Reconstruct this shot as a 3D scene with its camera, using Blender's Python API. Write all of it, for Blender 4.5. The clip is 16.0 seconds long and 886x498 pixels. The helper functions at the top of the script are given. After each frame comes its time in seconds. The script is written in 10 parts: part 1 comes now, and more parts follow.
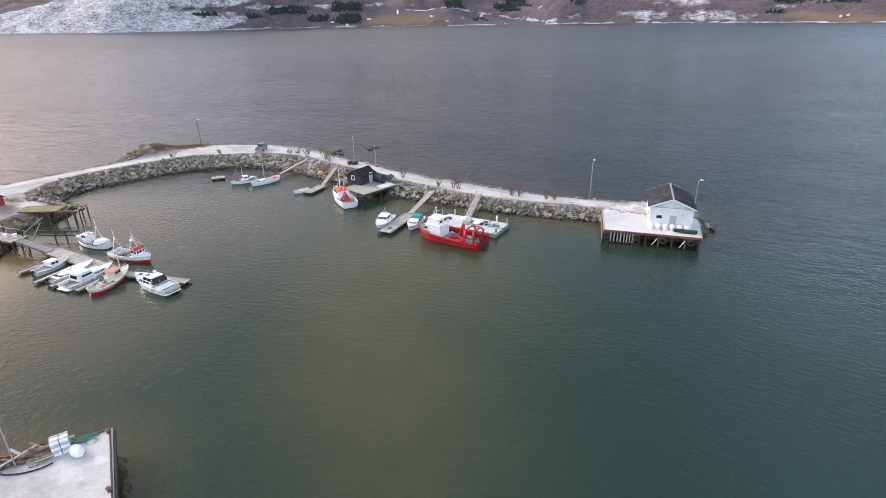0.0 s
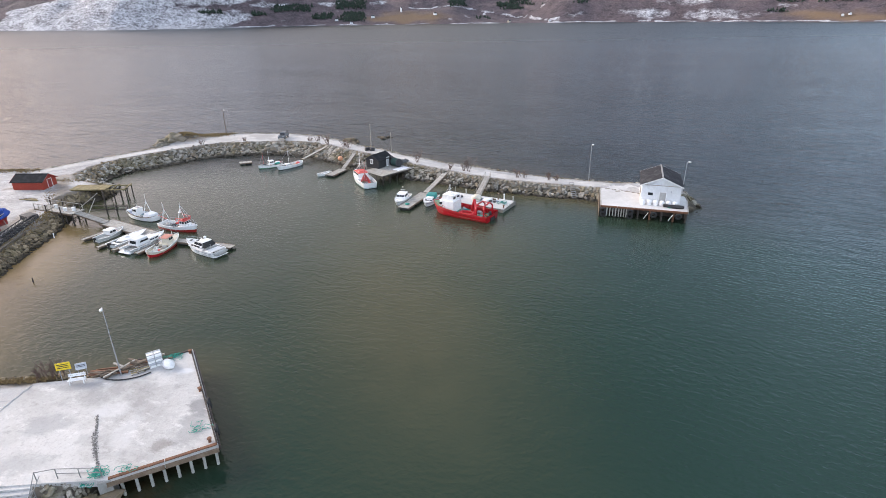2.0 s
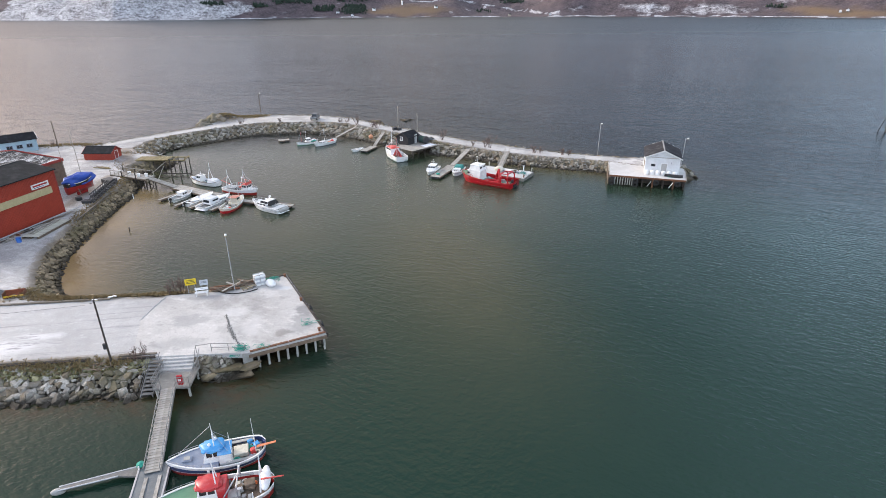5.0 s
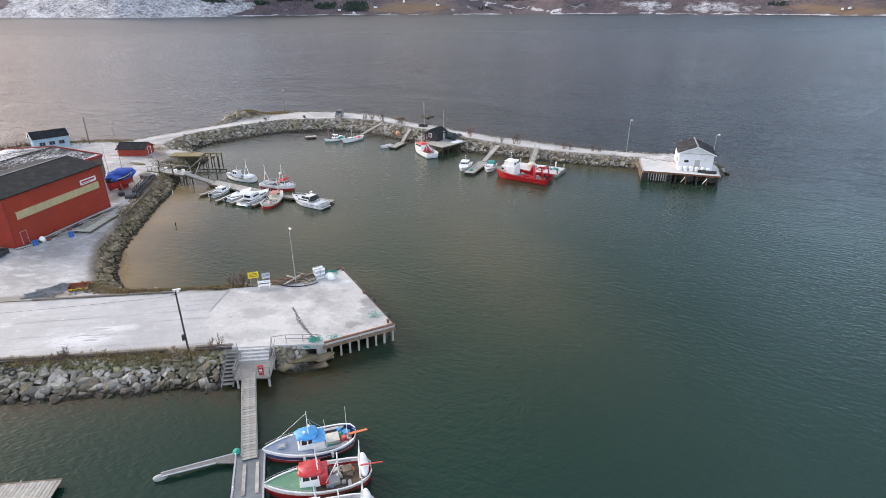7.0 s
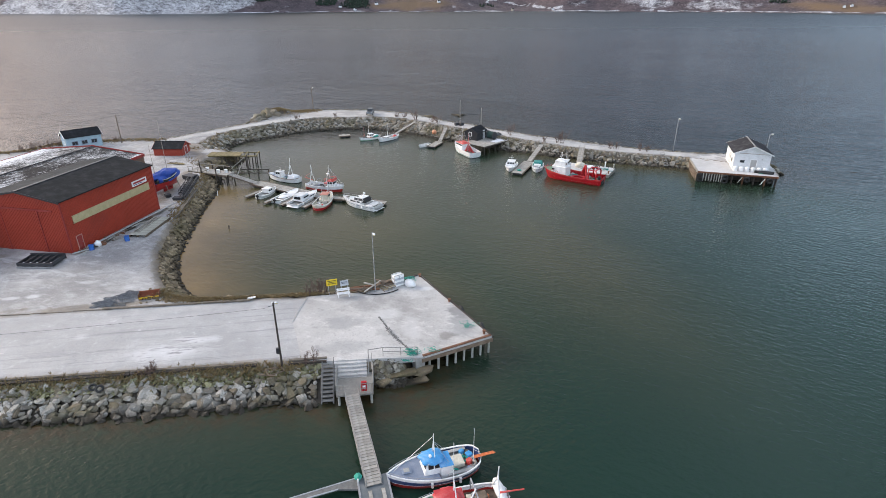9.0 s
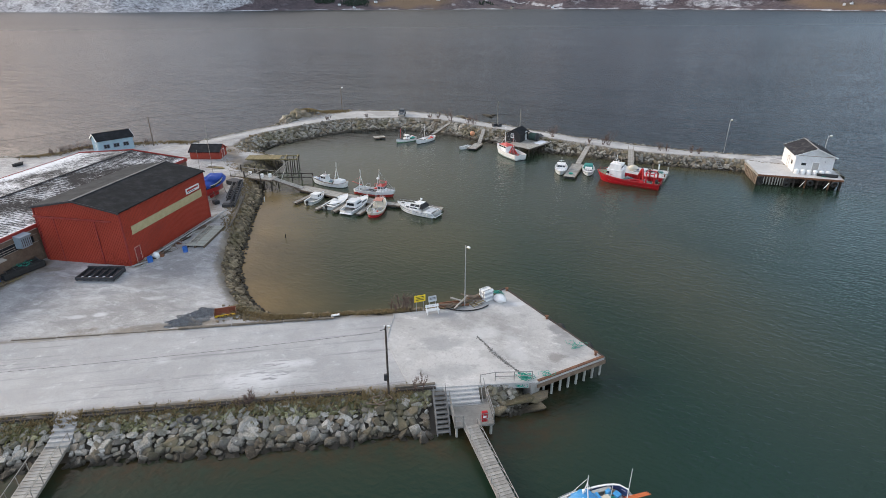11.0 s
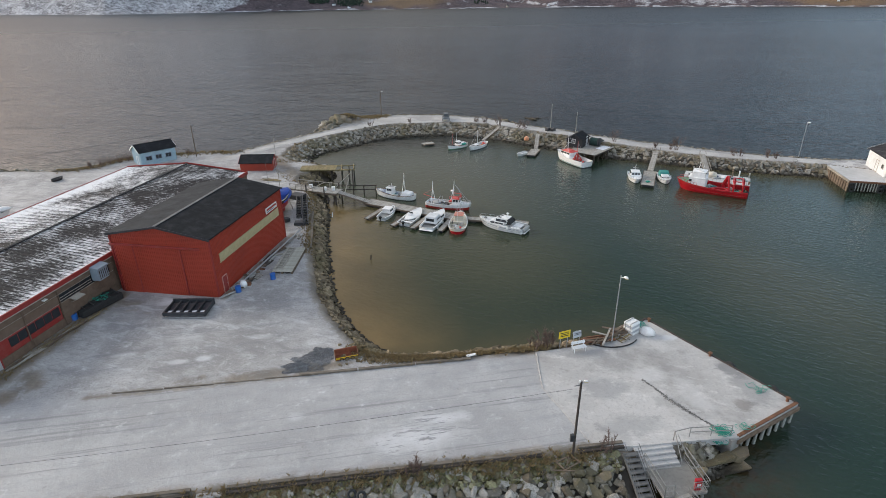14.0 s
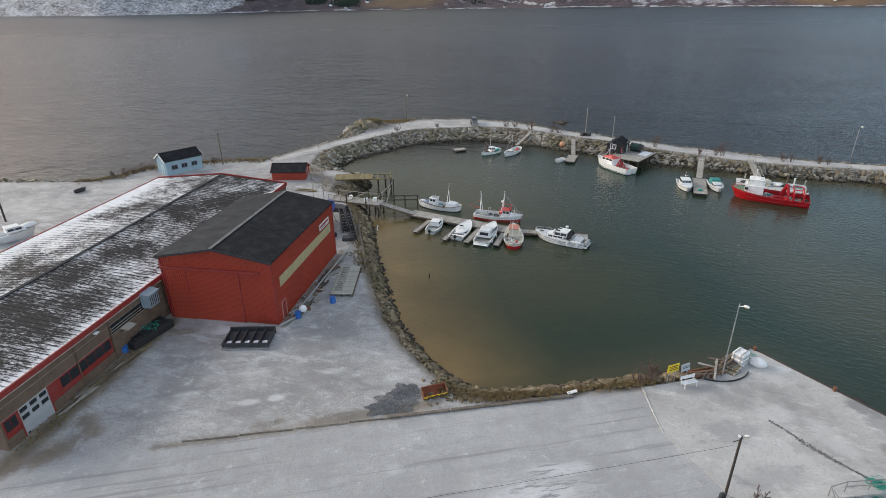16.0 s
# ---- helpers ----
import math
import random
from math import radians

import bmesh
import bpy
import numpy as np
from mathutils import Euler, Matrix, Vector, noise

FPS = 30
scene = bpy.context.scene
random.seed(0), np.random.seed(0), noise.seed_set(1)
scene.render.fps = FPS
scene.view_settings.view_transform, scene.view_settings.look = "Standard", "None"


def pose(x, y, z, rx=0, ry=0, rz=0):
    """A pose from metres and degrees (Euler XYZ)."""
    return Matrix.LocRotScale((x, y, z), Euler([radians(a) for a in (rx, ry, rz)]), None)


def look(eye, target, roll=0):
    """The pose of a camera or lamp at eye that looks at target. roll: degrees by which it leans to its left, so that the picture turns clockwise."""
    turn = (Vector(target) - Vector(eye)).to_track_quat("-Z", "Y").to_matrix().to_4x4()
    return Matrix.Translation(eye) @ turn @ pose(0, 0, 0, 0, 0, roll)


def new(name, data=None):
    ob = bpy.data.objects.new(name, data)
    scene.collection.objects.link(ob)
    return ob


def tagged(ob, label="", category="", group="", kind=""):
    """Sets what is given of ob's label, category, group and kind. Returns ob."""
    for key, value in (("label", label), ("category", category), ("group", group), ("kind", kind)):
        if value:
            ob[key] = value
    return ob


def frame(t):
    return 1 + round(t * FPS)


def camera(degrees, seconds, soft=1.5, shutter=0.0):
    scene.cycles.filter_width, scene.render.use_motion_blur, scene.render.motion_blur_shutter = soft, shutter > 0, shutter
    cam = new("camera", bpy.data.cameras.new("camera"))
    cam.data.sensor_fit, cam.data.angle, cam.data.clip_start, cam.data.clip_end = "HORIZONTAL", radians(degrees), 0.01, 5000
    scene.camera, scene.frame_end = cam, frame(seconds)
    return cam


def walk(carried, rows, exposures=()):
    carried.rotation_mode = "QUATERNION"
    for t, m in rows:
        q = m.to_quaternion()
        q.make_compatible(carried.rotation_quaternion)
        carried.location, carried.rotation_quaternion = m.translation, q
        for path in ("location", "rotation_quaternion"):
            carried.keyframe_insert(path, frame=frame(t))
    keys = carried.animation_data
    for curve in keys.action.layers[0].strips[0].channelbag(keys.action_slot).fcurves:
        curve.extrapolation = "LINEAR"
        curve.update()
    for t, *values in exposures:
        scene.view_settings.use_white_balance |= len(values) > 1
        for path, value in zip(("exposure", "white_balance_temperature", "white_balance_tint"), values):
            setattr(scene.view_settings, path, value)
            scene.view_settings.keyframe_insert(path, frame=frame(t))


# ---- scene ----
cam = camera(77.5, 16.0, 0.3)
PATH = [
    (0, (-0.358, -0.913, 34.309), (-0.149, 0.914, 33.523), -0.7),
    (0.5, (-1.029, -3.376, 34.343), (-0.822, -1.55, 33.554), -0.7),
    (1, (-1.813, -6.032, 34.32), (-1.608, -4.207, 33.53), -0.6),
    (1.5, (-2.68, -8.84, 34.261), (-2.477, -7.015, 33.47), -0.6),
    (2, (-3.69, -11.827, 34.18), (-3.488, -10.001, 33.389), -0.6),
    (2.5, (-4.802, -14.953, 34.15), (-4.602, -13.127, 33.358), -0.5),
    (3, (-6.001, -18.176, 34.111), (-5.802, -16.351, 33.318), -0.5),
    (3.5, (-7.35, -21.342, 34.031), (-7.149, -19.517, 33.238), -0.4),
    (4, (-8.777, -23.766, 33.947), (-8.571, -21.945, 33.146), -0.3),
    (6.5, (-16.711, -26.8, 33.779), (-16.499, -24.985, 32.965), -0.1),
    (7, (-18.961, -26.287, 33.74), (-18.748, -24.473, 32.923), -0.1),
    (7.5, (-21.343, -25.488, 33.676), (-21.129, -23.676, 32.858), -0.1),
    (8, (-23.831, -24.46, 33.598), (-23.616, -22.649, 32.778), -0.0),
    (8.5, (-26.375, -23.279, 33.511), (-26.158, -21.469, 32.688), -0.0),
    (9, (-28.934, -21.938, 33.429), (-28.713, -20.129, 32.604), 0.0),
    (11.5, (-41.474, -14.89, 33.286), (-41.237, -13.087, 32.455), -0.1),
    (12, (-43.851, -13.358, 33.243), (-43.609, -11.556, 32.412), -0.2),
    (12.5, (-46.149, -11.829, 33.249), (-45.905, -10.027, 32.416), -0.3),
    (13, (-48.377, -10.245, 33.282), (-48.13, -8.443, 32.449), -0.4),
    (13.5, (-50.593, -8.662, 33.302), (-50.341, -6.861, 32.469), -0.4),
    (14, (-52.726, -7.088, 33.349), (-52.47, -5.288, 32.516), -0.5),
    (14.5, (-54.787, -5.474, 33.369), (-54.526, -3.675, 32.536), -0.6),
    (15, (-56.789, -3.809, 33.394), (-56.524, -2.01, 32.561), -0.6),
    (15.5, (-58.744, -2.113, 33.413), (-58.474, -0.315, 32.58), -0.6),
    (16, (-60.652, -0.393, 33.424), (-60.38, 1.405, 32.592), -0.6),
]
walk(cam, [(t, look(eye, target, roll)) for t, eye, target, roll in PATH],
     ((0.0, 0.5, 6400, 11), (4.0, 0.42, 6420, 9), (7.0, 0.4, 6420, 9), (9.0, 0.22, 6450, 7.5), (12.5, -0.08, 6500, 5), (16.0, -0.23, 6550, 4)))


# ---------------------------------------------------------------- light
SUN_AZ, SUN_EL = radians(-62.0), radians(24.0)   # azimuth from +y towards +x
world = bpy.data.worlds.new("winter_sky")
scene.world = world
world.use_nodes = True
wn, wl = world.node_tree.nodes, world.node_tree.links
wn.clear()
w_out = wn.new("ShaderNodeOutputWorld")
w_bg = wn.new("ShaderNodeBackground")
w_sky = wn.new("ShaderNodeTexSky")
w_sky.sky_type = "NISHITA"
w_sky.sun_disc = False
w_sky.sun_elevation = SUN_EL
w_sky.sun_rotation = SUN_AZ
w_sky.dust_density = 3.0
w_sky.altitude = 50.0
w_co = wn.new("ShaderNodeTexCoord")
w_map = wn.new("ShaderNodeMapping")
w_map.inputs["Scale"].default_value = (1.0, 1.0, 3.2)
w_noise = wn.new("ShaderNodeTexNoise")
w_noise.inputs["Scale"].default_value = 2.2
w_noise.inputs["Detail"].default_value = 6.0
w_noise.inputs["Roughness"].default_value = 0.6
w_ramp = wn.new("ShaderNodeValToRGB")
w_ramp.color_ramp.elements[0].position = 0.33
w_ramp.color_ramp.elements[0].color = (5.5, 5.65, 6.0, 1)
w_ramp.color_ramp.elements[1].position = 0.68
w_ramp.color_ramp.elements[1].color = (8.8, 8.85, 9.0, 1)
w_mix = wn.new("ShaderNodeMix")
w_mix.data_type = "RGBA"
w_mix.inputs[0].default_value = 0.55          # cloud cover
wl.new(w_co.outputs["Generated"], w_map.inputs["Vector"])
wl.new(w_map.outputs["Vector"], w_noise.inputs["Vector"])
wl.new(w_noise.outputs["Fac"], w_ramp.inputs["Fac"])
wl.new(w_sky.outputs["Color"], w_mix.inputs[6])
wl.new(w_ramp.outputs["Color"], w_mix.inputs[7])
w_sep = wn.new("ShaderNodeSeparateXYZ")          # pale along the horizon, heavier cloud above it, thin cloud overhead
w_up = wn.new("ShaderNodeValToRGB")
w_up.color_ramp.interpolation = "B_SPLINE"
w_up.color_ramp.elements[0].position, w_up.color_ramp.elements[0].color = 0.0, (1.3, 1.3, 1.3, 1)
w_up.color_ramp.elements[1].position, w_up.color_ramp.elements[1].color = 1.0, (3.0, 3.0, 3.0, 1)
for p_, v_ in ((0.14, 1.02), (0.27, 0.90), (0.40, 0.84), (0.58, 0.62), (0.8, 1.5)):
    w_up.color_ramp.elements.new(p_).color = (v_, v_, v_, 1)
w_grad = wn.new("ShaderNodeMix")
w_grad.data_type, w_grad.blend_type = "RGBA", "MULTIPLY"
w_grad.inputs[0].default_value = 1.0
wl.new(w_co.outputs["Generated"], w_sep.inputs[0])
wl.new(w_sep.outputs["Z"], w_up.inputs["Fac"])
wl.new(w_mix.outputs[2], w_grad.inputs[6])
wl.new(w_up.outputs["Color"], w_grad.inputs[7])
# veiled low sun: the cloud is warmer on its side and bluer on the other
w_dot = wn.new("ShaderNodeVectorMath")
w_dot.operation = "DOT_PRODUCT"
w_dot.inputs[1].default_value = (math.sin(SUN_AZ), math.cos(SUN_AZ), 0.0)
w_side = wn.new("ShaderNodeValToRGB")
w_side.color_ramp.interpolation = "EASE"
w_side.color_ramp.elements[0].position, w_side.color_ramp.elements[0].color = 0.2, (1.02, 1.06, 1.12, 1)
w_side.color_ramp.elements[1].position, w_side.color_ramp.elements[1].color = 1.0, (1.85, 1.52, 1.42, 1)
for p_, v_ in ((0.36, (1.44, 1.66, 1.92)), (0.46, (0.97, 1.07, 1.24)), (0.55, (0.80, 0.84, 0.98)), (0.70, (0.84, 0.82, 0.91))):
    w_side.color_ramp.elements.new(p_).color = (*v_, 1)
w_half = wn.new("ShaderNodeMapRange")
w_half.inputs["From Min"].default_value = -1.0
w_tint = wn.new("ShaderNodeMix")
w_tint.data_type, w_tint.blend_type = "RGBA", "MULTIPLY"
w_tint.inputs[0].default_value = 1.0
wl.new(w_co.outputs["Generated"], w_dot.inputs[0])
wl.new(w_dot.outputs["Value"], w_half.inputs["Value"])
wl.new(w_half.outputs["Result"], w_side.inputs["Fac"])
wl.new(w_grad.outputs[2], w_tint.inputs[6])
wl.new(w_side.outputs["Color"], w_tint.inputs[7])
# thinner, warmer cloud high over the fjord, and an open pale sky to the south
w_thin = wn.new("ShaderNodeVectorMath")
w_thin.operation = "DOT_PRODUCT"
w_thin.inputs[1].default_value = (math.sin(radians(4)) * math.cos(radians(30)), math.cos(radians(4)) * math.cos(radians(30)), math.sin(radians(30)))
w_norm = wn.new("ShaderNodeVectorMath")
w_norm.operation = "NORMALIZE"
w_glow = wn.new("ShaderNodeValToRGB")
w_glow.color_ramp.interpolation = "EASE"
w_glow.color_ramp.elements[0].position, w_glow.color_ramp.elements[0].color = 0.93, (0.97, 0.98, 0.99, 1)
w_glow.color_ramp.elements[1].position, w_glow.color_ramp.elements[1].color = 1.0, (1.9, 1.62, 1.22, 1)
w_south = wn.new("ShaderNodeMapRange")
w_south.inputs["From Min"].default_value, w_south.inputs["From Max"].default_value = 0.25, -0.9
w_south.inputs["To Min"].default_value, w_south.inputs["To Max"].default_value = 1.0, 2.2
w_m1, w_m2 = wn.new("ShaderNodeMix"), wn.new("ShaderNodeMix")
for w_m in (w_m1, w_m2):
    w_m.data_type, w_m.blend_type = "RGBA", "MULTIPLY"
    w_m.inputs[0].default_value = 1.0
wl.new(w_co.outputs["Generated"], w_norm.inputs[0])
wl.new(w_norm.outputs["Vector"], w_thin.inputs[0])
wl.new(w_thin.outputs["Value"], w_glow.inputs["Fac"])
wl.new(w_sep.outputs["Y"], w_south.inputs["Value"])
wl.new(w_tint.outputs[2], w_m1.inputs[6])
wl.new(w_glow.outputs["Color"], w_m1.inputs[7])
wl.new(w_m1.outputs[2], w_m2.inputs[6])
wl.new(w_south.outputs["Result"], w_m2.inputs[7])
wl.new(w_m2.outputs[2], w_bg.inputs["Color"])
w_bg.inputs["Strength"].default_value = 0.115
wl.new(w_bg.outputs["Background"], w_out.inputs["Surface"])

sun_data = bpy.data.lights.new("sun", "SUN")
sun_data.energy = 2.9
sun_data.angle = radians(22.0)
sun_data.color = (1.0, 0.95, 0.88)
sun = new("sun", sun_data)
sun.matrix_world = look((0, 0, 0), (-math.sin(SUN_AZ) * math.cos(SUN_EL), -math.cos(SUN_AZ) * math.cos(SUN_EL), -math.sin(SUN_EL)))

# ---------------------------------------------------------------- materials


def nodes_of(name):
    m = bpy.data.materials.new(name)
    m.use_nodes = True
    nt = m.node_tree
    return m, nt.nodes, nt.links, nt.nodes["Principled BSDF"]


def tex_noise(n, l, vec, scale, detail=5.0, rough=0.6, stretch=None):
    if stretch:
        mp = n.new("ShaderNodeMapping")
        mp.inputs["Scale"].default_value = stretch[:3]
        if len(stretch) > 3:                       # turn first, then stretch along the turned axes
            turn = n.new("ShaderNodeMapping")
            turn.inputs["Rotation"].default_value = (0, 0, stretch[3])
            l.new(vec, turn.inputs["Vector"])
            vec = turn.outputs["Vector"]
        l.new(vec, mp.inputs["Vector"])
        vec = mp.outputs["Vector"]
    t = n.new("ShaderNodeTexNoise")
    t.inputs["Scale"].default_value = scale
    t.inputs["Detail"].default_value = detail
    t.inputs["Roughness"].default_value = rough
    l.new(vec, t.inputs["Vector"])
    return t.outputs["Fac"]


def ramp(n, l, fac, p0, p1, c0=(0, 0, 0, 1), c1=(1, 1, 1, 1)):
    r = n.new("ShaderNodeValToRGB")
    r.color_ramp.elements[0].position, r.color_ramp.elements[1].position = p0, p1
    r.color_ramp.elements[0].color, r.color_ramp.elements[1].color = c0, c1
    l.new(fac, r.inputs["Fac"])
    return r.outputs["Color"]


def mixc(n, l, fac, a, b):
    m = n.new("ShaderNodeMix")
    m.data_type = "RGBA"
    for sock, v in ((m.inputs[0], fac), (m.inputs[6], a), (m.inputs[7], b)):
        if isinstance(v, (int, float)):
            sock.default_value = v
        elif isinstance(v, tuple):
            sock.default_value = (*v[:3], 1)
        else:
            l.new(v, sock)
    return m.outputs[2]


def math_node(n, l, op, a, b=0.0, clamp=False):
    m = n.new("ShaderNodeMath")
    m.operation = op
    m.use_clamp = clamp
    for sock, v in ((m.inputs[0], a), (m.inputs[1], b)):
        if isinstance(v, (int, float)):
            sock.default_value = v
        else:
            l.new(v, sock)
    return m.outputs[0]


def add_bump(n, l, bsdf, height, strength, dist=0.05):
    b = n.new("ShaderNodeBump")
    b.inputs["Strength"].default_value = strength
    b.inputs["Distance"].default_value = dist
    l.new(height, b.inputs["Height"])
    l.new(b.outputs["Normal"], bsdf.inputs["Normal"])


def coords(n, world_space=False):
    if world_space:
        return n.new("ShaderNodeNewGeometry").outputs["Position"]
    return n.new("ShaderNodeTexCoord").outputs["Object"]


def surface(name, c1, c2, scale=2.0, rough=0.6, bump=0.15, metal=0.0, dirt=None, dirt_amount=0.45, dirt_scale=0.35, vary=0.0, fine=9.0, stretch=None, snow=0.0, gloss=0.5):
    """A surface with grain, larger stains of a third colour, and loose snow where wanted."""
    m, n, l, b = nodes_of(name)
    vec = coords(n)
    big = tex_noise(n, l, vec, scale, 5, 0.65, stretch)
    col = mixc(n, l, ramp(n, l, big, 0.32, 0.68), c1, c2)
    small = tex_noise(n, l, vec, scale * fine, 4, 0.7, stretch)
    col = mixc(n, l, math_node(n, l, "MULTIPLY", ramp(n, l, small, 0.42, 0.75), 0.35), col, tuple(x * 0.55 for x in c1))
    if dirt:
        st = tex_noise(n, l, vec, dirt_scale, 7, 0.7)
        col = mixc(n, l, math_node(n, l, "MULTIPLY", ramp(n, l, st, 0.5, 0.68), dirt_amount), col, dirt)
    if vary:
        geo, inf = n.new("ShaderNodeNewGeometry"), n.new("ShaderNodeObjectInfo")
        rnd = math_node(n, l, "FRACT", math_node(n, l, "ADD", geo.outputs["Random Per Island"], inf.outputs["Random"]))
        hsv = n.new("ShaderNodeHueSaturation")
        l.new(math_node(n, l, "ADD", math_node(n, l, "MULTIPLY", rnd, vary), 1.0 - vary / 2), hsv.inputs["Value"])
        l.new(col, hsv.inputs["Color"])
        col = hsv.outputs["Color"]
    if snow:
        sn = tex_noise(n, l, vec, 1.7, 7, 0.7)
        nz = n.new("ShaderNodeSeparateXYZ")
        l.new(n.new("ShaderNodeNewGeometry").outputs["Normal"], nz.inputs[0])
        up = ramp(n, l, nz.outputs["Z"], 0.55, 0.9)
        fac = math_node(n, l, "MULTIPLY", math_node(n, l, "MULTIPLY", up, ramp(n, l, sn, 0.35, 0.6)), snow)
        col = mixc(n, l, fac, col, (0.66, 0.67, 0.70))
    l.new(col, b.inputs["Base Color"])
    b.inputs["Roughness"].default_value = rough
    b.inputs["Metallic"].default_value = metal
    b.inputs["Specular IOR Level"].default_value = gloss
    if bump:
        add_bump(n, l, b, math_node(n, l, "ADD", big, math_node(n, l, "MULTIPLY", small, 0.5)), bump, 0.04)
    return m


def paint(name, c, rough=0.35, wear=(0.25, 0.2, 0.16), amount=0.25):
    return surface(name, tuple(x * 0.9 for x in c), tuple(min(1, x * 1.08) for x in c), 1.3, rough, 0.03, dirt=wear, dirt_amount=amount, dirt_scale=1.1)


WHITE = paint("white_gelcoat", (0.80, 0.80, 0.795), 0.28, (0.50, 0.47, 0.41), 0.3)
CREAM = paint("cream_gelcoat", (0.62, 0.58, 0.48), 0.4, (0.35, 0.3, 0.22), 0.4)
HULL_RED = paint("red_hull_paint", (0.36, 0.022, 0.020), 0.35, (0.18, 0.03, 0.02), 0.4)
SHIP_RED = paint("bright_red_hull_paint", (0.42, 0.008, 0.016), 0.32, (0.25, 0.02, 0.02), 0.35)
CABIN_RED = paint("faded_red_paint", (0.55, 0.06, 0.05), 0.45, (0.5, 0.3, 0.28), 0.4)
ORANGE = paint("orange_paint", (0.62, 0.16, 0.05), 0.5)
BLUE = paint("light_blue_paint", (0.06, 0.30, 0.62), 0.4, (0.4, 0.5, 0.6), 0.45)
DARK_BLUE = paint("navy_hull_paint", (0.03, 0.055, 0.16), 0.35)
GREY_BLUE = paint("grey_blue_deck_paint", (0.22, 0.26, 0.34), 0.55, (0.4, 0.42, 0.45), 0.5)
GREEN_DECK = paint("green_deck_paint", (0.12, 0.26, 0.16), 0.55, (0.3, 0.33, 0.28), 0.4)
TEAL = paint("teal_canvas", (0.03, 0.22, 0.20), 0.8)
NET_GREEN = surface("green_net_rope", (0.022, 0.24, 0.18), (0.045, 0.34, 0.26), 6.0, 0.8, 0.3)
DECK_GREY = surface("worn_grey_deck", (0.30, 0.30, 0.29), (0.42, 0.42, 0.40), 2.0, 0.7, 0.1, dirt=(0.18, 0.16, 0.13))
BLACK = surface("black_rubber", (0.012, 0.012, 0.013), (0.03, 0.03, 0.03), 3.0, 0.75, 0.1)
DARK_STEEL = surface("dark_painted_steel", (0.02, 0.022, 0.026), (0.05, 0.05, 0.055), 2.0, 0.5, 0.1)
STEEL = surface("galvanised_steel", (0.36, 0.37, 0.39), (0.5, 0.5, 0.52), 4.0, 0.45, 0.05, metal=0.7)
RUST = surface("rusty_steel", (0.11, 0.05, 0.03), (0.22, 0.10, 0.05), 3.0, 0.85, 0.3)
WOOD_GREY = surface("weathered_grey_timber", (0.22, 0.20, 0.17), (0.37, 0.345, 0.30), 2.5, 0.85, 0.3, dirt=(0.12, 0.10, 0.08), dirt_amount=0.6, vary=0.45, snow=0.18)
WOOD_OLD = surface("old_brown_timber", (0.10, 0.075, 0.055), (0.20, 0.15, 0.11), 2.5, 0.9, 0.3, vary=0.4)
WOOD_DARK = surface("tarred_timber", (0.035, 0.028, 0.024), (0.075, 0.06, 0.05), 3.0, 0.85, 0.3, vary=0.3)
WOOD_YELLOW = surface("mossy_yellow_planks", (0.17, 0.135, 0.065), (0.29, 0.235, 0.12), 1.8, 0.9, 0.3, dirt=(0.14, 0.12, 0.05), vary=0.3)
PILE = surface("pale_pier_pile", (0.30, 0.30, 0.27), (0.45, 0.45, 0.41), 2.0, 0.8, 0.2, dirt=(0.10, 0.10, 0.07))
SNOW = surface("loose_snow", (0.68, 0.69, 0.72), (0.82, 0.83, 0.86), 1.5, 0.8, 0.3)


def glass_mat():
    m, n, l, b = nodes_of("dark_window_glass")
    g = tex_noise(n, l, coords(n), 1.5, 2)
    l.new(mixc(n, l, g, (0.012, 0.015, 0.018), (0.03, 0.035, 0.04)), b.inputs["Base Color"])
    b.inputs["Roughness"].default_value = 0.05
    b.inputs["IOR"].default_value = 1.5
    return m


GLASS = glass_mat()

# ---------------------------------------------------------------- builders


def link_mesh(name, bm, material, parent=None, label="", smooth=False):
    me = bpy.data.meshes.new(name)
    bm.normal_update()
    bm.to_mesh(me)
    bm.free()
    if smooth:
        me.shade_smooth()
    me.materials.append(material)
    ob = new(name, me)
    if parent is not None:
        ob.parent = parent
    if label:
        ob["label"] = label
    return ob


def part(name, bm, material, parent, label="", smooth=False):
    return link_mesh(name, bm, material, parent, label, smooth)


def thing(name, x, y, z, rz, label, category, group="", kind=""):
    e = new(name)
    e.empty_display_size = 0.3
    e.matrix_basis = pose(x, y, z, 0, 0, rz)
    return tagged(e, label, category, group, kind)


def BM():
    return bmesh.new()


def box(bm, c, s, rz=0.0, tilt=0.0, top=1.0, roll=0.0, bev=0.0):
    """A box of size s round c; top: how much narrower it is above."""
    m = pose(*c, roll, tilt, rz)
    vs = []
    for k in (-1, 1):
        f = top if k > 0 else 1.0
        for i, j in ((-1, -1), (1, -1), (1, 1), (-1, 1)):
            vs.append(bm.verts.new(m @ Vector((i * s[0] / 2 * f, j * s[1] / 2 * f, k * s[2] / 2))))
    fs = []
    for q in ((3, 2, 1, 0), (4, 5, 6, 7), (0, 1, 5, 4), (1, 2, 6, 5), (2, 3, 7, 6), (3, 0, 4, 7)):
        fs.append(bm.faces.new([vs[i] for i in q]))
    if bev:
        es = list({e for f in fs for e in f.edges})
        bmesh.ops.bevel(bm, geom=es, offset=bev, segments=2, affect="EDGES", profile=0.5)
    return bm


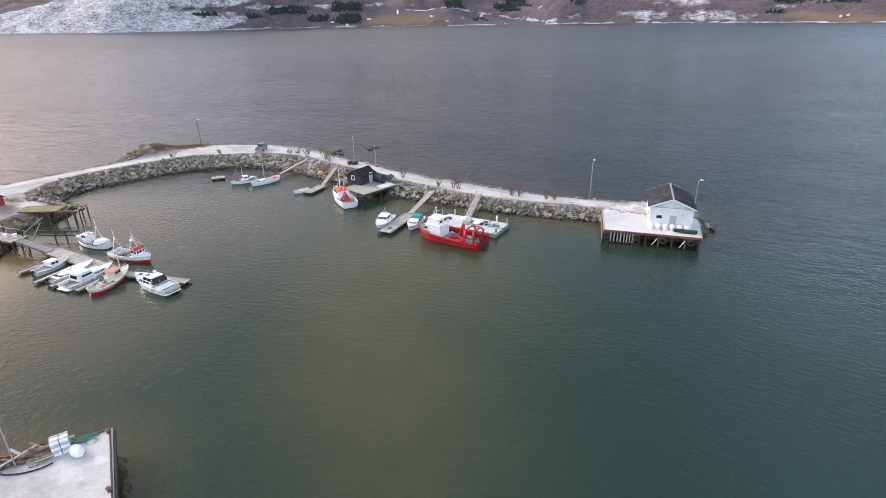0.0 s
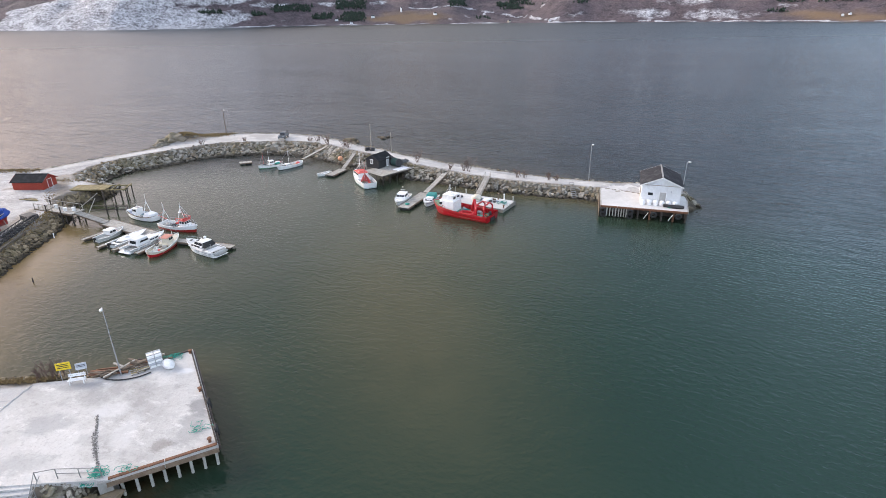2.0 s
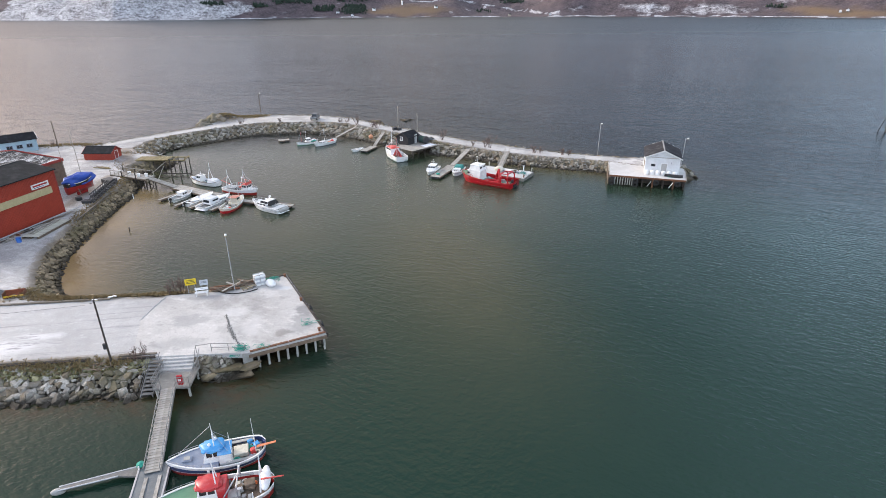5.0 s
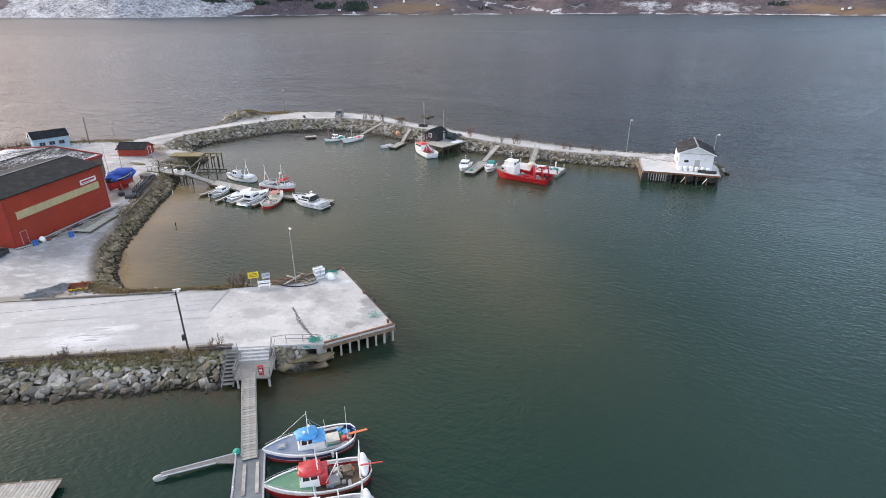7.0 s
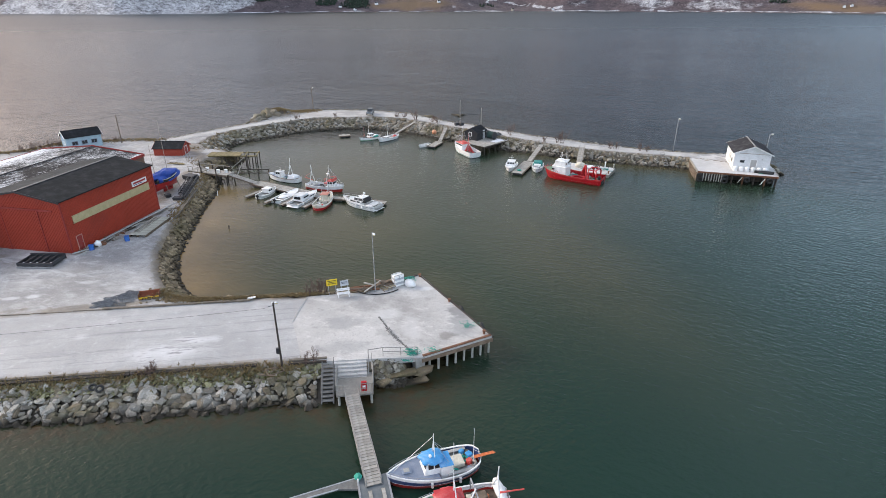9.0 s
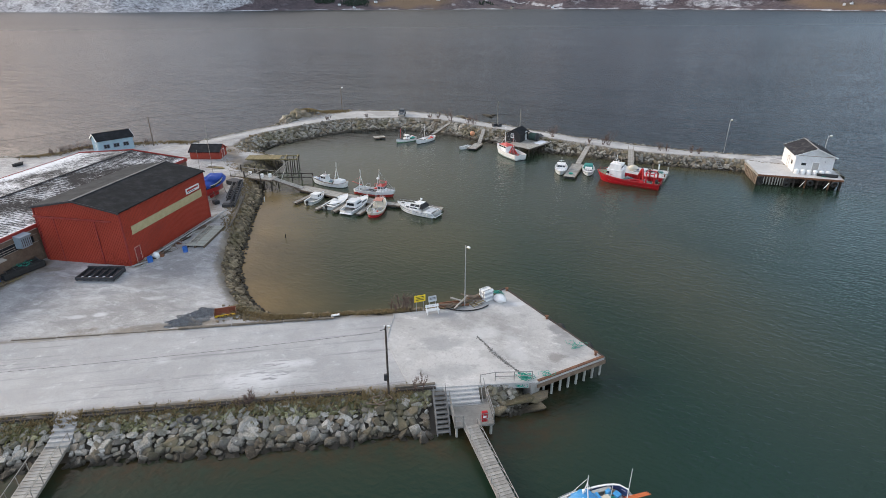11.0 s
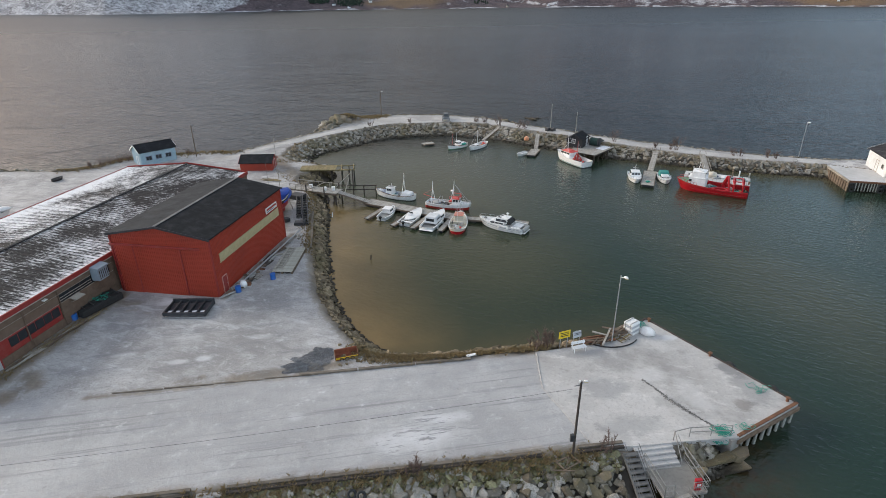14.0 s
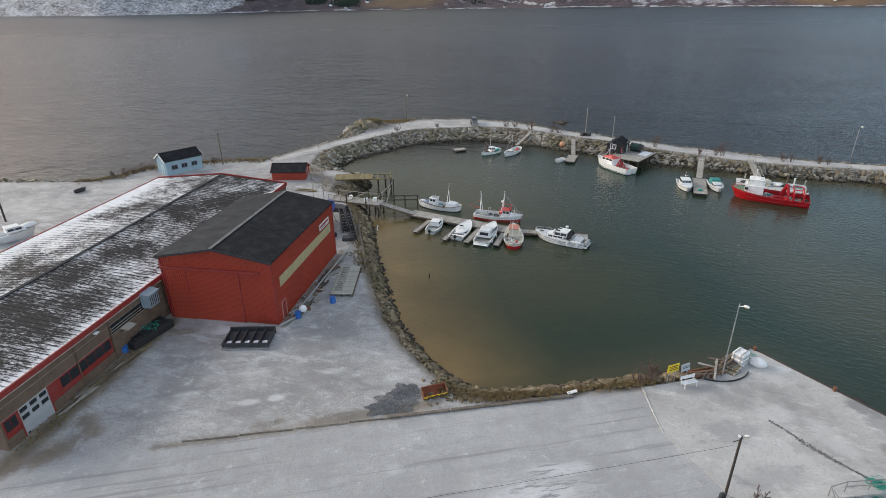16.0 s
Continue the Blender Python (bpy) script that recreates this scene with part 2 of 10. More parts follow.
def tube(bm, p, q, r, r2=None, n=8, caps=True):
    p, q = Vector(p), Vector(q)
    r2 = r if r2 is None else r2
    d = (q - p).normalized()
    a = d.orthogonal().normalized()
    b = d.cross(a)
    rings = []
    for c, rr in ((p, r), (q, r2)):
        rings.append([bm.verts.new(c + (a * math.cos(2 * math.pi * i / n) + b * math.sin(2 * math.pi * i / n)) * rr) for i in range(n)])
    for i in range(n):
        j = (i + 1) % n
        bm.faces.new((rings[0][i], rings[0][j], rings[1][j], rings[1][i]))
    if caps:
        bm.faces.new(rings[0][::-1])
        bm.faces.new(rings[1])
    return bm


def polyline(bm, pts, r, n=6):
    """One bent tube through all the points."""
    pts = [Vector(p) for p in pts]
    rings, side = [], None
    for i, p in enumerate(pts):
        d = (pts[min(i + 1, len(pts) - 1)] - pts[max(i - 1, 0)]).normalized()
        if side is None:
            side = d.orthogonal().normalized()
        side = (side - d * side.dot(d)).normalized()
        up = d.cross(side)
        rings.append([bm.verts.new(p + (side * math.cos(6.2832 * k / n) + up * math.sin(6.2832 * k / n)) * r) for k in range(n)])
    for ra, rb in zip(rings, rings[1:]):
        for k in range(n):
            bm.faces.new((ra[k], ra[(k + 1) % n], rb[(k + 1) % n], rb[k]))
    bm.faces.new(rings[0][::-1])
    bm.faces.new(rings[-1])
    return bm


def prism(bm, pts, z0, z1):
    """A flat polygon (counter-clockwise seen from above) between two heights."""
    lo = [bm.verts.new((x, y, z0)) for x, y in pts]
    hi = [bm.verts.new((x, y, z1)) for x, y in pts]
    bm.faces.new(hi)
    bm.faces.new(lo[::-1])
    k = len(pts)
    for i in range(k):
        j = (i + 1) % k
        bm.faces.new((lo[i], lo[j], hi[j], hi[i]))
    return bm


def ring(bm, c, R, r, axis=(0, 0, 1), n=16, m=8, squash=1.0):
    a3 = Vector(axis).normalized()
    a1 = a3.orthogonal().normalized()
    a2 = a3.cross(a1)
    c = Vector(c)
    g = []
    for i in range(n):
        t = 2 * math.pi * i / n
        d = a1 * math.cos(t) + a2 * math.sin(t) * squash
        g.append([bm.verts.new(c + d * (R + r * math.cos(2 * math.pi * j / m)) + a3 * r * math.sin(2 * math.pi * j / m)) for j in range(m)])
    for i in range(n):
        for j in range(m):
            bm.faces.new((g[i][j], g[(i + 1) % n][j], g[(i + 1) % n][(j + 1) % m], g[i][(j + 1) % m]))
    return bm


def blob(bm, c, s, seed=0, amp=0.15, sub=2, rz=0.0):
    """A rounded uneven lump."""
    t = bmesh.new()
    bmesh.ops.create_icosphere(t, subdivisions=sub, radius=1.0)
    m = pose(*c, 0, 0, rz)
    vm = {}
    for v in t.verts:
        k = 1 + amp * noise.noise(v.co * 1.7 + Vector((seed * 3.1, seed, 0)))
        vm[v] = bm.verts.new(m @ Vector((v.co.x * s[0] * k, v.co.y * s[1] * k, v.co.z * s[2] * k)))
    for f in t.faces:
        bm.faces.new([vm[v] for v in f.verts])
    t.free()
    return bm


def rock_points(seed, count=13):
    rg = random.Random(seed)
    t = bmesh.new()
    for _ in range(count):
        v = Vector((rg.gauss(0, 1), rg.gauss(0, 1), rg.gauss(0, 1))).normalized()
        v = Vector([math.copysign(abs(c) ** 0.52, c) for c in v])        # blocky rather than round
        t.verts.new((v.x * rg.uniform(0.8, 1.05), v.y * rg.uniform(0.75, 1.0), v.z * rg.uniform(0.6, 0.9)))
    r = bmesh.ops.convex_hull(t, input=t.verts)
    junk = [g for g in r["geom_interior"] if isinstance(g, bmesh.types.BMVert)]
    bmesh.ops.delete(t, geom=junk, context="VERTS")
    t.verts.index_update()
    vs = np.array([v.co[:] for v in t.verts])
    fs = [[v.index for v in f.verts] for f in t.faces]
    t.free()
    return vs, fs


# ---------------------------------------------------------------- ground

BREAK_IN = [(-66.2, 126.2), (-59.6, 131.6), (-52.2, 137.4), (-46.0, 140.7), (-37.0, 140.6), (-29.5, 140.4), (-22.5, 137.7), (-16.6, 132.6), (-11.2, 126.6), (-6.0, 121.5),
            (-1.2, 116.7), (2.9, 111.0), (7.5, 107.2), (12.0, 103.4), (16.3, 100.0), (20.6, 97.0), (25.1, 94.6), (29.8, 92.5), (34.4, 90.5), (39.6, 87.4)]
BREAK_OUT = [(43.0, 91.6), (37.2, 94.6), (32.6, 96.7), (28.2, 99.2), (24.0, 102.2), (19.5, 105.3), (15.2, 108.9), (10.2, 111.8), (5.8, 116.3), (1.0, 121.0), (-3.4, 127.0), (-9.0, 131.8),
             (-14.2, 138.8), (-20.0, 145.5), (-30.4, 151.2), (-41.7, 153.2), (-49.0, 153.5), (-55.0, 152.0), (-61.0, 147.0), (-62.5, 141.5), (-61.0, 138.0), (-67.3, 132.0), (-73.6, 125.7), (-81.0, 117.6)]
YARD_EDGE = [(-27.5, 35.6), (-31.0, 36.0), (-38.0, 36.0), (-45.0, 36.0), (-50.0, 36.2), (-53.5, 37.4), (-55.5, 40.6), (-57.8, 45.5), (-59.6, 51.0), (-60.8, 60.6), (-61.5, 71.0), (-62.0, 83.8),
             (-62.6, 88.5), (-64.5, 93.0), (-66.2, 97.0), (-65.5, 100.0), (-62.5, 102.0), (-62.5, 106.0), (-67.5, 109.0), (-70.5, 113.0), (-69.5, 120.0)]
LAND = ([(-260.0, 23.2), (-74.0, 23.1), (-53.6, 22.9), (-34.0, 22.9), (-34.0, 22.3), (-28.3, 22.3), (-26.6, 27.5), (-27.4, 33.0)] + YARD_EDGE + BREAK_IN
        + [(44.0, 84.0), (49.5, 81.0), (52.4, 81.0), (53.6, 83.6), (52.6, 88.0), (48.5, 90.8)] + BREAK_OUT
        + [(-88.0, 118.8), (-96.0, 117.3), (-103.0, 115.8), (-107.0, 110.9), (-111.0, 108.9), (-119.0, 110.0), (-131.0, 112.4), (-260.0, 120.0)])


def signed_distance(px, py, poly):
    """Distance to the outline, negative inside."""
    d2 = np.full(px.shape, 1e18)
    inside = np.zeros(px.shape, bool)
    k = len(poly)
    for i in range(k):
        ax, ay = poly[i]
        bx, by = poly[(i + 1) % k]
        ex, ey = bx - ax, by - ay
        t = np.clip(((px - ax) * ex + (py - ay) * ey) / (ex * ex + ey * ey + 1e-12), 0, 1)
        d2 = np.minimum(d2, (px - ax - t * ex) ** 2 + (py - ay - t * ey) ** 2)
        cross = ((ay > py) != (by > py)) & (px < (bx - ax) * (py - ay) / (by - ay + 1e-12) + ax)
        inside ^= cross
    d = np.sqrt(d2)
    return np.where(inside, -d, d)


def smooth01(v, a, b):
    t = np.clip((v - a) / (b - a), 0, 1)
    return t * t * (3 - 2 * t)


def slope_at(px, py):
    """How steeply the rubble falls: steep along the yard, gentler on the breakwater."""
    yard = smooth01(py, 37, 44) * (1 - smooth01(py, 95, 112))
    stairs = (np.abs(px + 32.4) < 1.9) & (py < 23.0) & (py > 16.0)
    corner = smooth01(px, -31.2, -30.0) * (1 - smooth01(py, 23.0, 25.0)) * (1 - smooth01(px, -10.0, -5.0))
    return 0.48 + 0.32 * yard + 0.55 * corner + np.where(stairs, 1.3, 0.0)


def top_at(px, py):
    z = 2.0 + 0.45 * smooth01(py, 96, 116)
    mound = np.exp(-(((px + 57) / 4.2) ** 2 + ((py - 146) / 4.0) ** 2))
    return z + 1.9 * mound


def land_height(px, py):
    d = signed_distance(px, py, LAND)
    return np.maximum(top_at(px, py) - np.maximum(d, 0) * slope_at(px, py), -3.0), d


def spot(n, l, cx, cy, rx, ry, warp, hard=0.35):
    """A patch with an uneven outline on the ground, 1 within and 0 without."""
    sub, mul, length = (n.new("ShaderNodeVectorMath") for _ in range(3))
    sub.operation, mul.operation, length.operation = "SUBTRACT", "MULTIPLY", "LENGTH"
    l.new(n.new("ShaderNodeNewGeometry").outputs["Position"], sub.inputs[0])
    sub.inputs[1].default_value = (cx, cy, 0)
    mul.inputs[1].default_value = (1 / rx, 1 / ry, 0)
    l.new(sub.outputs["Vector"], mul.inputs[0])
    l.new(mul.outputs["Vector"], length.inputs[0])
    d = math_node(n, l, "ADD", length.outputs["Value"], math_node(n, l, "MULTIPLY", math_node(n, l, "SUBTRACT", warp, 0.5), 2.6))
    return ramp(n, l, math_node(n, l, "MULTIPLY", d, 0.5), 0.5 - hard / 2, 0.5 + hard / 4, (1, 1, 1, 1), (0, 0, 0, 1))


def ground_material():
    """Frozen gravel under thin ice and blown snow, with bare strips, tracks and dead grass."""
    m, n, l, b = nodes_of("icy_gravel_ground")
    vec = coords(n)
    big = tex_noise(n, l, vec, 0.16, 8, 0.68)
    mid = tex_noise(n, l, vec, 0.45, 9, 0.72)
    fine = tex_noise(n, l, vec, 5.0, 6, 0.8)
    streak = tex_noise(n, l, vec, 0.55, 6, 0.7, (0.25, 1.6, 1.0, radians(-4)))
    col = mixc(n, l, ramp(n, l, big, 0.40, 0.62), (0.262, 0.253, 0.249), (0.44, 0.428, 0.42))
    col = mixc(n, l, math_node(n, l, "MULTIPLY", ramp(n, l, streak, 0.50, 0.64), 0.7), col, (0.215, 0.215, 0.225))
    col = mixc(n, l, math_node(n, l, "MULTIPLY", ramp(n, l, mid, 0.52, 0.70), 0.55), col, (0.62, 0.625, 0.63))
    col = mixc(n, l, math_node(n, l, "MULTIPLY", ramp(n, l, fine, 0.49, 0.62), 0.58), col, (0.165, 0.158, 0.150))
    patch = tex_noise(n, l, vec, 0.9, 9, 0.8)
    grit = tex_noise(n, l, vec, 11.0, 3, 0.7)
    col = mixc(n, l, math_node(n, l, "MULTIPLY", ramp(n, l, grit, 0.54, 0.66), 0.5), col, (0.60, 0.59, 0.58))
    for cx, cy, rx, ry, k in ((-69.3, 39.5, 0.8, 0.5, 0.6), (-71.6, 39.3, 0.9, 0.4, 0.5), (-77.0, 41.3, 1.1, 0.4, 0.3), (-75.8, 51.2, 1.5, 0.6, 0.5), (-59.8, 29.8, 0.8, 0.55, 0.6), (-64.5, 42.5, 1.2, 0.4, 0.3), (-72.0, 43.5, 1.6, 0.3, 0.25)):
        col = mixc(n, l, math_node(n, l, "MULTIPLY", spot(n, l, cx, cy, rx, ry, mid, 0.5), k), col, (0.66, 0.66, 0.67))
    tracks = tex_noise(n, l, vec, 1.5, 5, 0.7, (0.02, 1.0, 1.0, radians(-2)))          # wheel tracks along the road
    sepg = n.new("ShaderNodeSeparateXYZ")
    l.new(vec, sepg.inputs[0])
    on_road = ramp(n, l, math_node(n, l, "MULTIPLY", math_node(n, l, "ADD", sepg.outputs["Y"], math_node(n, l, "MULTIPLY", big, 3.0)), 0.01), 0.36, 0.375, (1, 1, 1, 1), (0, 0, 0, 1))
    col = mixc(n, l, math_node(n, l, "MULTIPLY", on_road, 0.5), col, (0.385, 0.387, 0.395))
    col = mixc(n, l, math_node(n, l, "MULTIPLY", math_node(n, l, "MULTIPLY", on_road, ramp(n, l, tracks, 0.56, 0.63)), 0.6), col, (0.20, 0.20, 0.205))
    rut = tex_noise(n, l, vec, 2.2, 5, 0.75, (0.18, 1.5, 1.0, radians(-4)))              # crust of snow with tyre ruts on the road
    crust = math_node(n, l, "MULTIPLY", math_node(n, l, "MAXIMUM", spot(n, l, -50.2, 25.9, 3.8, 1.5, mid, 0.6), spot(n, l, -48.0, 27.8, 2.2, 0.7, mid, 0.6)), 0.62)
    col = mixc(n, l, crust, col, mixc(n, l, ramp(n, l, rut, 0.53, 0.58), (0.64, 0.64, 0.65), (0.20, 0.20, 0.215)))
    col = mixc(n, l, math_node(n, l, "MULTIPLY", ramp(n, l, patch, 0.59, 0.68), 0.5), col, (0.70, 0.70, 0.70))
    scuff = tex_noise(n, l, vec, 0.7, 7, 0.75, (0.35, 1.4, 1.0, radians(28)))            # curved scrapes across the yard
    off_road = math_node(n, l, "SUBTRACT", 1.0, on_road)
    col = mixc(n, l, math_node(n, l, "MULTIPLY", math_node(n, l, "MULTIPLY", off_road, ramp(n, l, scuff, 0.55, 0.64)), 0.5), col, (0.57, 0.57, 0.58))
    col = mixc(n, l, math_node(n, l, "MULTIPLY", math_node(n, l, "MULTIPLY", off_road, ramp(n, l, scuff, 0.36, 0.44, (1, 1, 1, 1), (0, 0, 0, 1))), 0.5), col, (0.20, 0.197, 0.195))
    col = mixc(n, l, math_node(n, l, "MULTIPLY", ramp(n, l, patch, 0.33, 0.40, (1, 1, 1, 1), (0, 0, 0, 1)), 0.55), col, (0.17, 0.168, 0.165))
    # bare earth, dead grass and weed on the slopes and along the edges
    at = n.new("ShaderNodeAttribute")
    at.attribute_name = "edge"
    earth = mixc(n, l, ramp(n, l, mid, 0.35, 0.65), (0.075, 0.06, 0.043), (0.20, 0.155, 0.10))
    earth = mixc(n, l, math_node(n, l, "MULTIPLY", ramp(n, l, at.outputs["Fac"], 0.96, 1.0), 0.8), earth, (0.022, 0.018, 0.013))      # gap shade between the stones, painted into the bed colour
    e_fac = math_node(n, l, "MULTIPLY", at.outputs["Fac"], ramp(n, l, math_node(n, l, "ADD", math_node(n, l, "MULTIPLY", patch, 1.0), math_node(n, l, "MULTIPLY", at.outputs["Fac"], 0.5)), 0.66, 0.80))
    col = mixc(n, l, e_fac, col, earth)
    l.new(col, b.inputs["Base Color"])
    b.inputs["Roughness"].default_value = 0.62
    add_bump(n, l, b, math_node(n, l, "ADD", math_node(n, l, "MULTIPLY", mid, 1.2), math_node(n, l, "MULTIPLY", fine, 0.45)), 0.55, 0.12)
    return m


GROUND = ground_material()


def build_land():
    xs = np.concatenate([np.arange(-260, -120, 5.0), np.arange(-120, -90, 1.5), np.arange(-90, 62, 0.75)])
    ys = np.arange(8, 162, 0.75)
    X, Y = np.meshgrid(xs, ys)
    Z, D = land_height(X, Y)
    rough = np.array([[noise.noise((x * 0.55, y * 0.55, 3)) for x in xs] for y in ys])
    Z = Z + rough * np.where(D > -0.3, 0.28, 0.035)
    Z = Z - 0.34 * smooth01(D, 0.0, 0.7)                       # the bed that the stones lie on
    Z = np.where((X > -34.5) & (X < -24) & (Y > 22) & (Y < 37.5), np.minimum(Z, 1.75), Z)          # under the quay deck
    nx, ny = len(xs), len(ys)
    verts = np.stack([X, Y, Z], -1).reshape(-1, 3)
    keep = Z > -2.4
    faces = [(j * nx + i, j * nx + i + 1, (j + 1) * nx + i + 1, (j + 1) * nx + i)
             for j in range(ny - 1) for i in range(nx - 1) if keep[j, i] or keep[j + 1, i] or keep[j, i + 1] or keep[j + 1, i + 1]]
    me = bpy.data.meshes.new("ground")
    me.from_pydata(verts.tolist(), [], faces)
    at = me.attributes.new("edge", "FLOAT", "POINT")
    # the last 0.06, out on the slope, picks the bed painted with gap shade
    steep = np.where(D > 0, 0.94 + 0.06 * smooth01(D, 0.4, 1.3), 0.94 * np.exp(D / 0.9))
    steep = np.maximum(steep, np.clip(1.6 * np.exp(-(((X + 57) / 5.2) ** 2 + ((Y - 146) / 5.0) ** 2)), 0, 1))   # bare knoll
    for ax, ay, bx, by, w, k in ((-88.4, 34.5, -82.2, 54.0, 1.5, 0.95), (-84.6, 39.2, -83.4, 37.6, 1.3, 0.8), (-86.4, 35.2, -85.0, 36.2, 1.5, 0.85), (-82.0, 52.4, -79.4, 51.6, 1.0, 0.75), (-70.6, 36.1, -68.6, 36.3, 0.5, 0.9), (-70.0, 51.6, -63.8, 69.2, 0.9, 0.85), (-78.0, 35.2, -58.0, 35.5, 0.6, 0.8), (-66.0, 35.9, -56.0, 36.6, 1.0, 0.75), (-83.5, 51.0, -71.0, 47.6, 0.7, 0.5), (-66.0, 72.0, -66.5, 90.0, 1.8, 0.7),
                               (-72.0, 108.5, -79.0, 104.0, 1.2, 0.7), (-66.5, 100.0, -72.0, 112.0, 2.2, 0.75), (-90.0, 33.0, -92.0, 26.0, 1.4, 0.8)):      # soil, weeds and dirt along walls
        t = np.clip(((X - ax) * (bx - ax) + (Y - ay) * (by - ay)) / ((bx - ax) ** 2 + (by - ay) ** 2), 0, 1)
        steep = np.maximum(steep, k * np.exp(-(np.hypot(X - ax - t * (bx - ax), Y - ay - t * (by - ay)) / w) ** 2))
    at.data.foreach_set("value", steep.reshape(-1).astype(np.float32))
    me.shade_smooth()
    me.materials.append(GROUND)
    ob = new("ground", me)
    tagged(ob, "frozen gravel yard, shore and breakwater core under thin snow", "ground", kind="structure")
    return ob


ground = build_land()
GX, GY = np.arange(-260, 62, 0.75), np.arange(8, 162, 0.75)
GZ = land_height(*np.meshgrid(GX, GY))[0]


def ground_at(x, y):
    """Height of the land, between the nodes of a fine grid."""
    fx, fy = (x - GX[0]) / 0.75, (y - GY[0]) / 0.75
    i, j = min(max(int(fx), 0), len(GX) - 2), min(max(int(fy), 0), len(GY) - 2)
    u, v = min(max(fx - i, 0), 1), min(max(fy - j, 0), 1)
    return float((GZ[j, i] * (1 - u) + GZ[j, i + 1] * u) * (1 - v) + (GZ[j + 1, i] * (1 - u) + GZ[j + 1, i + 1] * u) * v)



# ---------------------------------------------------------------- water


def water_material():
    m, n, l, b = nodes_of("harbour_water")
    vec = coords(n)
    at = n.new("ShaderNodeAttribute")
    at.attribute_name = "silt_sheen"
    patch = tex_noise(n, l, vec, 0.06, 5, 0.6)
    deep = mixc(n, l, patch, (0.0056, 0.0225, 0.0150), (0.0092, 0.0300, 0.0200))
    # silt colour, also used for the painted sky reflection
    silt_sheen = mixc(n, l, tex_noise(n, l, vec, 0.25, 6, 0.65), (0.190, 0.122, 0.052), (0.300, 0.203, 0.090))
    fac = math_node(n, l, "MULTIPLY", at.outputs["Fac"], math_node(n, l, "ADD", math_node(n, l, "MULTIPLY", patch, 0.9), 0.5), True)
    sea = n.new("ShaderNodeAttribute")
    sea.attribute_name = "open"
    deep = mixc(n, l, sea.outputs["Fac"], deep, (0.0050, 0.0145, 0.0185))
    body = mixc(n, l, fac, deep, silt_sheen)
    weed = n.new("ShaderNodeAttribute")                # brown weed and stones seen through the shallows
    weed.attribute_name = "shallow"
    bed = tex_noise(n, l, vec, 0.7, 6, 0.7)
    body = mixc(n, l, math_node(n, l, "MULTIPLY", weed.outputs["Fac"], ramp(n, l, bed, 0.36, 0.6)), body, mixc(n, l, bed, (0.008, 0.0075, 0.005), (0.060, 0.037, 0.016)))
    l.new(body, b.inputs["Base Color"])
    b.inputs["IOR"].default_value = 1.333
    # ripples in the harbour, longer wind waves outside
    calm = n.new("ShaderNodeAttribute")
    calm.attribute_name = "open"
    gust = ramp(n, l, tex_noise(n, l, vec, 0.012, 4, 0.6, (0.5, 1.0, 1.0, radians(10))), 0.35, 0.65, (0.45, 0.45, 0.45, 1), (1, 1, 1, 1))
    breeze = ramp(n, l, tex_noise(n, l, vec, 0.035, 5, 0.65, (0.6, 1.0, 1.0, radians(25))), 0.36, 0.66, (0.5, 0.5, 0.5, 1), (1, 1, 1, 1))
    wind = tex_noise(n, l, vec, 0.13, 3, 0.5, (0.45, 1.0, 1.0, radians(28)))
    swell = tex_noise(n, l, vec, 0.42, 3, 0.55, (0.40, 1.0, 1.0, radians(34)))
    ripple = tex_noise(n, l, vec, 1.5, 3, 0.5, (0.6, 1.15, 1.0, radians(38)))
    fine = tex_noise(n, l, vec, 3.0, 2, 0.5, (0.7, 1.0, 1.0, radians(-30)))
    outer = math_node(n, l, "MULTIPLY", math_node(n, l, "MULTIPLY", calm.outputs["Fac"], gust), math_node(n, l, "ADD", math_node(n, l, "MULTIPLY", wind, 2.2), math_node(n, l, "ADD", math_node(n, l, "MULTIPLY", swell, 1.8), math_node(n, l, "MULTIPLY", ripple, 0.3))))
    inner = math_node(n, l, "ADD", math_node(n, l, "MULTIPLY", swell, 0.12), math_node(n, l, "ADD", math_node(n, l, "MULTIPLY", ripple, 0.44), math_node(n, l, "MULTIPLY", fine, 0.22)))
    lee = n.new("ShaderNodeAttribute")
    lee.attribute_name = "lee"
    inner = math_node(n, l, "MULTIPLY", inner, math_node(n, l, "SUBTRACT", 1.0, math_node(n, l, "MULTIPLY", lee.outputs["Fac"], 0.38)))
    h = math_node(n, l, "ADD", math_node(n, l, "MULTIPLY", inner, breeze), outer)
    far = n.new("ShaderNodeAttribute")                 # ripples too fine to see across the fjord
    far.attribute_name = "far"
    l.new(math_node(n, l, "ADD", math_node(n, l, "MULTIPLY", far.outputs["Fac"], 0.16), math_node(n, l, "ADD", math_node(n, l, "MULTIPLY", calm.outputs["Fac"], 0.11), 0.035)), b.inputs["Roughness"])
    bp = n.new("ShaderNodeBump")
    bp.inputs["Distance"].default_value = 0.5
    bp.inputs["Strength"].default_value = 0.55
    l.new(h, bp.inputs["Height"])
    l.new(bp.outputs["Normal"], b.inputs["Normal"])
    return m


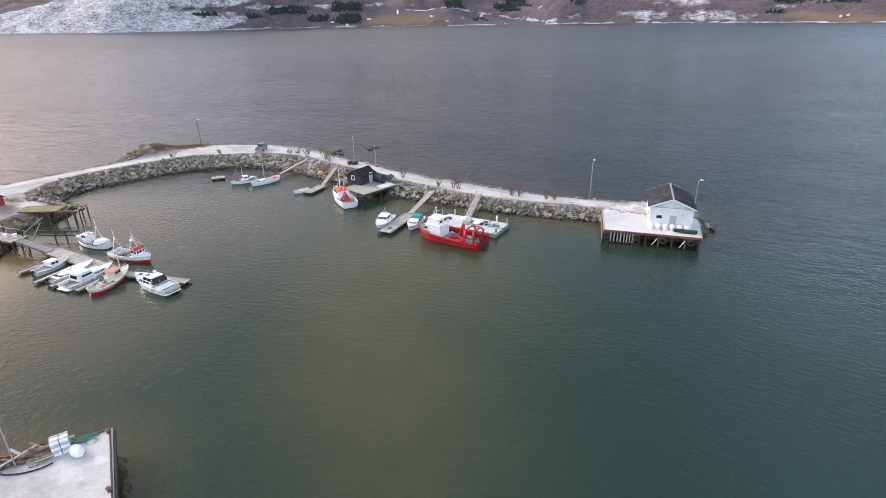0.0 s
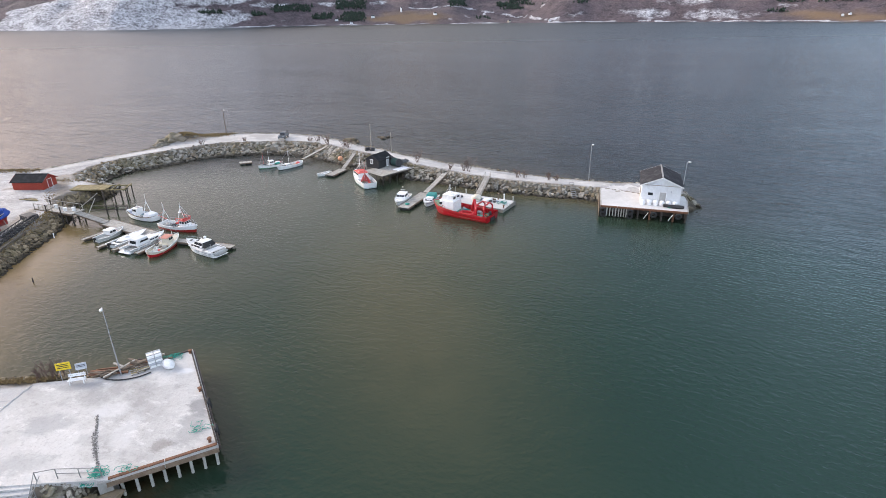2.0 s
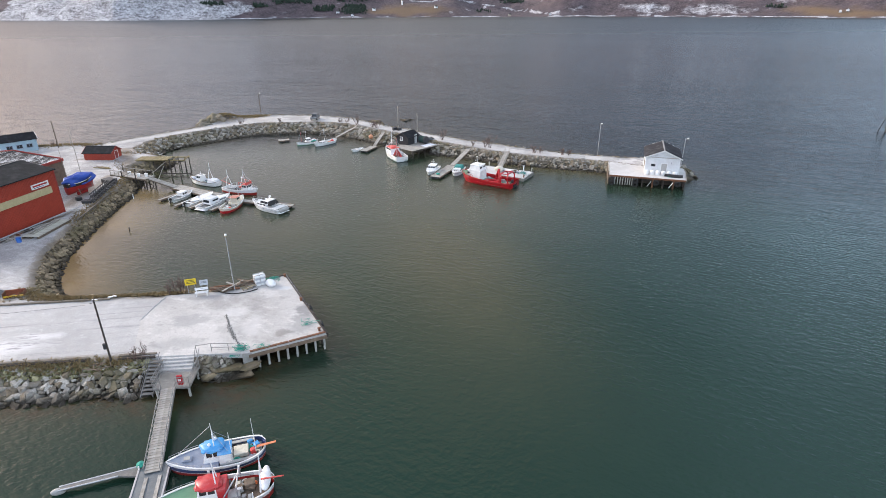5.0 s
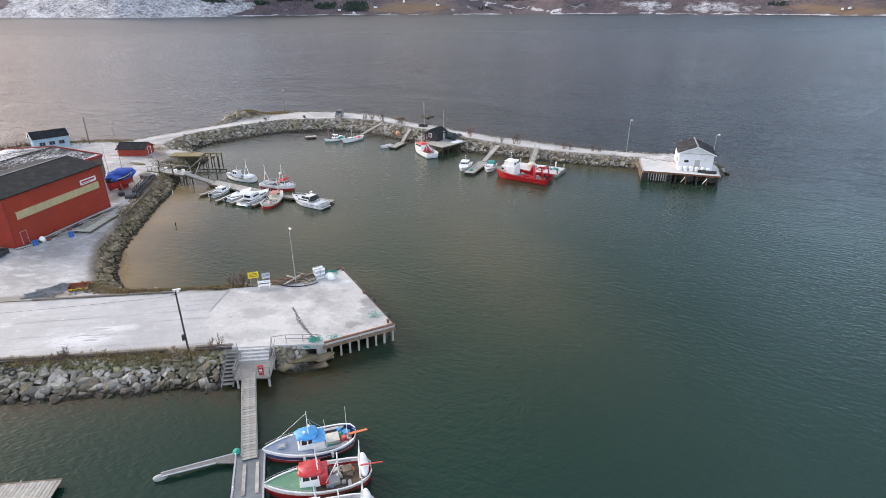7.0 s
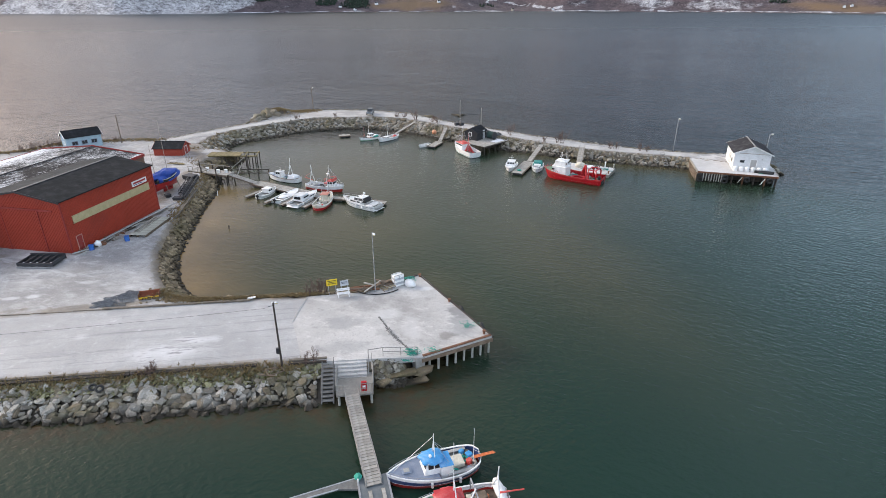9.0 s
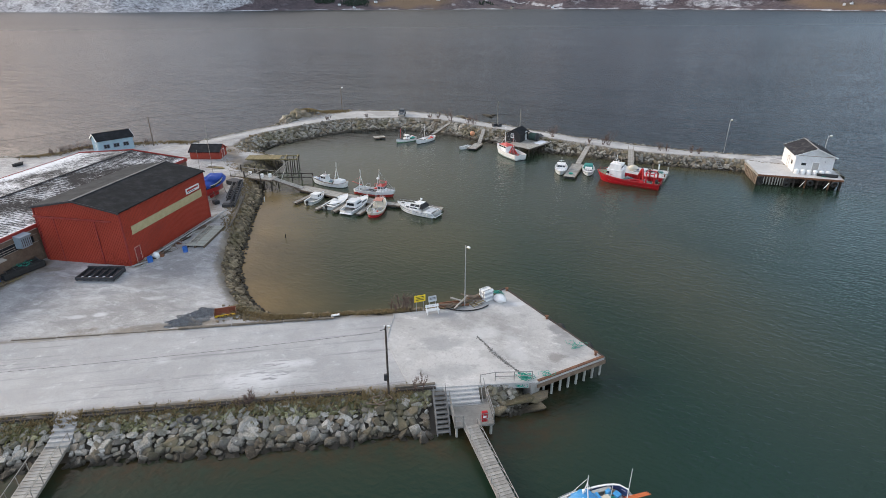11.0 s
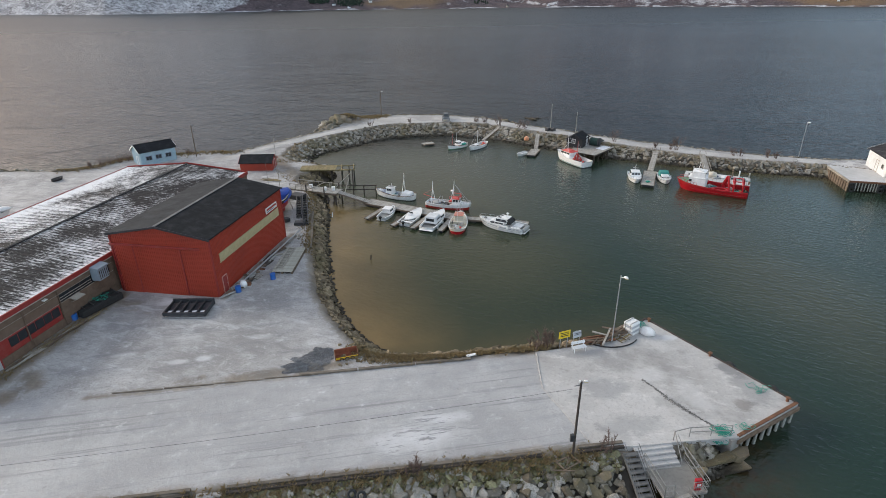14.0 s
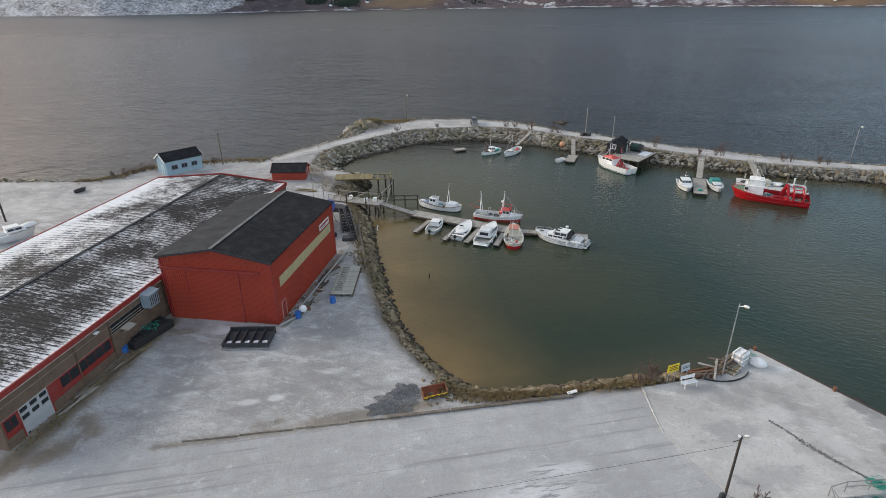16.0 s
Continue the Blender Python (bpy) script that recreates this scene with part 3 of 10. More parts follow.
def build_water():
    xs = np.concatenate([np.linspace(-3500, -140, 18)[:-1], np.arange(-140, 140, 2.5), np.linspace(140, 3500, 18)])
    ys = np.concatenate([np.linspace(-700, -40, 10)[:-1], np.arange(-40, 8, 2.5), np.arange(8, 32, 1.0), np.arange(32, 200, 2.5), np.linspace(200, 2300, 22)])
    X, Y = np.meshgrid(xs, ys)
    D = signed_distance(X, Y, LAND)
    inner = (Y < 132) & (X < 45) & (X > -64) & (Y > 24)
    shore = np.exp(-np.maximum(D - 2.5, 0) / 5.0) * 0.8
    bay = (1.25 * np.exp(-np.maximum(D - 0.8, 0) / 3.6) + 0.42 * np.exp(-np.maximum(D - 1.0, 0) / 15.0)) * smooth01(-X, 38, 52) * (1 - smooth01(Y, 78, 96)) * smooth01(Y, 36, 44)
    # these four lobes paint the warm sky reflection into the water colour
    sky_sheen = np.exp(-(((X + 2 - (Y - 45) * -0.12) / 12) ** 2 + ((Y - 48) / 28) ** 2)) * 0.155
    mid = np.exp(-(((X - 1) / 19) ** 2 + ((Y - 72) / 24) ** 2)) * 0.12
    bay2 = np.exp(-(((X + 36) / 22) ** 2 + ((Y - 92) / 34) ** 2)) * 0.13
    bay3 = np.exp(-(((X + 36) / 16) ** 2 + ((Y - 62) / 20) ** 2)) * 0.13
    silt_sheen = np.where(inner, np.maximum.reduce([shore * 0.34, bay, sky_sheen, mid, bay2, bay3]), np.maximum(shore * 0.16, np.where(Y < 60, sky_sheen, 0)))
    silt_sheen = np.clip(silt_sheen, 0, 1)
    ease = 55 * smooth01(X, 34, 95)
    harbour = smooth01((125 - Y - 0.62 * np.maximum(X + 20, 0)) / (10 + ease), -0.8, 1.2)
    nx, ny = len(xs), len(ys)
    faces = [(j * nx + i, j * nx + i + 1, (j + 1) * nx + i + 1, (j + 1) * nx + i) for j in range(ny - 1) for i in range(nx - 1)]
    me = bpy.data.meshes.new("water")
    me.from_pydata(np.stack([X, Y, X * 0], -1).reshape(-1, 3).tolist(), [], faces)
    shallow = np.exp(-(np.maximum(D - 4.0, 0) / 2.2) ** 2) * (Y < 30) * 0.9
    for key, v in (("silt_sheen", silt_sheen), ("open", 1 - harbour), ("shallow", shallow), ("lee", smooth01(-X, 8, 36) * (Y > 30)), ("far", smooth01(Y, 220, 900))):
        me.attributes.new(key, "FLOAT", "POINT").data.foreach_set("value", v.reshape(-1).astype(np.float32))
    me.materials.append(water_material())
    return tagged(new("water", me), "calm dark green fjord water, brown with silt and painted warm sky sheen inside the harbour", "water", kind="structure")


water = build_water()


# ---------------------------------------------------------------- far shore


def hill_material():
    m, n, l, b = nodes_of("far_hillside")
    vec = coords(n)
    sep = n.new("ShaderNodeSeparateXYZ")
    l.new(vec, sep.inputs[0])
    at = n.new("ShaderNodeAttribute")
    at.attribute_name = "snow"
    big = tex_noise(n, l, vec, 0.006, 5, 0.6)
    mid = tex_noise(n, l, vec, 0.03, 7, 0.72, (1.0, 1.0, 2.2))
    fine = tex_noise(n, l, vec, 0.17, 8, 0.82)
    wood = mixc(n, l, ramp(n, l, mid, 0.35, 0.65), (0.030, 0.022, 0.027), (0.095, 0.068, 0.074))
    wood = mixc(n, l, math_node(n, l, "MULTIPLY", ramp(n, l, fine, 0.48, 0.60), 0.65), wood, (0.16, 0.128, 0.132))
    field = n.new("ShaderNodeAttribute")
    field.attribute_name = "field"
    wood = mixc(n, l, field.outputs["Fac"], wood, mixc(n, l, fine, (0.10, 0.065, 0.04), (0.20, 0.13, 0.075)))
    rock = mixc(n, l, ramp(n, l, math_node(n, l, "ADD", math_node(n, l, "MULTIPLY", mid, 0.32), math_node(n, l, "MULTIPLY", fine, 0.68)), 0.42, 0.59), (0.075, 0.068, 0.072), (0.60, 0.59, 0.61))
    gully = tex_noise(n, l, vec, 0.012, 6, 0.68, (1.0, 0.6, 1.6))
    fac = ramp(n, l, math_node(n, l, "ADD", math_node(n, l, "MULTIPLY", at.outputs["Fac"], 0.58), math_node(n, l, "ADD", math_node(n, l, "MULTIPLY", mid, 0.4), math_node(n, l, "MULTIPLY", gully, 0.4))), 0.69, 0.81)
    l.new(mixc(n, l, fac, wood, rock), b.inputs["Base Color"])
    b.inputs["Roughness"].default_value = 0.9
    add_bump(n, l, b, mid, 0.6, 12.0)
    return m


def shore_at(x):
    """Where the far shore runs: it bends towards the harbour at both ends."""
    return float(np.interp(x, (-1500, -900, -640, -430, -210, 70, 400, 650, 870, 1100, 1250, 1700), (1620, 1565, 1490, 1555, 1680, 1712, 1716, 1700, 1612, 1452, 1330, 1150)))


def hill_z(x, y):
    d = max(0.0, y - shore_at(x) - 8 * noise.noise((x * 0.02, 4.5, 0)))
    base = d * 0.19 + 90 * (1 - math.exp(-d / 260.0)) * 0.35
    lump = noise.noise((x * 0.0035, y * 0.0035, 2)) * 55 + noise.noise((x * 0.011, y * 0.011, 7)) * 20 + noise.noise((x * 0.035, y * 0.035, 9)) * 6
    knoll = 34 * math.exp(-(((x - 900) / 110) ** 2 + ((d - 120) / 70) ** 2)) + 30 * math.exp(-(((x - 590) / 60) ** 2 + ((d - 90) / 50) ** 2))
    west = 70 * math.exp(-(((x + 560) / 330) ** 2 + ((d - 190) / 120) ** 2))
    return -2.0 + base + lump * min(1.0, d / 170.0) + (knoll + west) * min(1.0, d / 60.0)


def soft_spot(x, z, cx, cz, rx, rz):
    return math.exp(-(((x - cx) / rx) ** 2 + ((z - cz) / rz) ** 2))


def build_hills():
    xs = np.concatenate([np.linspace(-3600, -1300, 40)[:-1], np.arange(-1300, 1700, 11.0), np.linspace(1700, 3600, 34)])
    ds = np.concatenate([np.arange(-40, 420, 8.0), np.linspace(420, 2200, 34)])
    nx, ny = len(xs), len(ds)
    verts = [(x, shore_at(x) + d, hill_z(x, shore_at(x) + d)) for d in ds for x in xs]
    faces = [(j * nx + i, j * nx + i + 1, (j + 1) * nx + i + 1, (j + 1) * nx + i) for j in range(ny - 1) for i in range(nx - 1)]
    me = bpy.data.meshes.new("backdrop")
    me.from_pydata(verts, [], faces)
    snow, field = [], []
    for x, y, z in verts:
        d = y - shore_at(x)
        u = x + 60 * noise.noise((x * 0.006, z * 0.03, 3)) + 26 * noise.noise((x * 0.02, z * 0.08, 5))
        v = z + 12 * noise.noise((x * 0.008, z * 0.03, 8)) + 6 * noise.noise((x * 0.03, z * 0.08, 6))
        west = 1 - smooth01(np.array(u + max(0.0, 18 - v) * 4), -380, -290)
        west = float(west) * (1 - 0.85 * float(smooth01(np.array(v - 16 - (u + 960) * 0.40), 0, 12)) * (u < -760)) * (1 - 0.7 * soft_spot(u, v, -420, 46, 60, 12))
        ridge = max(soft_spot(u, v, -150, 62, 90, 9), soft_spot(u, v, 20, 60, 60, 8), soft_spot(u, v, -280, 56, 60, 12), soft_spot(u, v, -260, 12, 50, 6) * 0.8)
        line_z = float(np.interp(u, (110, 200, 310, 420, 480, 560), (44, 48, 47, 24, 12, 7)))
        strip = 0.95 * math.exp(-((v - line_z) / 3.2) ** 2) if 110 < u < 560 else 0.0
        east = max(soft_spot(u, v, 590, 20, 52, 20), soft_spot(u, v, 800, 24, 120, 26), soft_spot(u, v, 970, 22, 150, 20), soft_spot(u, v, 930, 58, 130, 22), soft_spot(u, v, 1130, 44, 70, 14) * 0.9)
        foam = 0.85 if d < 22 and 0 < z < 3.2 and noise.noise((x * 0.02, 3.0, 9)) > -0.25 else 0.0
        scrap = max(0.0, 0.5 * noise.noise((x * 0.012, y * 0.02, 12)) + 0.4 * noise.noise((x * 0.03, y * 0.05, 2))) * 1.3
        high = float(smooth01(np.array(z), 85, 190)) * 0.55
        snow.append(min(1.0, max(west * 0.80, ridge * 0.75, strip, east * 0.66, high, foam, scrap)))
        f = soft_spot(u, v, 130, 18, 110, 16) + soft_spot(u, v, 60, 10, 60, 8) + soft_spot(u, v, 1220, 16, 110, 14)
        field.append(min(1.0, max(0.0, f * 1.4 - 0.3 + 0.5 * noise.noise((x * 0.02, y * 0.03, 0)))))
    for key, v in (("snow", snow), ("field", field)):
        me.attributes.new(key, "FLOAT", "POINT").data.foreach_set("value", np.array(v, dtype=np.float32))
    me.shade_smooth()
    me.materials.append(hill_material())
    return tagged(new("backdrop", me), "snow-dusted rocky hillside with bare birch woods across the fjord", "hillside", kind="structure")


backdrop = build_hills()

# ---------------------------------------------------------------- buildings


def ribbed(bm, p0, p1, z0, ztop, pitch=0.25, depth=0.055, out=(0, -1)):
    """Profiled steel cladding from p0 to p1; ztop(f) is its height along the way, out the side it faces."""
    p0, p1, out = Vector((*p0, 0)), Vector((*p1, 0)), Vector((*out, 0))
    run = (p1 - p0).length
    k = max(1, round(run / pitch))
    prof = []
    for i in range(k):
        for f, h in ((0.0, 0), (0.5, 0), (0.6, 1), (0.9, 1)):
            prof.append(((i + f) / k, h * depth))
    prof.append((1.0, 0.0))
    lo, hi = [], []
    for f, h in prof:
        q = p0.lerp(p1, f) + out * h
        lo.append(bm.verts.new((q.x, q.y, z0)))
        hi.append(bm.verts.new((q.x, q.y, ztop(f))))
    side = (p1 - p0).normalized().cross(Vector((0, 0, 1))).dot(out) > 0
    for i in range(len(lo) - 1):
        q = (lo[i], lo[i + 1], hi[i + 1], hi[i])
        bm.faces.new(q if side else q[::-1])
    return bm


RED_CLAD = surface("red_profiled_steel", (0.31, 0.040, 0.020), (0.38, 0.050, 0.026), 0.5, 0.55, 0.03, dirt=(0.20, 0.033, 0.022), dirt_amount=0.5, dirt_scale=0.25)
RED_TRIM = paint("red_wood_paint", (0.27, 0.028, 0.024), 0.55)
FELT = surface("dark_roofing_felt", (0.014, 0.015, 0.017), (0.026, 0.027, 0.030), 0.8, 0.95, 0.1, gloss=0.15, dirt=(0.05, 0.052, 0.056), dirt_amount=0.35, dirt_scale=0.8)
# same felt in the paler tone of a lit slope
FELT_PALE = surface("lit_tone_roofing_felt", (0.034, 0.036, 0.039), (0.055, 0.057, 0.061), 0.6, 0.95, 0.1, gloss=0.15, dirt=(0.065, 0.067, 0.072), dirt_amount=0.4, dirt_scale=0.3)
BEIGE_PANEL = surface("yellowed_light_panel", (0.42, 0.36, 0.20), (0.52, 0.45, 0.27), 1.2, 0.4, 0.05)
BROWN_PANEL = surface("brown_aggregate_panel", (0.135, 0.092, 0.066), (0.19, 0.135, 0.10), 1.4, 0.9, 0.25, dirt=(0.10, 0.068, 0.05), dirt_amount=0.5, dirt_scale=0.4)
JOINT = surface("pale_sealant", (0.34, 0.30, 0.26), (0.42, 0.38, 0.33), 2.0, 0.8, 0.0)
GREY_DOOR = surface("light_grey_door_panel", (0.40, 0.42, 0.45), (0.48, 0.50, 0.53), 1.0, 0.5, 0.03, dirt=(0.3, 0.3, 0.3))
VENT_BLUE = surface("blue_grey_sheet_metal", (0.22, 0.27, 0.32), (0.30, 0.35, 0.40), 1.2, 0.5, 0.05, dirt=(0.14, 0.13, 0.12))
WHITE_WALL = surface("white_painted_boards", (0.66, 0.67, 0.68), (0.76, 0.77, 0.78), 0.8, 0.6, 0.05, dirt=(0.48, 0.47, 0.44), dirt_amount=0.4, dirt_scale=0.5)
BLUE_WALL = surface("pale_blue_painted_boards", (0.28, 0.40, 0.47), (0.36, 0.48, 0.55), 0.9, 0.65, 0.05, dirt=(0.3, 0.34, 0.36))
BLACK_WALL = surface("black_stained_boards", (0.014, 0.015, 0.018), (0.03, 0.031, 0.035), 1.5, 0.7, 0.1)
CONCRETE = surface("rough_concrete", (0.27, 0.265, 0.255), (0.38, 0.375, 0.36), 0.9, 0.85, 0.3, dirt=(0.17, 0.15, 0.12))


def snowy_roof():
    """Dark profiled sheet with drifted snow caught between the ribs."""
    m, n, l, b = nodes_of("snow_streaked_roof_sheet")
    vec = coords(n)
    drift = tex_noise(n, l, vec, 0.16, 7, 0.7)
    streak = tex_noise(n, l, vec, 2.6, 7, 0.76, (0.30, 1.6, 1.0, radians(9)))
    fleck = tex_noise(n, l, vec, 5.0, 4, 0.75, (0.5, 1.5, 1.0))
    s = math_node(n, l, "ADD", math_node(n, l, "MULTIPLY", drift, 0.65), math_node(n, l, "ADD", math_node(n, l, "MULTIPLY", streak, 0.40), math_node(n, l, "MULTIPLY", fleck, 0.48)))
    sheet = mixc(n, l, fleck, (0.016, 0.015, 0.016), (0.050, 0.046, 0.046))
    # thicker along the west eave, and bare by the ribs
    at = n.new("ShaderNodeAttribute")
    at.attribute_name = "drift"
    s = math_node(n, l, "ADD", s, math_node(n, l, "MULTIPLY", at.outputs["Fac"], 0.26))
    l.new(mixc(n, l, ramp(n, l, s, 0.755, 0.90), sheet, (0.70, 0.70, 0.715)), b.inputs["Base Color"])
    b.inputs["Roughness"].default_value = 0.8
    b.inputs["Specular IOR Level"].default_value = 0.2
    add_bump(n, l, b, s, 0.3, 0.08)
    return m


SNOW_ROOF = snowy_roof()
HX, HY, HR = -70.4, 51.5, -18.0        # hangar's south-east corner, and the turn of both halls


def build_hangar():
    g = thing("boat_hangar", HX, HY, 1.9, HR, "tall red steel-clad boat hangar with a dark felt gable roof", "building")
    Wd, Ln, E, R = 12.2, 17.8, 7.4, 8.5
    gable = lambda f: E + (R - E) * (1 - abs(2 * f - 1)) - 0.06
    flat = lambda f: E - 0.05
    for nm, a, b, zt, o in (("gable_wall", (-Wd, 0), (0, 0), gable, (0, -1)), ("gable_wall", (0, Ln), (-Wd, Ln), gable, (0, 1)),
                            ("side_wall", (0, 0), (0, Ln), flat, (1, 0)), ("side_wall", (-Wd, Ln), (-Wd, 0), flat, (-1, 0))):
        bm = BM()
        ribbed(bm, a, b, -0.4, zt, out=o)
        part(nm, bm, RED_CLAD, g)
    bm = BM()
    prism(bm, [(-Wd - 0.1, -0.1), (0.1, -0.1), (0.1, Ln + 0.1), (-Wd - 0.1, Ln + 0.1)], -0.9, 0.12)
    part("foundation", bm, CONCRETE, g)
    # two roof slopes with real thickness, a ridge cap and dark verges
    # light from the west put into the felt: paler west slope, darker east
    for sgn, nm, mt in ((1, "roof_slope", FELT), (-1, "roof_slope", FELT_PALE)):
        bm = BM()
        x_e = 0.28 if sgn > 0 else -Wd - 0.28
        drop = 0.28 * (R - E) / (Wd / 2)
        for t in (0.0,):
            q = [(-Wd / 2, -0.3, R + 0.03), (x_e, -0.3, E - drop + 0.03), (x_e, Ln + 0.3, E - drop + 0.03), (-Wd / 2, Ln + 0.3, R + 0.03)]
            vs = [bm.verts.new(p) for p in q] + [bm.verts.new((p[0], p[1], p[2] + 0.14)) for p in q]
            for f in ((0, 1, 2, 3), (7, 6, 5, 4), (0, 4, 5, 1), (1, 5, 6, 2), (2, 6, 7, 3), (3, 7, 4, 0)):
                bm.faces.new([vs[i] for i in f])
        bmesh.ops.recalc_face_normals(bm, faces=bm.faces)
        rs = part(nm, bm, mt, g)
        for k in range(1, 6):                      # lap joints of the felt
            y = Ln * k / 6
            bm = BM()
            a, c = Vector((-Wd / 2 + sgn * 0.2, y, R + 0.175 - 0.2 * (R - E) / (Wd / 2))), Vector((x_e - sgn * 0.05, y, E - drop + 0.185))
            d = (c - a)
            box(bm, tuple((a + c) / 2), (d.length, 0.09, 0.012), 0, math.degrees(math.atan2(-d.z, d.x)))
            part("felt_lap", bm, mt, rs)
    bm = BM()
    box(bm, (-Wd / 2, Ln / 2, R + 0.19), (0.34, Ln + 0.6, 0.05))
    part("ridge_cap", bm, surface("weathered_ridge_felt", (0.11, 0.11, 0.112), (0.18, 0.18, 0.183), 1.0, 0.8), g)
    for y in (-0.33, Ln + 0.33):
        for sgn in (1, -1):
            bm = BM()
            a, c = Vector((-Wd / 2, y, R + 0.06)), Vector((-Wd / 2 + sgn * (Wd / 2 + 0.3), y, E - 0.03))
            d = c - a
            box(bm, tuple((a + c) / 2), (d.length, 0.05, 0.24), 0, math.degrees(math.atan2(-d.z, d.x)))
            part("verge_board", bm, DARK_STEEL, g)
    # sliding doors and their rail
    for x0, x1, o in ((-9.6, -3.7, 0.10), (-11.9, -9.5, 0.17)):
        bm = BM()
        ribbed(bm, (x0, -o), (x1, -o), 0.05, lambda f: 6.05, out=(0, -1))
        ribbed(bm, (x0, -o + 0.06), (x1, -o + 0.06), 0.05, lambda f: 6.05, out=(0, 1))
        d = part("sliding_door", bm, RED_CLAD, g)
        for x in (x0, x1):
            bm = BM()
            box(bm, (x, -o, 3.05), (0.12, 0.14, 6.05))
            part("door_edge", bm, RED_TRIM, d)
    bm = BM()
    box(bm, (-6.8, -0.2, 6.18), (11.2, 0.16, 0.22))
    part("door_rail", bm, RED_TRIM, g)
    for x, y in ((0.05, -0.05), (0.05, Ln + 0.05), (-Wd - 0.05, -0.05)):
        bm = BM()
        box(bm, (x, y, 3.62), (0.16, 0.16, 7.4))
        part("corner_trim", bm, RED_TRIM, g)
    # long band of translucent panels, panel by panel
    k = 14
    for i in range(k):
        w = 15.3 / k
        bm = BM()
        box(bm, (0.075, 1.35 + w * (i + 0.5), 4.5), (0.05, w - 0.015, 1.0))
        part("light_panel", bm, BEIGE_PANEL, g)
    for z in (3.97, 5.03):
        bm = BM()
        box(bm, (0.08, 9.0, z), (0.07, 15.4, 0.05))
        part("panel_rail", bm, BEIGE_PANEL, g)
    # white name board, its writing as bars
    bm = BM()
    box(bm, (0.09, 14.75, 5.72), (0.06, 3.2, 0.78))
    s = part("sign_board", bm, WHITE, g, "white name board with red writing")
    for y, w, z, h, mt in ((14.75, 2.7, 5.79, 0.26, HULL_RED), (14.4, 1.9, 5.51, 0.10, DARK_BLUE)):
        bm = BM()
        box(bm, (0.124, y, z), (0.012, w, h))
        part("writing", bm, mt, s)
    # small door in a pale frame
    bm = BM()
    box(bm, (0.07, 1.55, 1.15), (0.06, 0.86, 2.0))
    d = part("door", bm, RED_TRIM, g)
    pale = paint("pale_pink_frame", (0.52, 0.28, 0.24), 0.5)
    for c, s_ in (((0.09, 1.08, 1.17), (0.08, 0.08, 2.08)), ((0.09, 2.02, 1.17), (0.08, 0.08, 2.08)), ((0.09, 1.55, 2.2), (0.08, 1.02, 0.08))):
        bm = BM()
        box(bm, c, s_)
        part("frame", bm, pale, d)
    bm = BM()
    box(bm, (0.14, 1.85, 1.1), (0.08, 0.12, 0.03))
    part("handle", bm, STEEL, d)
    return g


build_hangar()


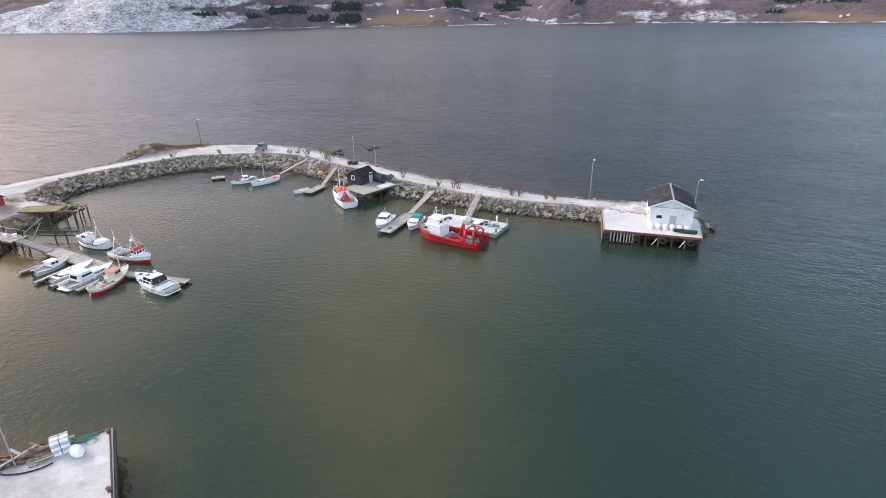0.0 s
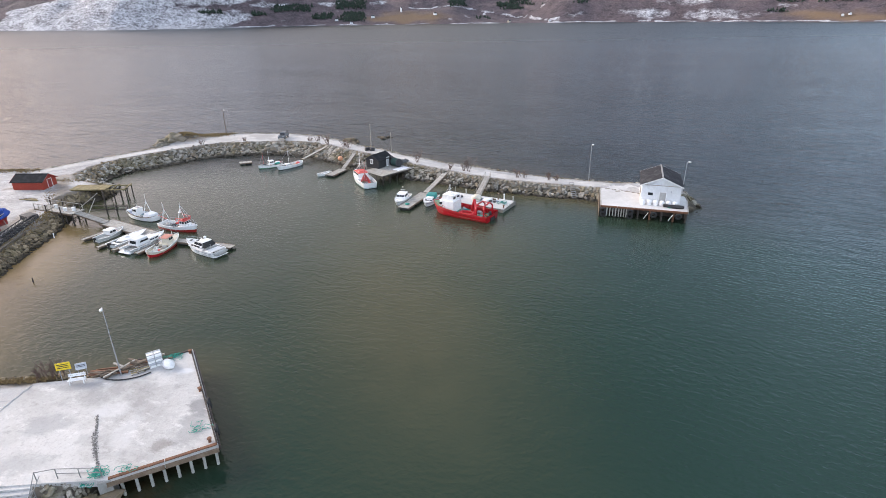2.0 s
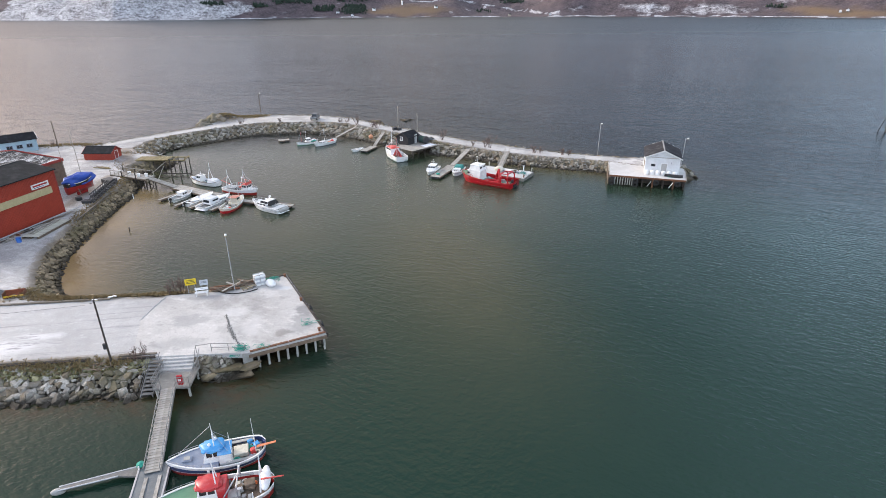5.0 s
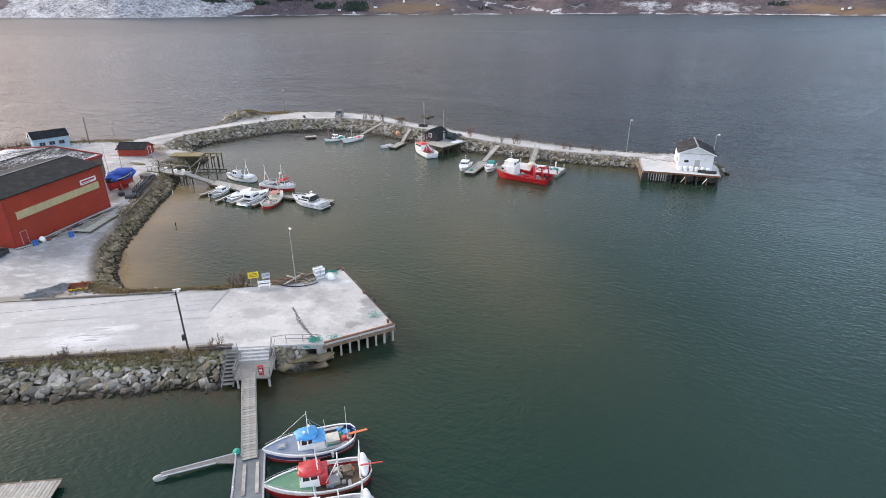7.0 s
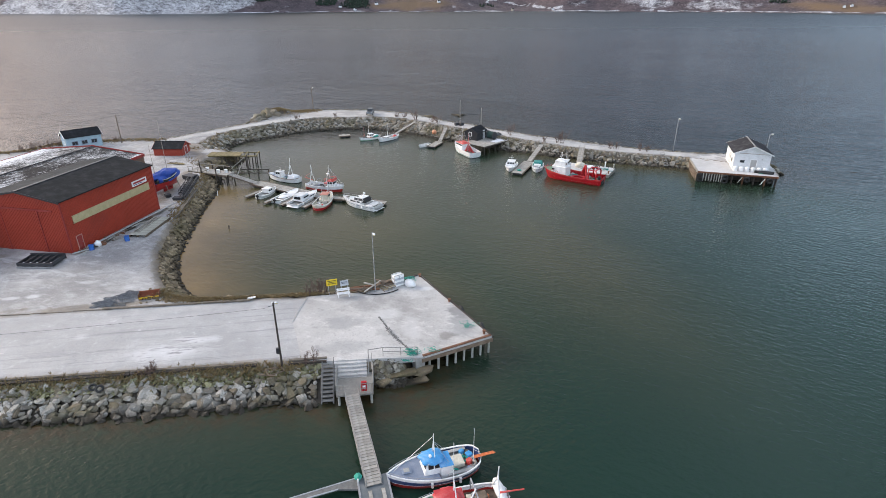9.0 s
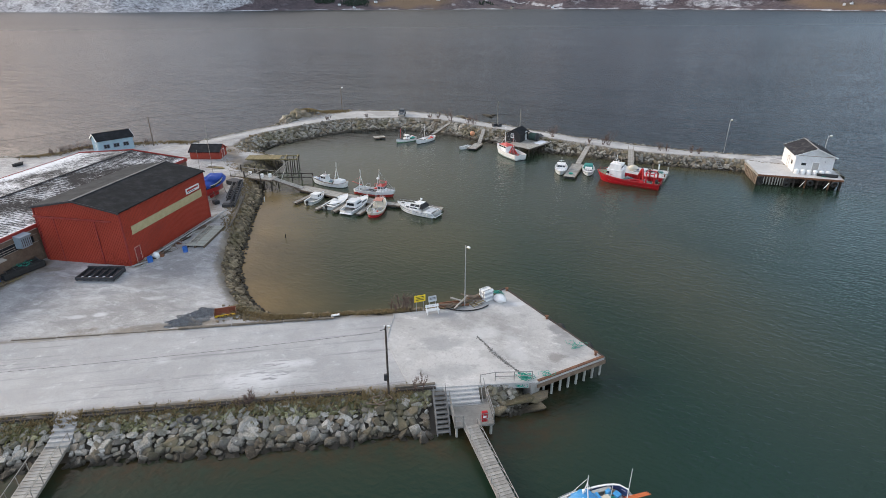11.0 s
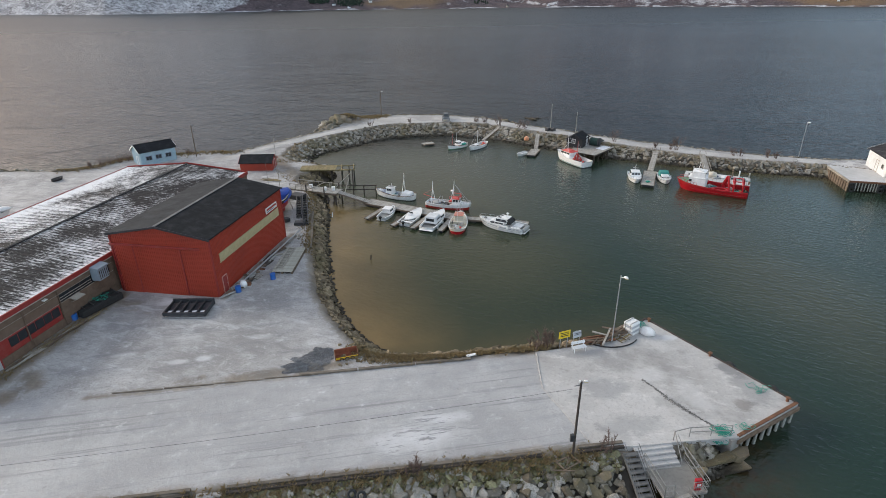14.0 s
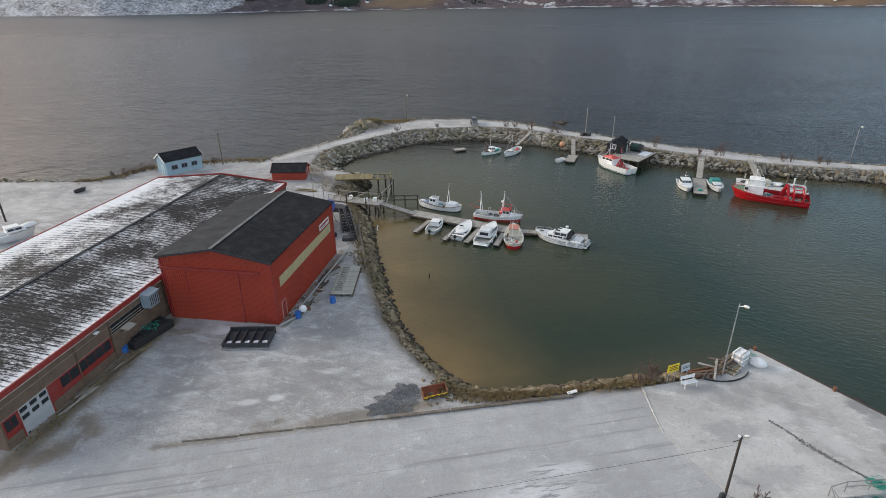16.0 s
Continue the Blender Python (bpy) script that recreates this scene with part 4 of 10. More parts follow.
def build_hall():
    g = thing("workshop_hall", HX, HY, 1.9, HR, "long low brown-panelled workshop hall with a snow-streaked roof and red fascia", "building")
    x0, x1, y0, y1, E, xr, R = -35.2, -12.9, -20.0, 32.4, 4.75, -23.6, 5.85
    bm = BM()
    prism(bm, [(x0, y0), (x1 - 0.12, y0), (x1 - 0.12, y1), (x0, y1)], -0.6, E - 0.25)
    part("wall", bm, BROWN_PANEL, g)
    # facade panels with recessed joints
    ys = [y0 + i * (0.0 - y0) / 5 for i in range(6)] + [6.4, 12.9, 19.4, 25.9, y1]
    rows = ((0.0, 1.0), (1.0, 2.72), (2.72, 3.7), (3.7, 4.5))
    holes = [(-18.4, -15.55, 0.0, 2.72), (-19.8, -18.4, 1.0, 2.72), (-15.4, -8.1, 1.0, 2.72), (-7.9, -0.6, 2.72, 3.7)]
    for a, b in zip(ys, ys[1:]):
        for z0, z1 in rows:
            cuts = [(a, b)]
            for h0, h1, hz0, hz1 in holes:
                if hz0 <= z0 < hz1:
                    cuts = [c for s, e in cuts for c in ((s, min(e, h0)), (max(s, h1), e)) if c[1] - c[0] > 0.15]
            for s, e in cuts:
                bm = BM()
                box(bm, (x1 - 0.06, (s + e) / 2, (z0 + z1) / 2), (0.12, e - s - 0.03, z1 - z0 - 0.03))
                part("panel", bm, BROWN_PANEL, g)
    for z in (2.72, 3.72):
        bm = BM()
        box(bm, (x1 + 0.003, (y0 + 0) / 2, z), (0.02, -y0, 0.035))
        part("joint_strip", bm, JOINT, g)
    # red framed window bands below, dark band above
    for s, e, k in ((-15.4, -8.1, 6), (-19.8, -18.45, 2)):
        bm = BM()
        box(bm, (x1 - 0.05, (s + e) / 2, 1.86), (0.08, e - s, 1.7))
        w = part("window", bm, RED_TRIM, g, "red-framed window band")
        lead = 1.15 if k == 6 else 0.1
        pw = (e - s - lead - 0.15) / k
        for i in range(k):
            bm = BM()
            box(bm, (x1 + 0.0, s + lead + pw * (i + 0.5), 2.05), (0.05, pw - 0.08, 0.95))
            part("pane", bm, GLASS, w)
    bm = BM()
    box(bm, (x1 - 0.07, -4.25, 3.21), (0.06, 7.3, 0.96))
    w = part("window", bm, WOOD_DARK, g, "dark upper window band with pale bars")
    for i in range(5):
        bm = BM()
        box(bm, (x1 - 0.03, -7.15 + i * 1.45, 3.21), (0.04, 1.32, 0.8))
        part("pane", bm, GLASS, w)
    for z in (3.0, 3.28):
        bm = BM()
        box(bm, (x1 + 0.02, -5.6, z), (0.04, 4.4, 0.05))
        part("bar", bm, JOINT, w)
    # overhead door
    for i in range(4):
        bm = BM()
        box(bm, (x1 - 0.05, -16.97, 0.06 + 0.665 * (i + 0.5)), (0.06, 2.8, 0.65))
        d = part("door_section", bm, GREY_DOOR, g, "light grey overhead door section")
        if i in (2, 3):
            for j in range(3):
                bm = BM()
                box(bm, (x1 - 0.015, -17.9 + j * 0.93, 0.06 + 0.665 * (i + 0.5)), (0.03, 0.66, 0.36), bev=0.01)
                part("pane", bm, GLASS, d)
        if i == 0:
            bm = BM()
            box(bm, (x1 - 0.01, -18.1, 0.25), (0.04, 0.22, 0.16))
            part("vent", bm, BLACK, d)
    for y in (-18.42, -15.52):
        bm = BM()
        box(bm, (x1 - 0.01, y, 1.36), (0.09, 0.12, 2.72))
        part("door_frame", bm, RED_TRIM, g)
    # red fascia all round
    for c, s in (((x1 + 0.1, (y0 + y1) / 2, E - 0.02), (0.14, y1 - y0 + 0.3, 0.5)), ((x0 - 0.1, (y0 + y1) / 2, E - 0.1), (0.14, y1 - y0 + 0.3, 0.4))):
        bm = BM()
        box(bm, c, s)
        part("fascia", bm, RED_TRIM, g, "red painted fascia")
    bm = BM()
    box(bm, (x1 + 0.19, (y0 + 0) / 2, E - 0.30), (0.08, -y0, 0.07))
    part("gutter", bm, JOINT, g)
    for y in (y0 - 0.1, y1 + 0.1):
        for xa, za, xb, zb in ((x1, E, xr, R), (xr, R, x0, E)):
            bm = BM()
            a, c = Vector((xa, y, za + 0.06)), Vector((xb, y, zb + 0.06))
            d = c - a
            box(bm, tuple((a + c) / 2), (d.length, 0.12, 0.42), 0, math.degrees(math.atan2(-d.z, d.x)))
            part("verge_board", bm, RED_TRIM, g)
    # profiled roof sheets: ribs run down the slope
    for xa, xb, eave in ((xr, x1 + 0.02, x1), (xr, x0 - 0.02, x0)):
        verts, faces, drift = [], [], []
        k = 88
        nx = 12
        prof = []
        for i in range(k):
            for f, h in ((0.0, 0.0), (0.78, 0.0), (0.84, 0.045), (0.94, 0.045)):
                prof.append((y0 + (y1 - y0) * (i + f) / k, h))
        prof.append((y1, 0.0))
        for i in range(nx + 1):
            t = i / nx
            x, z = xa + (xb - xa) * t, R + (E - R) * t
            for y, h in prof:
                verts.append((x, y, z + h + 0.02))
                d = (0.16 + 0.8 * t ** 3 if eave == x0 else 0.02 + 0.8 * t ** 12) - (0.42 if h > 0 else 0.0)
                drift.append(d)
        m_ = len(prof)
        for i in range(nx):
            for j in range(m_ - 1):
                q = (i * m_ + j, i * m_ + j + 1, (i + 1) * m_ + j + 1, (i + 1) * m_ + j)
                faces.append(q if xb < xa else q[::-1])
        me = bpy.data.meshes.new("roof_slope")
        me.from_pydata(verts, [], faces)
        me.attributes.new("drift", "FLOAT", "POINT").data.foreach_set("value", np.array(drift, dtype=np.float32))
        me.materials.append(SNOW_ROOF)
        ob = new("roof_slope", me)
        ob.parent = g
        ob["label"] = "dark roof sheet streaked with snow"
    bm = BM()
    box(bm, (xr, (y0 + y1) / 2, R + 0.09), (0.4, y1 - y0 + 0.1, 0.06))
    part("ridge_cap", bm, FELT_PALE, g)
    # ventilation box, canopy and wall lamp
    bm = BM()
    box(bm, (x1 + 0.55, -2.6, 3.75), (1.0, 1.5, 1.5), bev=0.06)
    v = part("ventilation_box", bm, VENT_BLUE, g, "blue-grey sheet metal ventilation box")
    bm = BM()
    box(bm, (x1 + 0.6, -2.6, 4.55), (1.2, 1.7, 0.12), 0, 8)
    part("hood", bm, VENT_BLUE, v)
    for i in range(5):
        bm = BM()
        box(bm, (x1 + 1.07, -3.15 + i * 0.27, 3.7), (0.04, 0.06, 1.0))
        part("slat", bm, WOOD_DARK, v)
    bm = BM()
    box(bm, (x1 + 0.42, -6.1, 2.62), (0.85, 1.25, 0.1), 0, 10)
    c = part("canopy", bm, JOINT, g, "small pale door canopy")
    for y in (-6.6, -5.6):
        bm = BM()
        tube(bm, (x1, y, 2.15), (x1 + 0.75, y, 2.5), 0.035)
        part("bracket", bm, JOINT, c)
    bm = BM()
    box(bm, (x1 + 0.18, -9.6, 4.1), (0.35, 0.45, 0.12), bev=0.03)
    part("wall_lamp", bm, WHITE, g)
    for y in (-7.95, -12.2):
        bm = BM()
        tube(bm, (x1 + 0.09, y, 0.0), (x1 + 0.09, y, 4.6), 0.05)
        part("downpipe", bm, BROWN_PANEL, g)
    return g


build_hall()


def gabled_house(name, x, y, z, rz, L, Wd, wall_h, rise, walls, roof, label, over=0.3, board_pitch=0.16, ridge_mat=None, trim=None):
    """A boarded house with its ridge along local x; every board of the cladding has its own edge."""
    g = thing(name, x, y, z, rz, label, "building")
    bm = BM()
    prism(bm, [(-L / 2 + .06, -Wd / 2 + .06), (L / 2 - .06, -Wd / 2 + .06), (L / 2 - .06, Wd / 2 - .06), (-L / 2 + .06, Wd / 2 - .06)], 0, wall_h - 0.04)
    part("wall_core", bm, walls, g)
    fl = lambda f: wall_h - 0.03
    gb = lambda f: wall_h + rise * (1 - abs(2 * f - 1)) - 0.05
    for a, b, zt, o in (((-L / 2, -Wd / 2), (L / 2, -Wd / 2), fl, (0, -1)), ((L / 2, Wd / 2), (-L / 2, Wd / 2), fl, (0, 1)),
                        ((L / 2, -Wd / 2), (L / 2, Wd / 2), gb, (1, 0)), ((-L / 2, Wd / 2), (-L / 2, -Wd / 2), gb, (-1, 0))):
        bm = BM()
        ribbed(bm, a, b, 0.0, zt, board_pitch, 0.018, o)
        part("wall", bm, walls, g)
    slope = math.atan2(rise, Wd / 2)
    for sgn in (-1, 1):
        bm = BM()
        run = (Wd / 2 + over) / math.cos(slope)
        yc, zc = sgn * (Wd / 2 + over) / 2, wall_h + rise - (Wd / 2 + over) * math.tan(slope) / 2 + 0.05
        box(bm, (0, yc, zc), (L + 2 * over, run, 0.12), 0, 0, 1.0, -sgn * math.degrees(slope))
        part("roof_slope", bm, roof, g)
        for x_ in (-L / 2 - over, L / 2 + over):
            bm = BM()
            box(bm, (x_, yc, zc - 0.04), (0.05, run, 0.2), 0, 0, 1.0, -sgn * math.degrees(slope))
            part("bargeboard", bm, trim or walls, g)
    bm = BM()
    box(bm, (0, 0, wall_h + rise + 0.1), (L + 2 * over, 0.28, 0.06))
    part("ridge_cap", bm, ridge_mat or roof, g)
    return g


def opening(g, name, c, w, h, axis, out, pane, frame_mat, panes=1, label=""):
    """A framed window or door set on a wall. axis: the wall's way ('x' or 'y'); out: +1 or -1."""
    def bx(u, dz, d, su, sz, sd):
        q = (c[0] + u, c[1] + out * d, c[2] + dz) if axis == "x" else (c[0] + out * d, c[1] + u, c[2] + dz)
        s = (su, sd, sz) if axis == "x" else (sd, su, sz)
        b = BM()
        return box(b, q, s)
    ob = part(name, bx(0, 0, 0.015, w, h, 0.05), frame_mat, g, label)
    for i in range(panes):
        pw = (w - 0.16) / panes
        part("pane" if name == "window" else "leaf", bx(-w / 2 + 0.08 + pw * (i + 0.5), 0, 0.035, pw - 0.05, h - 0.16, 0.03), pane, ob)
    for u, dz, su, sz in ((0, h / 2, w + 0.06, 0.08), (0, -h / 2, w + 0.06, 0.08), (-w / 2, 0, 0.08, h), (w / 2, 0, 0.08, h)):
        part("frame", bx(u, dz, 0.05, su, sz, 0.05), frame_mat, ob)
    return ob


# white boathouse at the head of the breakwater, ridge pointing at the harbour
ROOF_DARK = surface("dark_slate_felt", (0.022, 0.022, 0.026), (0.045, 0.045, 0.05), 1.2, 0.95, 0.15, gloss=0.15, dirt=(0.17, 0.165, 0.165), dirt_amount=0.4, dirt_scale=0.7)
bh = gabled_house("boathouse", 47.2, 81.5, 2.02, 65.8, 8.8, 6.6, 3.4, 1.4, WHITE_WALL, ROOF_DARK, "white-painted boathouse with dark gable roof on the timber quay", 0.35, 0.2,
                  surface("worn_ridge", (0.22, 0.21, 0.2), (0.3, 0.29, 0.28), 1.0, 0.8), WHITE)
opening(bh, "door", (-4.4, -0.35, 1.12), 1.25, 2.2, "y", -1, surface("grey_plank_door", (0.36, 0.35, 0.33), (0.44, 0.43, 0.41), 2.0, 0.7), WHITE, 1, "grey boarded door")
opening(bh, "window", (-4.4, 1.75, 1.75), 0.75, 0.42, "y", -1, GLASS, DARK_STEEL, 1, "small dark window")
opening(bh, "door", (-0.2, 3.3, 1.15), 1.1, 2.2, "x", 1, WHITE_WALL, JOINT, 2, "white double door")
opening(bh, "window", (-2.6, 3.3, 1.6), 0.8, 0.8, "x", 1, GLASS, JOINT, 2)
bm = BM()
box(bm, (-4.46, 0, 3.38), (0.1, 6.6, 0.09))
part("belt_board", bm, JOINT, bh)
bm = BM()
tube(bm, (-4.5, -1.6, 2.6), (-5.0, -1.6, 2.65), 0.04)
box(bm, (-5.0, -1.6, 2.5), (0.12, 0.12, 0.3))
part("wall_lamp", bm, STEEL, bh)

# pale blue cabin on the shore
bc = gabled_house("blue_cabin", -96.2, 113.4, 2.0, 39, 7.1, 4.1, 3.2, 1.15, BLUE_WALL, FELT, "small pale blue boarded cabin with three windows and dark roof", 0.3, 0.2, None, WHITE)
for u in (-1.95, 0.0, 1.95):
    opening(bc, "window", (u, -2.05, 1.75), 1.25, 0.9, "x", -1, GLASS, GREY_BLUE, 2)
opening(bc, "door", (-3.55, -0.4, 1.1), 0.95, 2.1, "y", -1, BLUE_WALL, WHITE, 1, "white-framed door")

# red shed by the road
rs = gabled_house("red_shed", -74.0, 105.2, 2.05, -7, 6.2, 4.0, 1.7, 1.05, RED_CLAD, FELT, "low red boarded shed with black felt roof", 0.25, 0.2, None, RED_TRIM)
opening(rs, "door", (3.1, 0.0, 0.95), 1.3, 1.8, "y", 1, RED_TRIM, WHITE, 1, "white-framed red door")

# black shed on its timber deck
bs = gabled_house("black_shed", -4.4, 112.3, 2.0, 50, 4.6, 3.6, 1.8, 1.0, BLACK_WALL, FELT, "small black boarded boat shed with white-framed window", 0.25, 0.18, None, BLACK_WALL)
opening(bs, "window", (-2.3, 0.2, 1.4), 0.75, 0.95, "y", -1, GLASS, WHITE, 2, "white-framed window")
opening(bs, "door", (0.9, -1.8, 1.05), 0.9, 2.0, "x", -1, surface("pale_grey_door", (0.42, 0.43, 0.44), (0.5, 0.5, 0.51), 2.0, 0.6), WHITE, 1, "pale grey door")

# ---------------------------------------------------------------- boats


class Hull:
    """Lofted hull; local x points to the bow, z = 0 is the waterline."""

    def __init__(self, L, B, fb, bow, stern, tw, full=2.3, rake=0.08, round_stern=False):
        self.L, self.B, self.fb, self.bow, self.stern, self.tw, self.full, self.rake, self.round = L, B, fb, bow, stern, tw, full, rake, round_stern

    def half(self, s):
        if s < 0.42:
            k = s / 0.42
            a = math.sin(math.pi / 2 * k) if not self.round else math.sqrt(max(0.0, 1 - (1 - k) ** 2.6))
            return self.B / 2 * (self.tw + (1 - self.tw) * a)
        return self.B / 2 * max(0.0, 1 - ((s - 0.42) / 0.58) ** self.full) ** 0.85

    def sheer(self, s):
        return self.fb + self.bow * max(0.0, (s - 0.25) / 0.75) ** 2 + self.stern * max(0.0, (0.35 - s) / 0.35) ** 2

    def x(self, s, h):
        """h: 0 at the waterline, 1 at the sheer; the stem leans forward."""
        return -self.L / 2 + self.L * (s * (1 - self.rake) + self.rake * s ** 3 * h + (-0.02 if self.round else 0.0) * h * (1 - s))

    def at(self, s, f, h=1.0):
        return Vector((self.x(s, h), f * self.half(s), self.sheer(s)))

    def loft(self, bm, rows, n=22):
        """rows: (share of the half width, height as a share of the sheer or metres below water)."""
        g = []
        for i in range(n + 1):
            s = i / n
            col = []
            for f, h in rows:
                z = self.sheer(s) * h if h >= 0 else h
                col.append((self.x(s, max(h, 0)), f * self.half(s), z))
            g.append(col)
        for sgn in (1, -1):
            vs = [[bm.verts.new((x, y * sgn, z)) for x, y, z in col] for col in g]
            for i in range(n):
                for j in range(len(rows) - 1):
                    q = (vs[i][j], vs[i + 1][j], vs[i + 1][j + 1], vs[i][j + 1])
                    bm.faces.new(q if sgn < 0 else q[::-1])
        # transom
        a = [bm.verts.new((x, y, z)) for x, y, z in g[0]]
        b = [bm.verts.new((x, -y, z)) for x, y, z in g[0]]
        for j in range(len(rows) - 1):
            bm.faces.new((a[j], b[j], b[j + 1], a[j + 1]))
        bmesh.ops.remove_doubles(bm, verts=bm.verts, dist=0.004)
        bmesh.ops.recalc_face_normals(bm, faces=bm.faces)

    def deck(self, bm, s0, s1, drop, n=16, inset=0.06, thick=0.05):
        """A deck between two stations, drop metres under the sheer."""
        up = []
        for i in range(n + 1):
            s = s0 + (s1 - s0) * i / n
            w = max(0.0, self.half(s) * 0.97 - inset)
            up.append((self.x(s, 0.9), w, self.sheer(s) - drop))
        for dz, flip in ((0, False), (-thick, True)):
            l = [bm.verts.new((x, w, z + dz)) for x, w, z in up]
            r = [bm.verts.new((x, -w, z + dz)) for x, w, z in up]
            for i in range(n):
                q = (l[i], r[i], r[i + 1], l[i + 1])
                bm.faces.new(q if not flip else q[::-1])
        bmesh.ops.remove_doubles(bm, verts=bm.verts, dist=0.003)

    def rail(self, bm, s0, s1, height, r=0.025, posts=6, f=0.96, sides=(1, -1)):
        for sgn in sides:
            pts = []
            for i in range(13):
                s = s0 + (s1 - s0) * i / 12
                p = self.at(s, f * sgn)
                pts.append((p.x, p.y, p.z + height))
            polyline(bm, pts, r, 5)
            for i in range(posts):
                s = s0 + (s1 - s0) * i / (posts - 1)
                p = self.at(s, f * sgn)
                tube(bm, (p.x, p.y, p.z - 0.05), (p.x, p.y, p.z + height), r * 0.9, n=5)

    def gunwale(self, bm, s0=0.0, s1=1.0, w=0.09, h=0.07, n=24):
        for sgn in (1, -1):
            prev = None
            for i in range(n + 1):
                s = s0 + (s1 - s0) * i / n
                p = self.at(s, sgn)
                o, q = p.y + sgn * 0.03, p.y - sgn * min(w, abs(p.y))
                c = [bm.verts.new((p.x, o, p.z - 0.02)), bm.verts.new((p.x, o, p.z + h)), bm.verts.new((p.x, q, p.z + h)), bm.verts.new((p.x, q, p.z - 0.02))]
                if prev:
                    for j in range(4):
                        k = (j + 1) % 4
                        f = (prev[j], c[j], c[k], prev[k])
                        bm.faces.new(f if sgn > 0 else f[::-1])
                prev = c
        bmesh.ops.recalc_face_normals(bm, faces=bm.faces)


def boat(name, bow, stern, B, label, hull, top_mat, low_mat, deck_mat, rail_mat=None, split=0.35, cockpit=(0.03, 0.55, 0.45), category="boat", group="", stripe=None, z=0.0):
    """An empty at the waterline with hull, boot top, decks and gunwale; returns it."""
    cx, cy = (bow[0] + stern[0]) / 2, (bow[1] + stern[1]) / 2
    g = thing(name, cx, cy, z, math.degrees(math.atan2(bow[1] - stern[1], bow[0] - stern[0])), label, category, group)
    if z == 0.0:
        k_ = math.dist(bow, stern) / hull.L
        g.scale = (k_, k_, 0.86)
    bm = BM()
    hull.loft(bm, [(0.86 + 0.14 * split, split), (0.95 + 0.05 * split, (1 + split) / 2), (1.0, 1.0)])
    part("hull", bm, top_mat, g, smooth=True)
    bm = BM()
    hull.loft(bm, [(0.02, -0.75), (0.45, -0.6), (0.78, -0.2), (0.86, 0.0), (0.862 + 0.14 * split, split)])
    part("boot_top", bm, low_mat, g, smooth=True)
    s0, s1, drop = cockpit
    bm = BM()
    hull.deck(bm, s0, s1, drop)
    part("cockpit_sole", bm, deck_mat, g)
    bm = BM()
    hull.deck(bm, s1, 0.995, 0.03)
    part("foredeck", bm, deck_mat if rail_mat is None else rail_mat, g)
    # bulkhead between the two levels, and the inner sides of the well
    p = hull.at(s1, 0.97)
    bm = BM()
    box(bm, (p.x, 0, p.z - drop / 2 - 0.03), (0.05, 2 * p.y - 0.1, drop))
    part("bulkhead", bm, top_mat, g)
    bm = BM()
    hull.gunwale(bm)
    part("gunwale", bm, stripe or top_mat, g)
    return g


def cabin(g, x0, x1, w, z0, h, body, roof, front=0.35, back=0.05, side=0.12, windows=2, over=0.12, win_h=0.42, nose=True, aft=False):
    """A wheelhouse between x0 (aft) and x1 (fore) with sloping sides, roof slab and window panes."""
    bm = BM()
    lo = [(x0, -w / 2, z0), (x1, -w / 2, z0), (x1, w / 2, z0), (x0, w / 2, z0)]
    hi = [(x0 + back, -w / 2 + side, z0 + h), (x1 - front, -w / 2 + side, z0 + h), (x1 - front, w / 2 - side, z0 + h), (x0 + back, w / 2 - side, z0 + h)]
    v = [bm.verts.new(p) for p in lo + hi]
    for q in ((3, 2, 1, 0), (4, 5, 6, 7), (0, 1, 5, 4), (1, 2, 6, 5), (2, 3, 7, 6), (3, 0, 4, 7)):
        bm.faces.new([v[i] for i in q])
    bmesh.ops.bevel(bm, geom=list(bm.edges), offset=0.05, segments=2, affect="EDGES")
    c = part("cabin", bm, body, g)
    bm = BM()
    box(bm, ((x0 + back + x1 - front) / 2, 0, z0 + h + 0.04), (x1 - front - x0 - back + 2 * over, w - 2 * side + over, 0.09), bev=0.03)
    part("roof", bm, roof, c)
    zc = z0 + h - win_h / 2 - 0.12
    t = (zc - z0) / h
    lean_s = math.degrees(math.atan2(side, h))
    span = (x1 - front * t) - (x0 + back * t)
    for sgn in (-1, 1):
        for i in range(windows):
            ww = (span - 0.2) / windows
            bm = BM()
            box(bm, (x0 + back * t + 0.1 + ww * (i + 0.5), sgn * (w / 2 - side * t + 0.004), zc), (ww - 0.1, 0.03, win_h), 0, 0, 1, sgn * lean_s)
            part("window", bm, GLASS, c)
    if nose:
        k = 3 if w > 1.3 else 2
        fw = (w - 2 * side * t - 0.12) / k
        for i in range(k):
            bm = BM()
            box(bm, (x1 - front * t + 0.004, -(w / 2 - side * t) + 0.06 + fw * (i + 0.5), zc), (0.03, fw - 0.07, win_h), 0, -math.degrees(math.atan2(front, h)))
            part("windscreen", bm, GLASS, c)
    if aft:
        bm = BM()
        box(bm, (x0 - 0.005, w * 0.12, z0 + h * 0.46), (0.04, 0.6, h * 0.86))
        part("door", bm, body, c)
    return c


